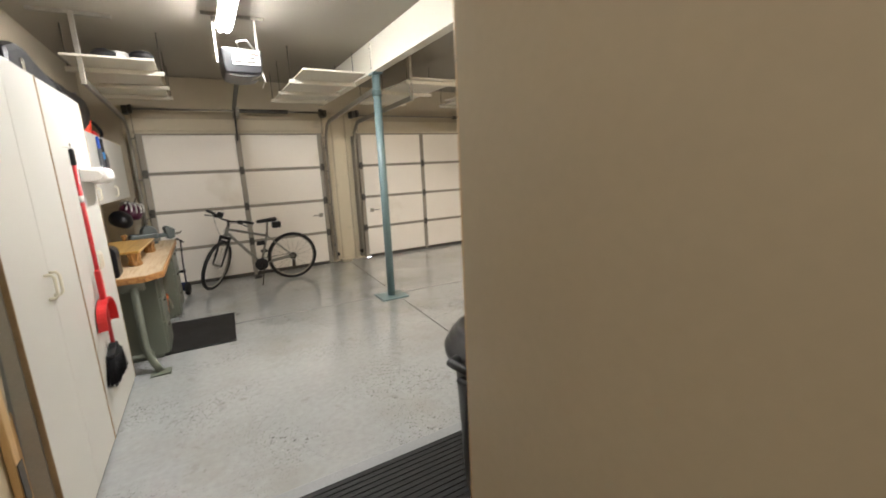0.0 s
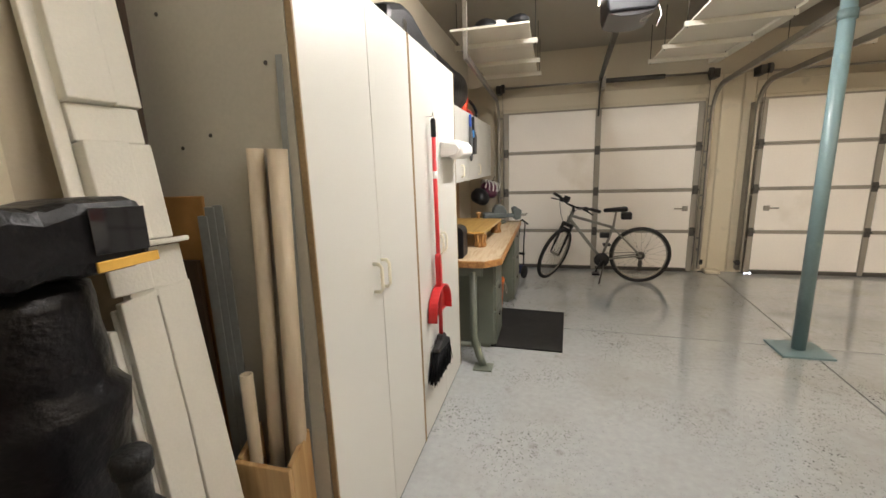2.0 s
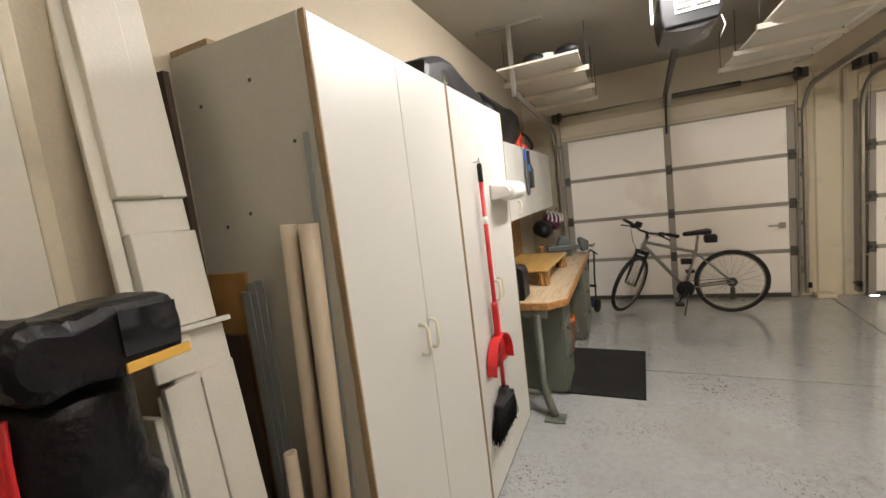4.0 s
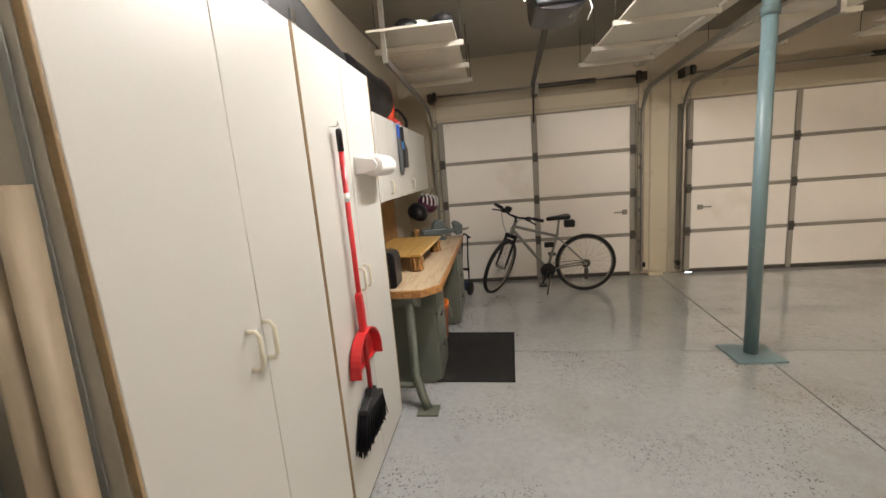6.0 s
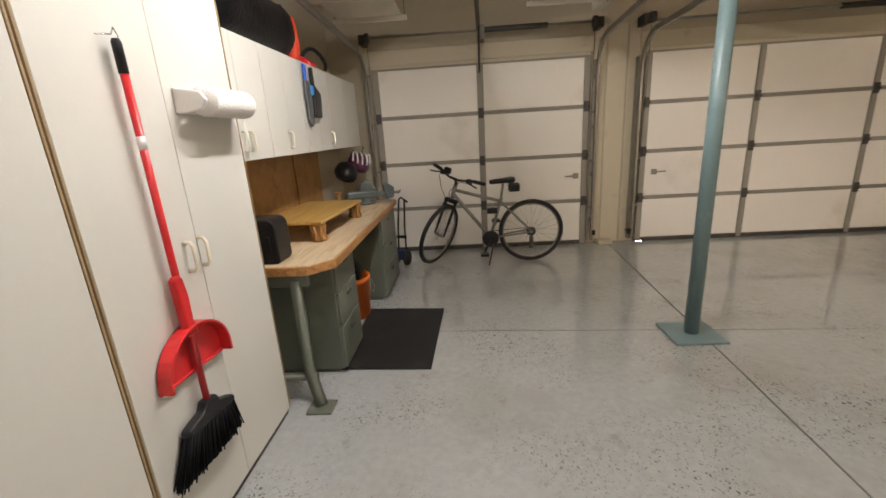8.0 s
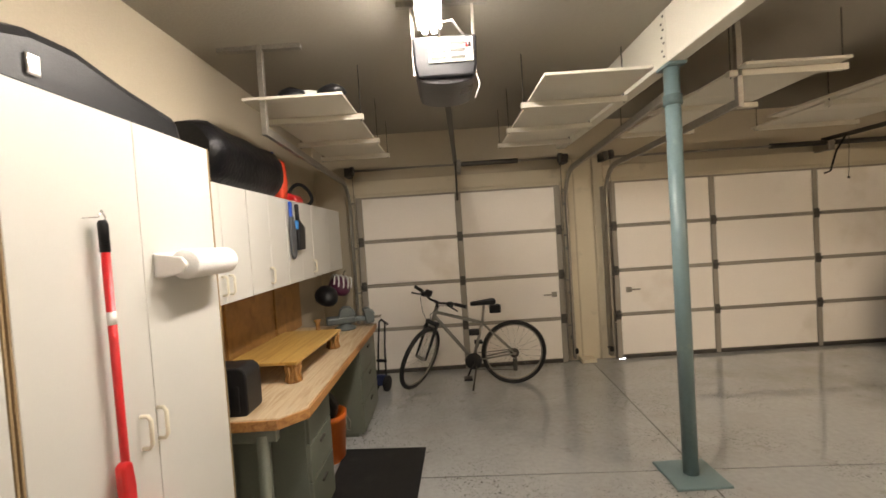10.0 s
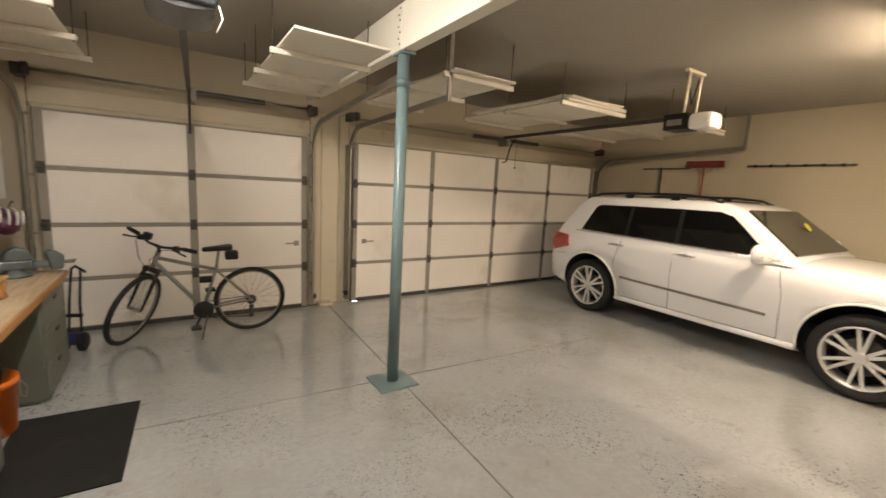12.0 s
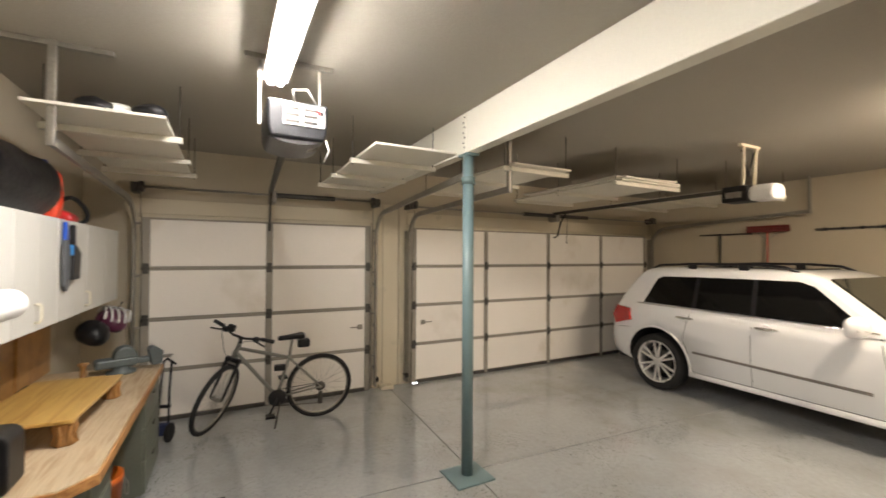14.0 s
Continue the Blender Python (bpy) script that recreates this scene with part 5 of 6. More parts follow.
for y in (4.55, 5.35):
    bm = bmesh.new()
    box(bm, XL + 0.012, y, 0.79, XL + 0.03, y + 0.03, 1.32, 0.003)
    part("batten", bm, PEGBOARD, board)

riser = thing("bench_riser", at(-0.98, 4.24, 0.79, 0, 0, -3), "varnished wooden board raised on carved feet on the workbench", "riser")
VARNISH = wood("yellow_varnished_wood", (0.50, 0.31, 0.09), (0.36, 0.19, 0.04), 0.3, (1, 0.1, 1), 14, 0.4)
CARVED = wood("carved_dark_wood", (0.34, 0.17, 0.05), (0.17, 0.07, 0.02), 0.4, (1, 1, 0.3), 20)
bm = bmesh.new()
box(bm, 0, 0, 0.115, 0.46, 0.86, 0.135, 0.005)
part("riser_top", bm, VARNISH, riser)
for x in (0.05, 0.41):
    for y in (0.06, 0.80):
        bm = bmesh.new()
        lathe(bm, [(0.0, 0.0), (0.046, 0.0), (0.05, 0.012), (0.04, 0.03), (0.034, 0.055), (0.042, 0.085), (0.05, 0.105), (0.05, 0.114), (0.0, 0.114)], 14, pose(x, y, 0))
        foot = part("riser_foot", bm, CARVED, riser, "carved claw foot")
        for k in range(7):
            bm = bmesh.new()
            a = 2 * math.pi * k / 7
            tube(bm, [(x + 0.047 * math.cos(a), y + 0.047 * math.sin(a), 0.006), (x + 0.036 * math.cos(a), y + 0.036 * math.sin(a), 0.05), (x + 0.048 * math.cos(a), y + 0.048 * math.sin(a), 0.10)], 0.010, 6)
            part("toe", bm, CARVED, foot)

case = thing("tool_case", at(-0.86, 3.79, 0.79), "black plastic tool case standing on the workbench", "tool case")
bm = bmesh.new()
slab(bm, [(0.0, 0.0), (0.24, 0.0), (0.25, 0.02), (0.25, 0.17)] + arc(0.20, 0.19, 0.05, 0, 90, 5) + arc(0.05, 0.19, 0.05, 90, 180, 5), 0.16, "y", 0.0, 0.008)
part("case_shell", bm, BLACK, case)
for x in (0.05, 0.10, 0.15, 0.20):
    bm = bmesh.new()
    box(bm, x - 0.012, -0.006, 0.02, x + 0.012, 0.002, 0.15, 0.003)
    part("rib", bm, BLACK, case)

vise = thing("bench_vise", at(-0.60, 5.70, 0.79, 0, 0, 18), "grey-green cast iron bench vise bolted to the workbench", "vise")
VISEPAINT = material("grey_vise_paint", (0.10, 0.12, 0.12), 0.5, metal=0.2, spread=0.2, big=9, fine=70, bump=0.06)
bm = bmesh.new()
lathe(bm, [(0.0, 0.0), (0.10, 0.0), (0.10, 0.018), (0.06, 0.035), (0.055, 0.06), (0.0, 0.06)], 24)
box(bm, -0.17, -0.06, 0.055, 0.10, 0.06, 0.125, 0.016)
slab(bm, [(-0.06, 0.12)] + arc(0.02, 0.14, 0.075, 180, 20, 8) + [(0.11, 0.12)], 0.12, "y", -0.06, 0.012)
part("vise_body", bm, VISEPAINT, vise)
bm = bmesh.new()
box(bm, 0.10, -0.03, 0.06, 0.27, 0.03, 0.105, 0.01)
slab(bm, [(0.20, 0.03), (0.27, 0.04), (0.28, 0.14), (0.21, 0.19), (0.17, 0.17)], 0.11, "y", -0.055, 0.012)
part("moving_jaw", bm, VISEPAINT, vise)
bm = bmesh.new()
tube(bm, [(0.27, 0, 0.085), (0.34, 0, 0.085)], 0.014, 10)
tube(bm, [(0.33, -0.09, 0.11), (0.33, 0.09, 0.06)], 0.007, 8)
part("vise_screw", bm, GALV, vise, "steel screw with tommy bar")

bm = bmesh.new()
lathe(bm, [(0.0, 0.0), (0.055, 0.0), (0.055, 0.02), (0.02, 0.03), (0.018, 0.12), (0.035, 0.15), (0.0, 0.16)], 16, pose(-0.78, 5.45, 0.79))
solid("wooden_mallet", bm, CARVED, "small brown turned wooden stand on the workbench", "wood stand")
bm = bmesh.new()
box(bm, -1.08, 5.25, 0.79, -0.93, 5.42, 0.835, 0.012)
router = solid("charger", bm, BLACK, "black charger with a green light on the workbench", "charger")
bm = bmesh.new()
box(bm, -0.9297, 5.30, 0.815, -0.9265, 5.36, 0.823, 0.001)
part("green_light", bm, glow("green_led", (0.05, 0.9, 0.3), 2.5), router, "small green light")

bucket = thing("bucket", at(-0.58, 4.86, 0.0), "orange plastic bucket under the workbench", "bucket")
bm = bmesh.new()
lathe(bm, [(0.0, 0.0), (0.125, 0.0), (0.148, 0.30), (0.153, 0.30), (0.153, 0.345), (0.146, 0.345), (0.12, 0.01), (0.0, 0.01)], 32)
part("pail", bm, material("orange_plastic", (0.72, 0.16, 0.02), 0.4, spread=0.08, big=6, fine=90, bump=0.01), bucket)
bm = bmesh.new()
tube(bm, [(0.155, 0, 0.32), (0.17, 0.06, 0.24), (0.175, 0, 0.20), (0.17, -0.06, 0.24), (0.156, -0.02, 0.32)], 0.003, 6)
part("wire_handle", bm, GALV, bucket)
bm = bmesh.new()
slab(bm, [(-0.09, 0.31), (0.08, 0.31), (0.10, 0.40), (0.03, 0.50), (-0.06, 0.46)], 0.10, "y", -0.05, 0.02)
part("tools", bm, BLACK, bucket, "dark tools standing in the bucket")

hand_cart = thing("hand_cart", at(-0.38, 6.18, 0, 0, 0, -20), "folded black hand cart with small wheels", "hand cart")
bm = bmesh.new()
for x in (-0.05, 0.05):
    tube(bm, [(x, 0.02, 0.06), (x * 0.8, 0.05, 0.45), (x * 0.7, 0.10, 0.72)], 0.010, 8)
tube(bm, [(-0.035, 0.10, 0.72), (0.0, 0.09, 0.75), (0.035, 0.10, 0.72), (0.08, 0.08, 0.70)], 0.011, 8)
box(bm, -0.06, 0.02, 0.30, 0.06, 0.05, 0.33, 0.006)
part("cart_frame", bm, BLACK, hand_cart)
for x in (-0.07, 0.07):
    bm = bmesh.new()
    lathe(bm, [(0.0, -0.018), (0.07, -0.018), (0.085, -0.01), (0.085, 0.01), (0.07, 0.018), (0.0, 0.018)], 24, pose(x, 0, 0.085, 0, 90, 0))
    part("wheel", bm, RUBBER, hand_cart)
bm = bmesh.new()
box(bm, -0.07, -0.03, 0.06, 0.07, 0.03, 0.17, 0.01)
part("folded_bag", bm, material("dark_blue_cloth", (0.02, 0.03, 0.08), 0.8, spread=0.3), hand_cart, "dark blue folded bag")


# ---- wall cabinets ----
def wall_cabinet(y0, y1, pulls):
    """A wall unit of two doors; pulls are the handles' places along each door's face, or None."""
    t = thing("wall_cabinet", at(XL + 0.003, y0, 1.32), "white laminate wall cabinet with closed doors", "cabinet", "wall cabinets")
    d, w = -0.775 - XL - 0.003, y1 - y0
    bm = bmesh.new()
    box(bm, 0, 0.001, 0, d - 0.02, w - 0.001, 0.645, 0.002)
    part("body", bm, LAMINATE, t)
    for k in range(2):
        bm = bmesh.new()
        box(bm, d - 0.018, k * w / 2 + 0.002, 0.003, d, (k + 1) * w / 2 - 0.002, 0.643, 0.0025)
        door = part("door", bm, LAMINATE, t)
        if pulls[k]:
            bm = bmesh.new()
            d_handle(bm, pulls[k], 0.10, d, 0.10, 0.03)
            part("handle", bm, CREAM, door, "cream plastic pull handle")
    return t


wall_cabinet(3.69, 4.284, (0.262, 0.332))
wall_cabinet(4.289, 4.878, (0.262, None))
wall_cabinet(4.883, 5.472, (None, 0.56))
wall_cabinet(5.477, 6.45, (None, None))

# things on and under the cabinets
bm = bmesh.new()
slab(bm, [(2.72, 0.0), (2.76, 0.14), (2.95, 0.20), (3.10, 0.205), (3.30, 0.16), (3.58, 0.12), (3.62, 0.0)], 0.34, "x", -0.34, 0.035, pose(-0.70, 0, 2.057))
hard_case = solid("instrument_case", bm, BLACK, "long black hard case lying on the tall cabinets", "case")
bm = bmesh.new()
box(bm, -0.702, 2.93, 2.115, -0.69, 2.97, 2.175, 0.004)
part("latch", bm, CHROME, hard_case)
duffel = thing("duffel_bag", at(-0.95, 3.96, 1.967), "black duffel bag with a red end on the wall cabinets", "bag")
bm = bmesh.new()
rings = []
for i in range(12):
    f = i / 11
    ring = []
    for k in range(24):
        a = 2 * math.pi * k / 24
        r = 0.19 * (0.8 if i in (0, 11) else 1) * (1 + 0.07 * noise.noise(Vector((math.cos(a) * 2, f * 5, math.sin(a) * 2))))
        ring.append(bm.verts.new((r * math.cos(a), 0.02 + 0.98 * f, max(0.175 + 1.02 * r * math.sin(a), 0.002))))
    rings.append(ring)
for a, b in zip(rings, rings[1:]):
    for k in range(24):
        bm.faces.new((a[k], a[(k + 1) % 24], b[(k + 1) % 24], b[k])).smooth = True
bm.faces.new(rings[0])
bm.faces.new(rings[-1][::-1])
part("bag_body", bm, BAGCLOTH, duffel)
bm = bmesh.new()
slab(bm, [(-0.15, 0.0), (0.15, 0.0), (0.165, 0.12), (0.15, 0.30), (0.02, 0.34), (-0.10, 0.31)], 0.10, "y", 0.97, 0.025)
part("red_end", bm, material("red_orange_cloth", (0.62, 0.05, 0.015), 0.6, spread=0.1, big=9), duffel, "red-orange end pocket")
bm = bmesh.new()
tube(bm, [(0.05, 0.90, 0.325), (0.10, 0.95, 0.345), (0.05, 1.02, 0.35), (-0.04, 1.05, 0.34)], 0.012, 8)
part("strap", bm, material("blue_webbing", (0.02, 0.06, 0.32), 0.6), duffel, "blue strap")
bm = bmesh.new()
tube(bm, [(0.13 * math.cos(a), 0.02 * math.sin(a * 2), 0.10 + 0.10 * math.sin(a)) for a in np.linspace(0, 2 * math.pi, 32)[:-1]], 0.016, 8, True)
bmesh.ops.transform(bm, matrix=pose(-0.90, 5.6, 1.967, 0, 0, 60), verts=bm.verts[:])
solid("cable_coil", bm, RUBBER, "coil of black hose lying on the wall cabinets", "hose")
bm = bmesh.new()
slab(bm, [(-0.10, 0.0), (0.10, 0.0), (0.09, 0.05), (0.02, 0.09), (-0.07, 0.07)], 0.16, "y", -0.08, 0.02, pose(-0.90, 5.32, 1.967))
solid("red_cap", bm, REDPLASTIC, "red cap lying on the wall cabinets", "cap")

glove_rack = thing("hanging_brushes", at(-0.772, 4.95, 1.935), "blue-handled brush and grey gloves hanging on a cabinet door", "brush set")
bm = bmesh.new()
slab(bm, [(-0.03, -0.10), (0.03, -0.10), (0.065, -0.22), (0.05, -0.40), (0.0, -0.43), (-0.04, -0.39), (-0.045, -0.2)], 0.022, "x", 0.004, 0.008)
part("grey_glove", bm, material("grey_cloth", (0.09, 0.095, 0.10), 0.8, spread=0.25, big=14, fine=120, bump=0.1), glove_rack)
bm = bmesh.new()
box(bm, 0.004, -0.025, -0.16, 0.024, 0.012, 0.01, 0.006)
part("blue_handle", bm, material("blue_plastic", (0.015, 0.08, 0.45), 0.4), glove_rack, "blue handle")
bm = bmesh.new()
slab(bm, [(0.10, 0.0), (0.125, 0.0), (0.13, -0.12), (0.25, -0.18), (0.22, -0.36), (0.08, -0.36), (0.10, -0.14)], 0.03, "x", 0.004, 0.008)
part("dark_bag", bm, BLACK, glove_rack)
bm = bmesh.new()
box(bm, 0.01, 0.05, -0.20, 0.035, 0.10, -0.13, 0.01)
part("blue_cloth", bm, material("bright_blue_cloth", (0.03, 0.22, 0.55), 0.7), glove_rack)


def helmet(x, y, z, mat, label, stripes):
    t = thing("bike_helmet", at(x, y, z, 20, 15, 30), label, "helmet", "hanging helmets")
    bm = bmesh.new()
    lathe(bm, [(0.10, -0.06), (0.118, -0.02), (0.115, 0.02), (0.09, 0.07), (0.05, 0.095), (0.0, 0.10)], 24)
    bmesh.ops.scale(bm, vec=(1.0, 1.25, 1.0), verts=bm.verts[:])
    part("helmet_shell", bm, mat, t)
    if stripes:
        for k in range(5):
            bm = bmesh.new()
            a = radians(-50 + 25 * k)
            tube(bm, [(0.122 * math.sin(a), 1.25 * 0.12 * math.cos(b) * math.cos(a) , 0.02 + 0.095 * math.sin(b)) for b in np.linspace(0.1, 2.9, 10)], 0.009, 6)
            part("vent_rib", bm, WHITE, t)
    bm = bmesh.new()
    tube(bm, [(0.0, 0.0, 0.09), (0.0, -0.02, 0.2), (0.01, -0.03, 1.32 - z + 0.01)], 0.004, 6)
    part("strap", bm, BLACK, t)
    return t


helmet(-0.86, 6.05, 1.07, BLACK, "black bike helmet hanging under the wall cabinet", False)
helmet(-0.78, 6.28, 1.14, material("pink_helmet", (0.10, 0.02, 0.05), 0.4, spread=0.3, big=20), "dark pink bike helmet with white ribs", True)


# ---- overhead shelves ----
def hanging_shelf(x0, x1, y0, y1, z, slats, rods):
    t = thing("hanging_shelf", at(x0, y0, z), "white board shelf hung on rods from the ceiling", "shelf", "overhead shelves")
    w, l = x1 - x0, y1 - y0
    n = max(1, round(l / 0.62))
    for k in range(n):
        bm = bmesh.new()
        box(bm, 0, k * l / n + 0.003, 0.0, w, (k + 1) * l / n - 0.003, 0.018, 0.003)
        part("shelf_board", bm, SHELFWHITE, t)
    for y in slats:
        bm = bmesh.new()
        box(bm, -0.05, y - 0.02, -0.042, w + 0.05, y + 0.02, -0.001, 0.004)
        part("slat", bm, SHELFWHITE, t)
        for x in ((-0.03, w + 0.03) if rods else ()):
            bm = bmesh.new()
            tube(bm, [(x, y, -0.05), (x, y, TOP - z)], 0.004, 6)
            part("rod", bm, DARKSTEEL, t)
    return t


hanging_shelf(-0.81, -0.18, 4.40, 6.30, 2.53, (0.42, 1.15, 1.82), True)
hanging_shelf(1.06, 1.72, 4.32, 6.25, 2.53, (0.50, 1.20, 1.80), True)
hanging_shelf(2.30, 2.95, 4.36, 6.25, 2.53, (0.10, 0.85, 1.70), True)
hanging_shelf(3.72, 4.68, 4.42, 6.25, 2.53, (0.06, 0.9, 1.7), True)
hanging_shelf(5.35, 6.62, 4.22, 6.25, 2.53, (0.06, 0.9, 1.7), True)


def flat_panel(x, y, z, w, l, rz, tilt):
    bm = bmesh.new()
    box(bm, -w / 2, -l / 2, 0.0, w / 2, l / 2, 0.02, 0.003, pose(x, y, z, tilt, 0, rz))
    return solid("stored_panel", bm, SHELFWHITE, "white panel stored flat on an overhead shelf", "panel", "stored panels")


flat_panel(4.15, 5.15, 2.551, 1.0, 1.5, 4, 0)
flat_panel(4.22, 5.1, 2.574, 0.9, 1.3, -6, 0)
flat_panel(2.62, 5.1, 2.551, 0.6, 0.9, 8, 0)
flat_panel(5.95, 5.0, 2.551, 0.9, 1.3, 3, 0)
for x, y, mat, what in ((-0.54, 4.52, BLACK, "black"), (-0.44, 4.58, WHITE, "white"), (-0.27, 4.50, BLACK, "black")):
    bm = bmesh.new()
    tmp = bmesh.new()
    bmesh.ops.create_icosphere(tmp, subdivisions=2, radius=0.07)
    for v in tmp.verts:
        v.co *= 1 + 0.25 * noise.noise(v.co * 14 + Vector((x * 9, y, 0)))
        v.co.z = max(v.co.z * 0.75, -0.03)
        v.co.x *= 1.3
    for f in tmp.faces:
        f.smooth = True
    merge(bm, tmp, pose(x, y, 2.5795))
    solid("crumpled_bag", bm, mat, f"{what} crumpled plastic bag on an overhead shelf", "bag", "bags on the shelf")

# ---- openers ----
opener = thing("garage_opener", at(0.455, 3.88, 2.285), "dark grey garage door opener with a white rating label", "opener", "garage openers")
OPENERGREY = material("dark_opener_plastic", (0.012, 0.013, 0.016), 0.4, spread=0.1, big=8, fine=90, bump=0.02)
bm = bmesh.new()
slab(bm, [(-0.13, 0.05), (-0.145, 0.10), (-0.15, 0.24), (0.15, 0.24), (0.145, 0.10), (0.13, 0.05)], 0.38, "y", -0.15, 0.012)
part("housing", bm, OPENERGREY, opener)
bm = bmesh.new()
slab(bm, arc(0, 0.06, 0.135, 180, 360, 12), 0.34, "y", -0.13, 0.008, pose(0, 0, 0.045) @ Matrix.Diagonal((1, 1, 0.28, 1)))
part("light_lens", bm, material("grey_lens", (0.05, 0.05, 0.055), 0.3, spread=0.1), opener, "grey translucent lens")
bm = bmesh.new()
box(bm, -0.075, -0.156, 0.115, 0.13, -0.149, 0.225, 0.002)
label = part("rating_label", bm, WHITE, opener, "white rating label with printed lines")
for k in range(6):
    bm = bmesh.new()
    box(bm, -0.065 + 0.09 * (k % 2), -0.159, 0.128 + 0.032 * (k // 2), -0.065 + 0.09 * (k % 2) + 0.07, -0.1555, 0.142 + 0.032 * (k // 2), 0.0005)
    part("printed_bar", bm, DARKSTEEL, label)
for x, c in ((0.10, REDPLASTIC), (0.115, BLACK)):
    bm = bmesh.new()
    box(bm, x - 0.006, -0.163, 0.18, x + 0.006, -0.1555, 0.20, 0.001)
    part("button", bm, c, label)
bm = bmesh.new()
tube(bm, [(-0.02, -0.15, 0.23), (-0.03, -0.18, 0.28), (0.04, -0.16, 0.30), (0.10, -0.10, 0.25)], 0.006, 6)
part("wire", bm, WHITE, opener)
bm = bmesh.new()
tube(bm, [(0.14, -0.14, 0.06), (0.15, -0.17, 0.0), (0.125, -0.17, -0.06)], 0.003, 6)
part("wire", bm, WHITE, opener)
for x in (-0.16, 0.17):
    bm = bmesh.new()
    box(bm, x - 0.008, 0.20, 0.20, x + 0.008, 0.206, TOP - 2.285, 0.001)
    part("hanger_strap", bm, GALV, opener, "punched steel strap")
bm = bmesh.new()
box(bm, -0.24, 0.185, TOP - 2.285 - 0.03, 0.25, 0.215, TOP - 2.285, 0.002)
part("ceiling_angle", bm, GALV, opener)
bm = bmesh.new()
a, b = Vector((0, 0.2, 0.19)), Vector((0.12, YD - 0.09 - 3.88, 0.17))
d = b - a
box(bm, -0.02, 0, -0.025, 0.02, d.length, 0.025, 0.003, Matrix.Translation(a) @ d.to_track_quat("Y", "Z").to_matrix().to_4x4())
part("rail", bm, DARKSTEEL, opener, "dark steel drive rail")
bm = bmesh.new()
tube(bm, [(0.115, 2.54, 0.16), (0.12, 2.76, 0.02), (0.12, 2.84, -0.26)], 0.011, 6)
part("pull_arm", bm, DARKSTEEL, opener)

opener2 = thing("garage_opener", at(4.80, 3.75, 2.285), "black garage door opener with a white lamp cover", "opener", "garage openers")
bm = bmesh.new()
box(bm, -0.12, 0.0, 0.02, 0.12, 0.24, 0.18, 0.012)
part("housing", bm, BLACK, opener2)
bm = bmesh.new()
slab(bm, [(-0.12, 0.0), (0.12, 0.0), (0.125, 0.10), (0.09, 0.16), (-0.09, 0.16), (-0.125, 0.10)], 0.23, "y", -0.23, 0.04, pose(0, 0, 0.015))
part("lamp_cover", bm, WHITE, opener2, "white lamp cover")
bm = bmesh.new()
box(bm, -0.122, 0.05, 0.06, -0.119, 0.2, 0.12, 0.001)
part("rating_label", bm, GALV, opener2)
for x, y in ((-0.10, 0.05), (0.12, 0.05)):
    bm = bmesh.new()
    tube(bm, [(x, y, 0.16), (x, y - 0.02, TOP - 2.285)], 0.014, 6)
    part("hanger_strap", bm, TRIM, opener2, "cream steel hanger")
bm = bmesh.new()
tube(bm, [(-0.10, 0.05, TOP - 2.285 - 0.06), (0.02, 0.05, 0.28), (0.12, 0.05, TOP - 2.285 - 0.06)], 0.010, 6)
part("cross_brace", bm, DARKSTEEL, opener2)
bm = bmesh.new()
box(bm, -0.16, 0.02, TOP - 2.285 - 0.03, 0.18, 0.06, TOP - 2.285, 0.003)
part("ceiling_angle", bm, TRIM, opener2)
bm = bmesh.new()
a, b = Vector((0, 0.22, 0.15)), Vector((0.05, YD - 0.09 - 3.75, 0.15))
d = b - a
box(bm, -0.018, 0, -0.022, 0.018, d.length, 0.022, 0.003, Matrix.Translation(a) @ d.to_track_quat("Y", "Z").to_matrix().to_4x4())
part("rail", bm, DARKSTEEL, opener2, "dark steel drive rail")
bm = bmesh.new()
tube(bm, [(0.05, 2.62, 0.15), (0.05, 2.74, 0.0), (0.05, 2.82, -0.22), (-0.02, 2.82, -0.24)], 0.011, 6)
part("pull_arm", bm, BLACK, opener2)
bm = bmesh.new()
tube(bm, [(0.06, 2.60, 0.14), (0.06, 2.62, -0.30)], 0.003, 5)
lathe(bm, [(0.0, -0.025), (0.012, -0.02), (0.012, 0.0), (0.0, 0.005)], 10, pose(0.06, 2.62, -0.31))
part("release_cord", bm, DARKSTEEL, opener2)

# ---- right wall ----
service = thing("door_4", at(XR, 1.61, 0), "cream flush service door closed in the right wall", "door", "", "structure")
bm = bmesh.new()
box(bm, -0.012, 0.005, 0.01, 0.0, 0.795, 2.09, 0.002)
part("door_slab", bm, WALL, service)
for y0, y1, z0, z1 in ((-0.055, 0.0, 0, 2.15), (0.80, 0.855, 0, 2.15), (0.0, 0.80, 2.095, 2.15)):
    bm = bmesh.new()
    box(bm, -0.016, y0, z0, 0, y1, z1, 0.003)
    part("casing", bm, WALL, service)
bm = bmesh.new()
lathe(bm, [(0.025, 0.0), (0.025, 0.01), (0.012, 0.02), (0.012, 0.04), (0.028, 0.05), (0.028, 0.075), (0.0, 0.08)], 16, pose(-0.012, 0.745, 1.0, 0, -90, 0))
part("door_knob", bm, DARKSTEEL, service)
for y0, y1, z0, z1 in ((-0.001, 0.006, 0.01, 2.095), (0.794, 0.801, 0.01, 2.095), (0.006, 0.794, 2.088, 2.095)):
    bm = bmesh.new()
    box(bm, -0.0175, y0, z0, -0.004, y1, z1)
    part("door_gap", bm, EDGEBAND, service, "thin dark gap round the door")
for z in (0.3, 1.05, 1.82):
    bm = bmesh.new()
    box(bm, -0.018, -0.002, z - 0.05, -0.010, 0.012, z + 0.05, 0.002)
    part("hinge", bm, DARKSTEEL, service)
bm = bmesh.new()
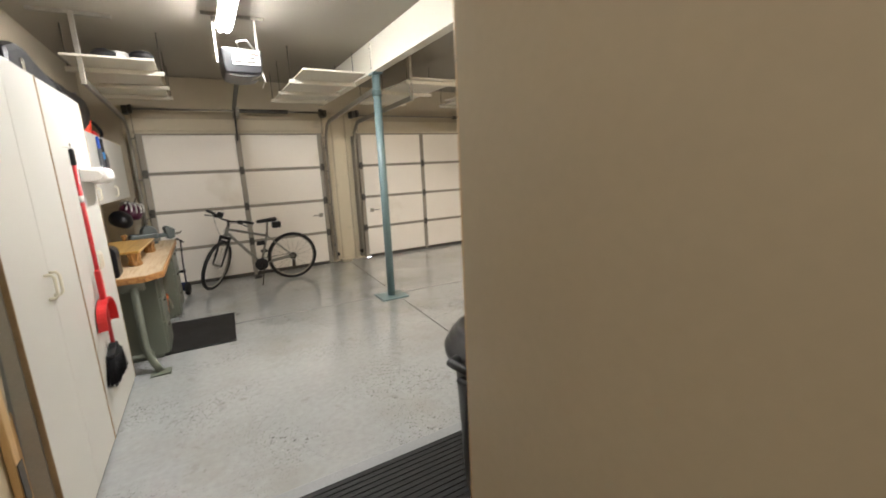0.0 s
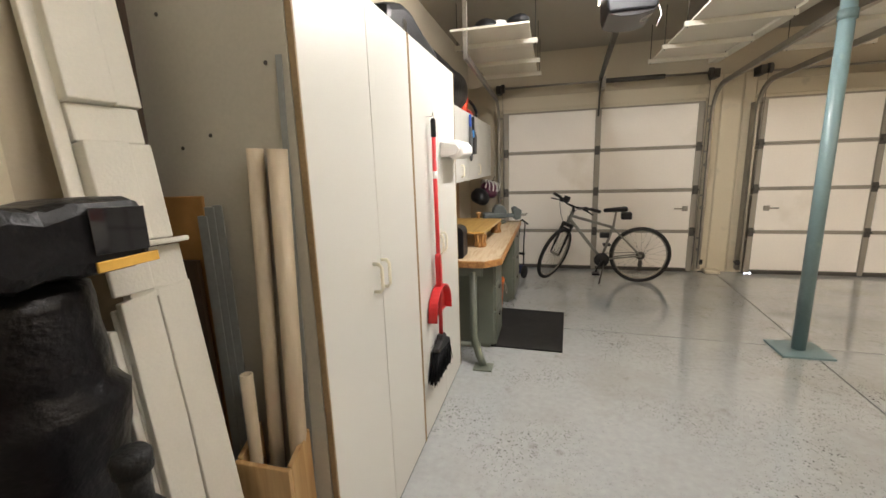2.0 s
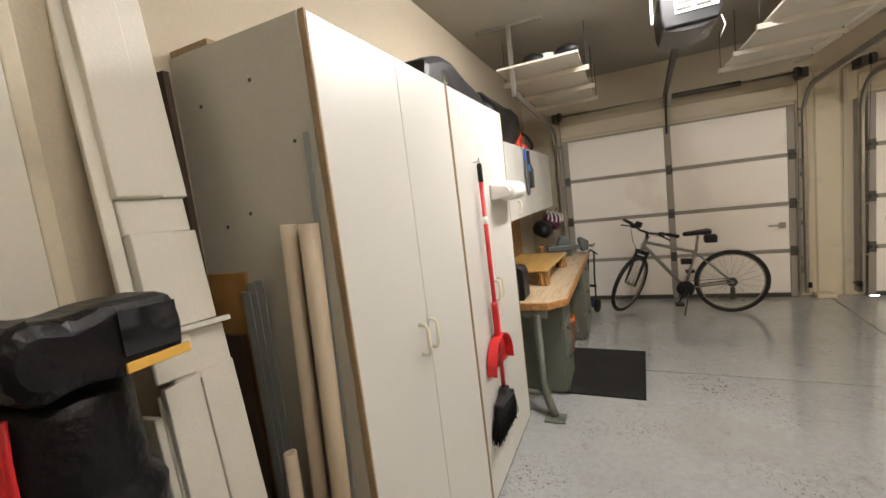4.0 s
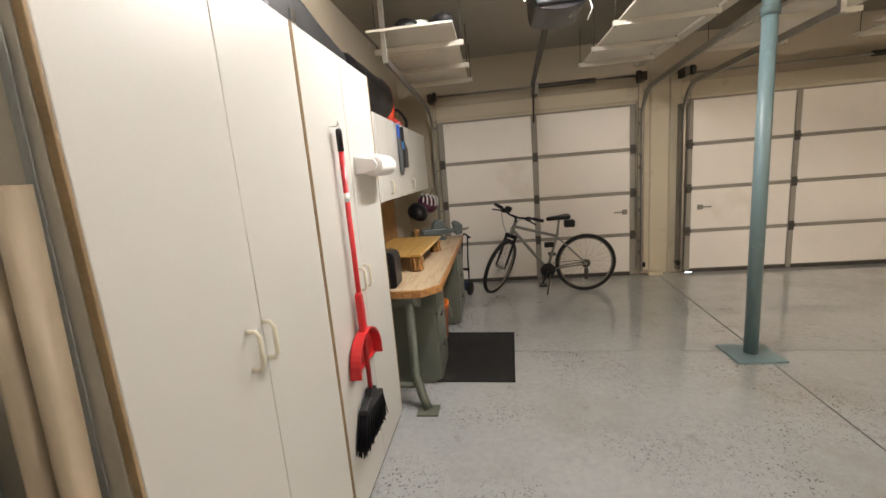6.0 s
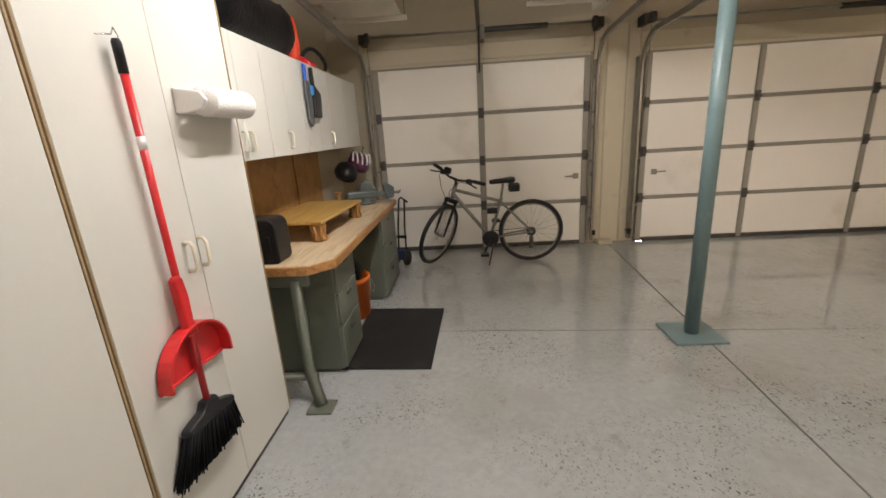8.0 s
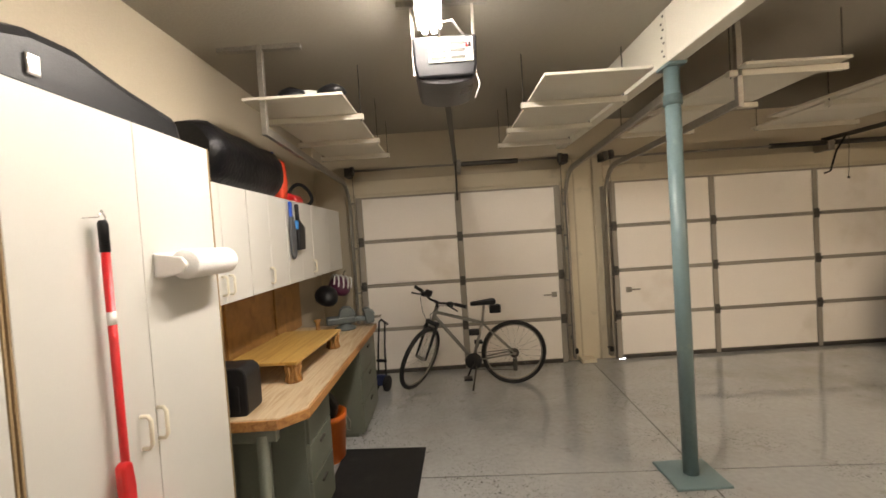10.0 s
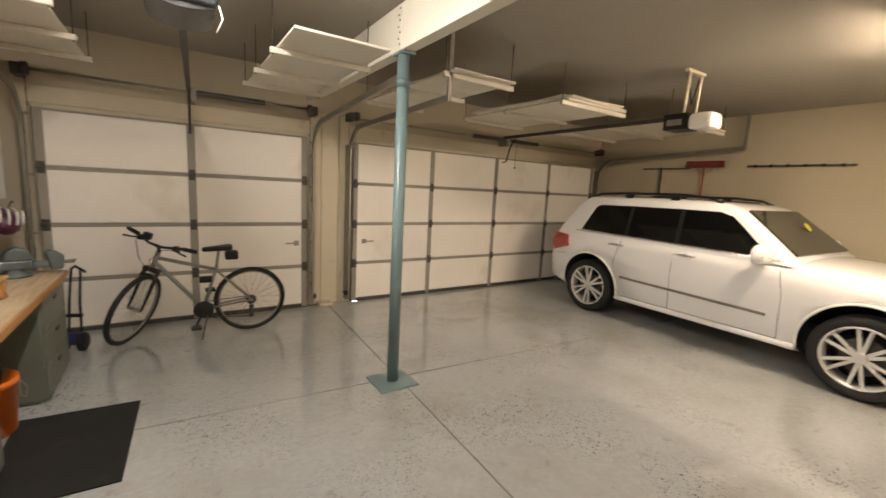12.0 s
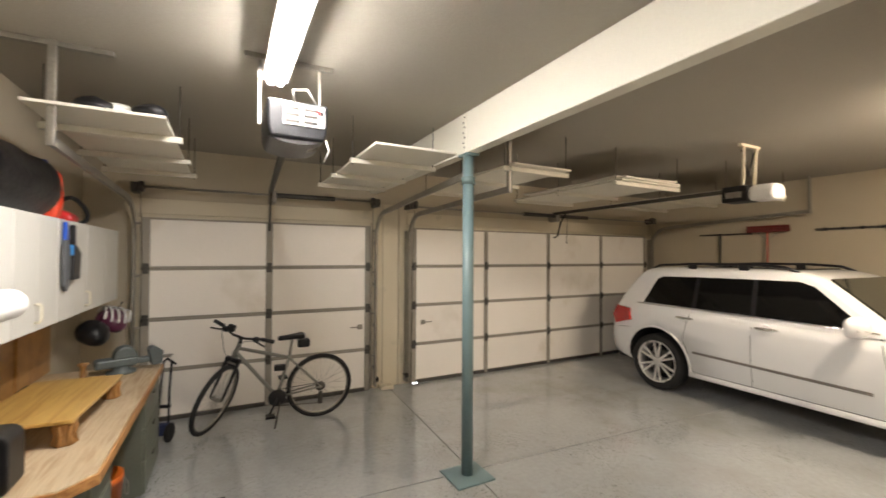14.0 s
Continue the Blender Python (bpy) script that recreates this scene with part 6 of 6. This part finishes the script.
box(bm, XR - 0.01, 2.505, 1.16, XR, 2.58, 1.28, 0.003)
switch = solid("light_switch", bm, CREAM, "cream light switch plate on the wall", "switch")
bm = bmesh.new()
box(bm, XR - 0.018, 2.535, 1.205, XR - 0.01, 2.55, 1.235, 0.002)
part("toggle", bm, CREAM, switch)
bm = bmesh.new()
box(bm, XR - 0.05, 1.40, 0.765, XR - 0.018, 1.82, 0.79, 0.004)
solid("grab_bar", bm, GALV, "pale metal bar across the service door", "bar")
rack = thing("wall_rail", at(XR, 3.07, 2.145), "black tool rail screwed to the wall", "rail")
bm = bmesh.new()
box(bm, -0.025, 0, -0.014, 0, 1.18, 0.014, 0.003)
part("rail_bar", bm, DARKSTEEL, rack)
for k in range(6):
    bm = bmesh.new()
    box(bm, -0.04, 0.1 + 0.19 * k, -0.02, -0.02, 0.14 + 0.19 * k, 0.02, 0.004)
    part("rail_clip", bm, BLACK, rack)
rack2 = thing("wall_rail", at(XR, 4.75, 2.12), "black tool rail screwed to the wall", "rail")
bm = bmesh.new()
box(bm, -0.03, 0.3, -0.012, 0, 1.10, 0.012, 0.003)
part("rail_bar", bm, DARKSTEEL, rack2)
bm = bmesh.new()
tube(bm, [(-0.05, 0.75, 0.02), (-0.05, 0.75, -1.25)], 0.014, 8)
part("tool_shaft", bm, BLACK, rack2, "black tool shaft")
push = thing("push_broom", at(XR - 0.09, 4.80, 0.63), "push broom with a dark red head hung upside down", "broom")
bm = bmesh.new()
tube(bm, [(0, 0, 0.0), (0, 0, 1.50)], 0.013, 8)
part("broom_handle", bm, material("red_painted_wood", (0.42, 0.07, 0.04), 0.5), push)
bm = bmesh.new()
box(bm, -0.03, -0.28, 1.50, 0.03, 0.28, 1.56, 0.008)
box(bm, -0.026, -0.275, 1.56, 0.026, 0.275, 1.60, 0.004)
part("broom_head", bm, material("dark_red_bristle", (0.16, 0.025, 0.02), 0.8, spread=0.3, big=20, fine=150, bump=0.2), push)
bm = bmesh.new()
tube(bm, [(0, -0.14, 1.50), (0, -0.05, 1.42), (0, 0, 1.38), (0, 0.05, 1.42), (0, 0.14, 1.50)], 0.006, 6)
part("brace", bm, GALV, push)

# ---- carton on a dolly ----
dolly = thing("dolly", at(4.73, 1.035, STEP, 0, 0, 98), "carpeted four-wheel furniture dolly with black ends", "dolly")
for y in (-0.20, 0.20):
    bm = bmesh.new()
    box(bm, -0.33, y - 0.05, 0.185, 0.33, y + 0.05, 0.222, 0.006)
    part("dolly_side", bm, PINE, dolly)
for x in (-0.38, 0.38):
    bm = bmesh.new()
    box(bm, x - 0.05, -0.29, 0.10, x + 0.05, 0.29, 0.2255, 0.012)
    part("dolly_end", bm, RUBBER, dolly, "black carpeted end")
for x in (-0.34, 0.34):
    for y in (-0.22, 0.22):
        bm = bmesh.new()
        lathe(bm, [(0.0, -0.014), (0.04, -0.014), (0.045, -0.008), (0.045, 0.008), (0.04, 0.014), (0.0, 0.014)], 20, pose(x, y + 0.02, 0.045, 90, 0, 0))
        caster = part("caster", bm, RUBBER, dolly)
        bm = bmesh.new()
        box(bm, x - 0.025, y - 0.005, 0.045, x + 0.025, y + 0.0, 0.10, 0.003)
        box(bm, x - 0.03, y - 0.03, 0.092, x + 0.03, y + 0.05, 0.10, 0.002)
        part("fork", bm, GALV, caster)

CARD = material("brown_cardboard", (0.42, 0.27, 0.13), 0.75, spread=0.08, big=4, fine=120, bump=0.05)
PRINTRED = material("red_print", (0.60, 0.025, 0.03), 0.4, spread=0.05, big=4, fine=90, bump=0.01)
PRINTBLUE = material("blue_print", (0.03, 0.06, 0.32), 0.4, spread=0.05)
PRINTGREY = material("grey_print", (0.25, 0.26, 0.28), 0.4, spread=0.5, big=18, fine=60)
carton = thing("carton", at(4.73, 1.035, STEP + 0.226, 0, 0, 98), "red printed cardboard carton with open flaps on a dolly", "carton")
bm = bmesh.new()
w, d, h = 0.84, 0.52, 0.53
box(bm, -w / 2, -d / 2, 0, w / 2, d / 2, 0.006)
for x0, y0, x1, y1 in ((-w / 2, -d / 2, w / 2, -d / 2 + 0.006), (-w / 2, d / 2 - 0.006, w / 2, d / 2), (-w / 2, -d / 2, -w / 2 + 0.006, d / 2), (w / 2 - 0.006, -d / 2, w / 2, d / 2)):
    box(bm, x0, y0, 0, x1, y1, h)
part("carton_body", bm, CARD, carton)
for y0, y1, rx in ((-d / 2, -0.01, 4), (d / 2, 0.02, -7)):
    bm = bmesh.new()
    box(bm, -w / 2 + 0.004, 0, 0, w / 2 - 0.004, y1 - y0, 0.006, 0.001, pose(0, y0, h + 0.002, rx, 0, 0))
    part("flap", bm, CARD, carton)
bm = bmesh.new()
box(bm, 0, -d / 2 + 0.01, 0, 0.22, d / 2 - 0.01, 0.006, 0.001, pose(w / 2, 0, h + 0.004, 0, -172, 0) @ pose(0, 0, 0))
part("flap", bm, CARD, carton)


def print_on_face(name, x0, z0, x1, z1, mat, label, lift=0.0015):
    """A printed area on the carton's long face that looks along local +y."""
    bm = bmesh.new()
    box(bm, x0, d / 2 + lift - 0.001, z0, x1, d / 2 + lift, z1)
    return part(name, bm, mat, carton, label)


E = w / 2 - 0.003      # the printed face's outer edge
print_on_face("red_print", -w / 2 + 0.004, 0.012, E, h - 0.03, PRINTRED, "red printed face", 0.001)
print_on_face("blue_print", E - 0.045, 0.27, E, h - 0.03, PRINTBLUE, "blue printed band", 0.003)
for k in range(3):
    for q in (0.012, 0.03):
        print_on_face("white_star", E - q - 0.008, 0.31 + 0.06 * k, E - q, 0.318 + 0.06 * k, WHITE, "small white mark on the blue band", 0.0045)
for k in range(5):
    bm = bmesh.new()
    slab(bm, [(E - 0.045, 0.02 + 0.052 * k), (E, 0.045 + 0.052 * k), (E, 0.071 + 0.052 * k), (E - 0.045, 0.046 + 0.052 * k)], 0.001, "y", d / 2 + 0.002)
    part("white_stripe", bm, WHITE, carton, "slanting white stripe")
# the maker's name: a white outlined box with plain bars
for x0, z0, x1, z1 in ((0.10, h - 0.052, E - 0.055, h - 0.046), (0.10, h - 0.118, E - 0.055, h - 0.112), (0.10, h - 0.118, 0.107, h - 0.046), (E - 0.062, h - 0.118, E - 0.055, h - 0.046)):
    print_on_face("title_frame", x0, z0, x1, z1, WHITE, "white outline of a printed title", 0.003)
for k in range(8):
    x = 0.117 + 0.0285 * k
    print_on_face("title_bar", x, h - 0.102, x + 0.02, h - 0.062, WHITE, "white bar of a printed title", 0.003)
for x0, x1, z in ((0.15, 0.25, 0.155), (0.18, 0.25, 0.172), (0.16, 0.355, 0.205), (0.18, 0.355, 0.222), (0.26, 0.355, 0.30)):
    print_on_face("text_bar", x0, h - z, x1, h - z + 0.008, WHITE, "white line of small print", 0.003)
for k in range(3):
    print_on_face("black_icon", 0.25 + 0.036 * k, h - 0.275, 0.28 + 0.036 * k, h - 0.245, BLACK, "small black printed icon", 0.003)
    print_on_face("icon_mark", 0.258 + 0.036 * k, h - 0.266, 0.272 + 0.036 * k, h - 0.254, WHITE, "white mark in a black icon", 0.0045)
print_on_face("word_panel", 0.272, h - 0.162, 0.36, h - 0.128, BLACK, "black panel behind a printed word", 0.003)
bm = bmesh.new()
slab(bm, [(0.13, h - 0.16), (0.165, h - 0.135), (0.20, h - 0.155), (0.19, h - 0.175), (0.145, h - 0.178)], 0.001, "y", d / 2 + 0.003)
part("white_badge", bm, WHITE, carton, "white printed badge")
print_on_face("picture", 0.185, 0.055, 0.365, 0.165, PRINTGREY, "small printed photo of a house", 0.003)
print_on_face("picture_window", 0.30, 0.095, 0.345, 0.15, WHITE, "pale window in the printed photo", 0.0045)
print_on_face("picture_ground", 0.19, 0.058, 0.36, 0.08, CARD, "pale ground in the printed photo", 0.0045)
# printed picture of a machine: deck, wheels, engine and a bent handle
MACHINE = material("dark_red_print", (0.25, 0.03, 0.03), 0.5, spread=0.5, big=25)
bm = bmesh.new()
slab(bm, [(0.02, 0.055), (0.17, 0.075), (0.165, 0.12), (0.10, 0.15), (0.03, 0.13)], 0.001, "y", d / 2 + 0.003)
part("machine_deck", bm, BLACK, carton, "printed picture of a dark machine")
for x, z, q in ((0.03, 0.075, 0.032), (0.155, 0.085, 0.026)):
    bm = bmesh.new()
    lathe(bm, [(0.0, 0.0012), (q, 0.001), (q, 0.0)], 20, pose(x, d / 2 + 0.0045, z, -90, 0, 0))
    part("machine_wheel", bm, PRINTGREY, carton, "printed wheel")
bm = bmesh.new()
slab(bm, [(0.06, 0.13), (0.12, 0.14), (0.115, 0.185), (0.065, 0.18)], 0.001, "y", d / 2 + 0.004)
part("machine_engine", bm, MACHINE, carton, "printed red engine")
bm = bmesh.new()
tube(bm, [(0.02, d / 2 + 0.003, 0.12), (0.005, d / 2 + 0.003, 0.25), (0.02, d / 2 + 0.003, 0.275), (0.075, d / 2 + 0.003, 0.272), (0.09, d / 2 + 0.003, 0.15)], 0.004, 6)
part("machine_handle", bm, MACHINE, carton, "printed bent handle")
print_on_face("black_bar", -0.06, h - 0.17, 0.035, h - 0.065, BLACK, "black printed panel", 0.003)
for k in range(4):
    print_on_face("panel_line", -0.05, h - 0.155 + 0.023 * k, 0.02, h - 0.148 + 0.023 * k, WHITE, "white line of small print", 0.0045)
print_on_face("foot_line", 0.02, 0.025, 0.33, 0.032, WHITE, "white line along the printed foot", 0.003)
word = bpy.data.curves.new("gas", "FONT")
word.body, word.size, word.extrude, word.align_x = "GAS", 0.036, 0.0005, "LEFT"
lettering = new("lettering", word)
lettering.data.materials.append(WHITE)
lettering.parent = carton
lettering.matrix_local = pose(0.356, d / 2 + 0.004, h - 0.158, 90, 0, 180)
lettering["label"] = "white printed word"

# ---- water softener ----
softener = thing("water_softener", at(6.62, 1.02, STEP), "black water softener tank with a control head", "water tank")
bm = bmesh.new()
lathe(bm, [(0.0, 0.0), (0.15, 0.0), (0.155, 0.03), (0.155, 1.17), (0.14, 1.23), (0.09, 1.27), (0.055, 1.28), (0.0, 1.28)], 36)
part("tank", bm, material("glossy_black_tank", (0.006, 0.006, 0.006), 0.2, spread=0.2, bump=0.0, specular=0.3), softener)
bm = bmesh.new()
lathe(bm, [(0.06, 1.27), (0.06, 1.31), (0.075, 1.33), (0.05, 1.38), (0.05, 1.40)], 20)
box(bm, -0.10, -0.06, 1.39, 0.06, 0.09, 1.50, 0.012)
part("control_head", bm, BLACK, softener, "black control valve head")
bm = bmesh.new()
tube(bm, [(0.0, -0.05, 1.34), (0.0, -0.14, 1.34)], 0.022, 10)
for k in range(3):
    tube(bm, [(0.0, -0.09 - 0.06 * k, 1.34), (0.0, -0.11 - 0.06 * k, 1.34)], 0.032, 10)
tube(bm, [(0.0, -0.10, 1.34), (0.0, -0.23, 1.34)], 0.016, 10)
part("pipe", bm, DARKSTEEL, softener, "dark pipe with couplings")
bm = bmesh.new()
tube(bm, [(0.10, 0.02, 1.20), (0.175, 0.05, 0.9), (0.17, 0.06, 0.5), (0.165, 0.03, 0.01)], 0.009, 6)
part("drain_hose", bm, BLACK, softener)

# ---- upright cart beside the tank ----
trolley = thing("hand_truck", at(6.12, 0.92, STEP), "grey tubular hand truck with black grips beside the tank", "hand truck")
bm = bmesh.new()
tube(bm, [(0, 0, 0.05), (0, 0, 0.90), (0, -0.02, 0.97), (0, -0.08, 1.02), (0, -0.20, 1.05)], 0.028, 12)
part("upright", bm, GALV, trolley, "grey steel upright bent over at the top")
bm = bmesh.new()
tube(bm, [(-0.03, 0.08, 0.86), (-0.03, -0.02, 0.90), (-0.03, -0.12, 0.93)], 0.020, 10)
part("grip", bm, BLACK, trolley, "black grip")
bm = bmesh.new()
box(bm, -0.10, -0.16, 0.015, 0.03, 0.06, 0.05, 0.008)
part("toe_plate", bm, DARKSTEEL, trolley)
for y in (-0.14, 0.05):
    bm = bmesh.new()
    lathe(bm, [(0.0, -0.018), (0.07, -0.018), (0.08, -0.01), (0.08, 0.01), (0.07, 0.018), (0.0, 0.018)], 24, pose(0.05, y, 0.081, 90, 0, 0))
    part("wheel", bm, RUBBER, trolley)

# ---- small things at the doors ----
for x in (D1[1] + 0.07, D2[0] - 0.09):
    bm = bmesh.new()
    box(bm, x - 0.02, YD - 0.10, 0.12, x + 0.02, YD - 0.05, 0.18, 0.006)
    box(bm, x - 0.004, YD - 0.06, 0.13, x + 0.004, YD + 0.058, 0.15, 0.002)
    solid("door_sensor", bm, BLACK, "small black safety sensor on the door track", "sensor", "door sensors", "structure")
bm = bmesh.new()
box(bm, 2.39, YD + 0.052, 0.003, 2.50, YD + 0.055, 0.022, 0.001)
box(bm, 2.40, YD - 0.006, 0.0005, 2.475, YD - 0.003, 0.010, 0.0005)
solid("daylight_gap", bm, glow("daylight", (0.75, 0.85, 1.0), 12.0), "bright daylight showing under the garage door", "daylight", "", "structure")
bm = bmesh.new()
box(bm, 1.93, YD - 0.10, 0.0, 2.10, YD + 0.05, 0.045, 0.008)
solid("concrete_sill", bm, TRIM, "cream painted kick block at the pier foot", "block", "", "structure")
bm = bmesh.new()
tube(bm, [(1.90, YD + 0.03, 0.3), (1.90, YD + 0.03, 2.3)], 0.008, 6)
solid("conduit", bm, TRIM, "thin cream wiring conduit on the pier", "conduit", "", "structure")
bm = bmesh.new()
box(bm, -0.96, 4.43, TOP - 0.03, -0.43, 4.47, TOP - 0.001, 0.003)
solid("track_support", bm, GALV, "galvanised support angle screwed to the ceiling", "angle bar", "", "structure")
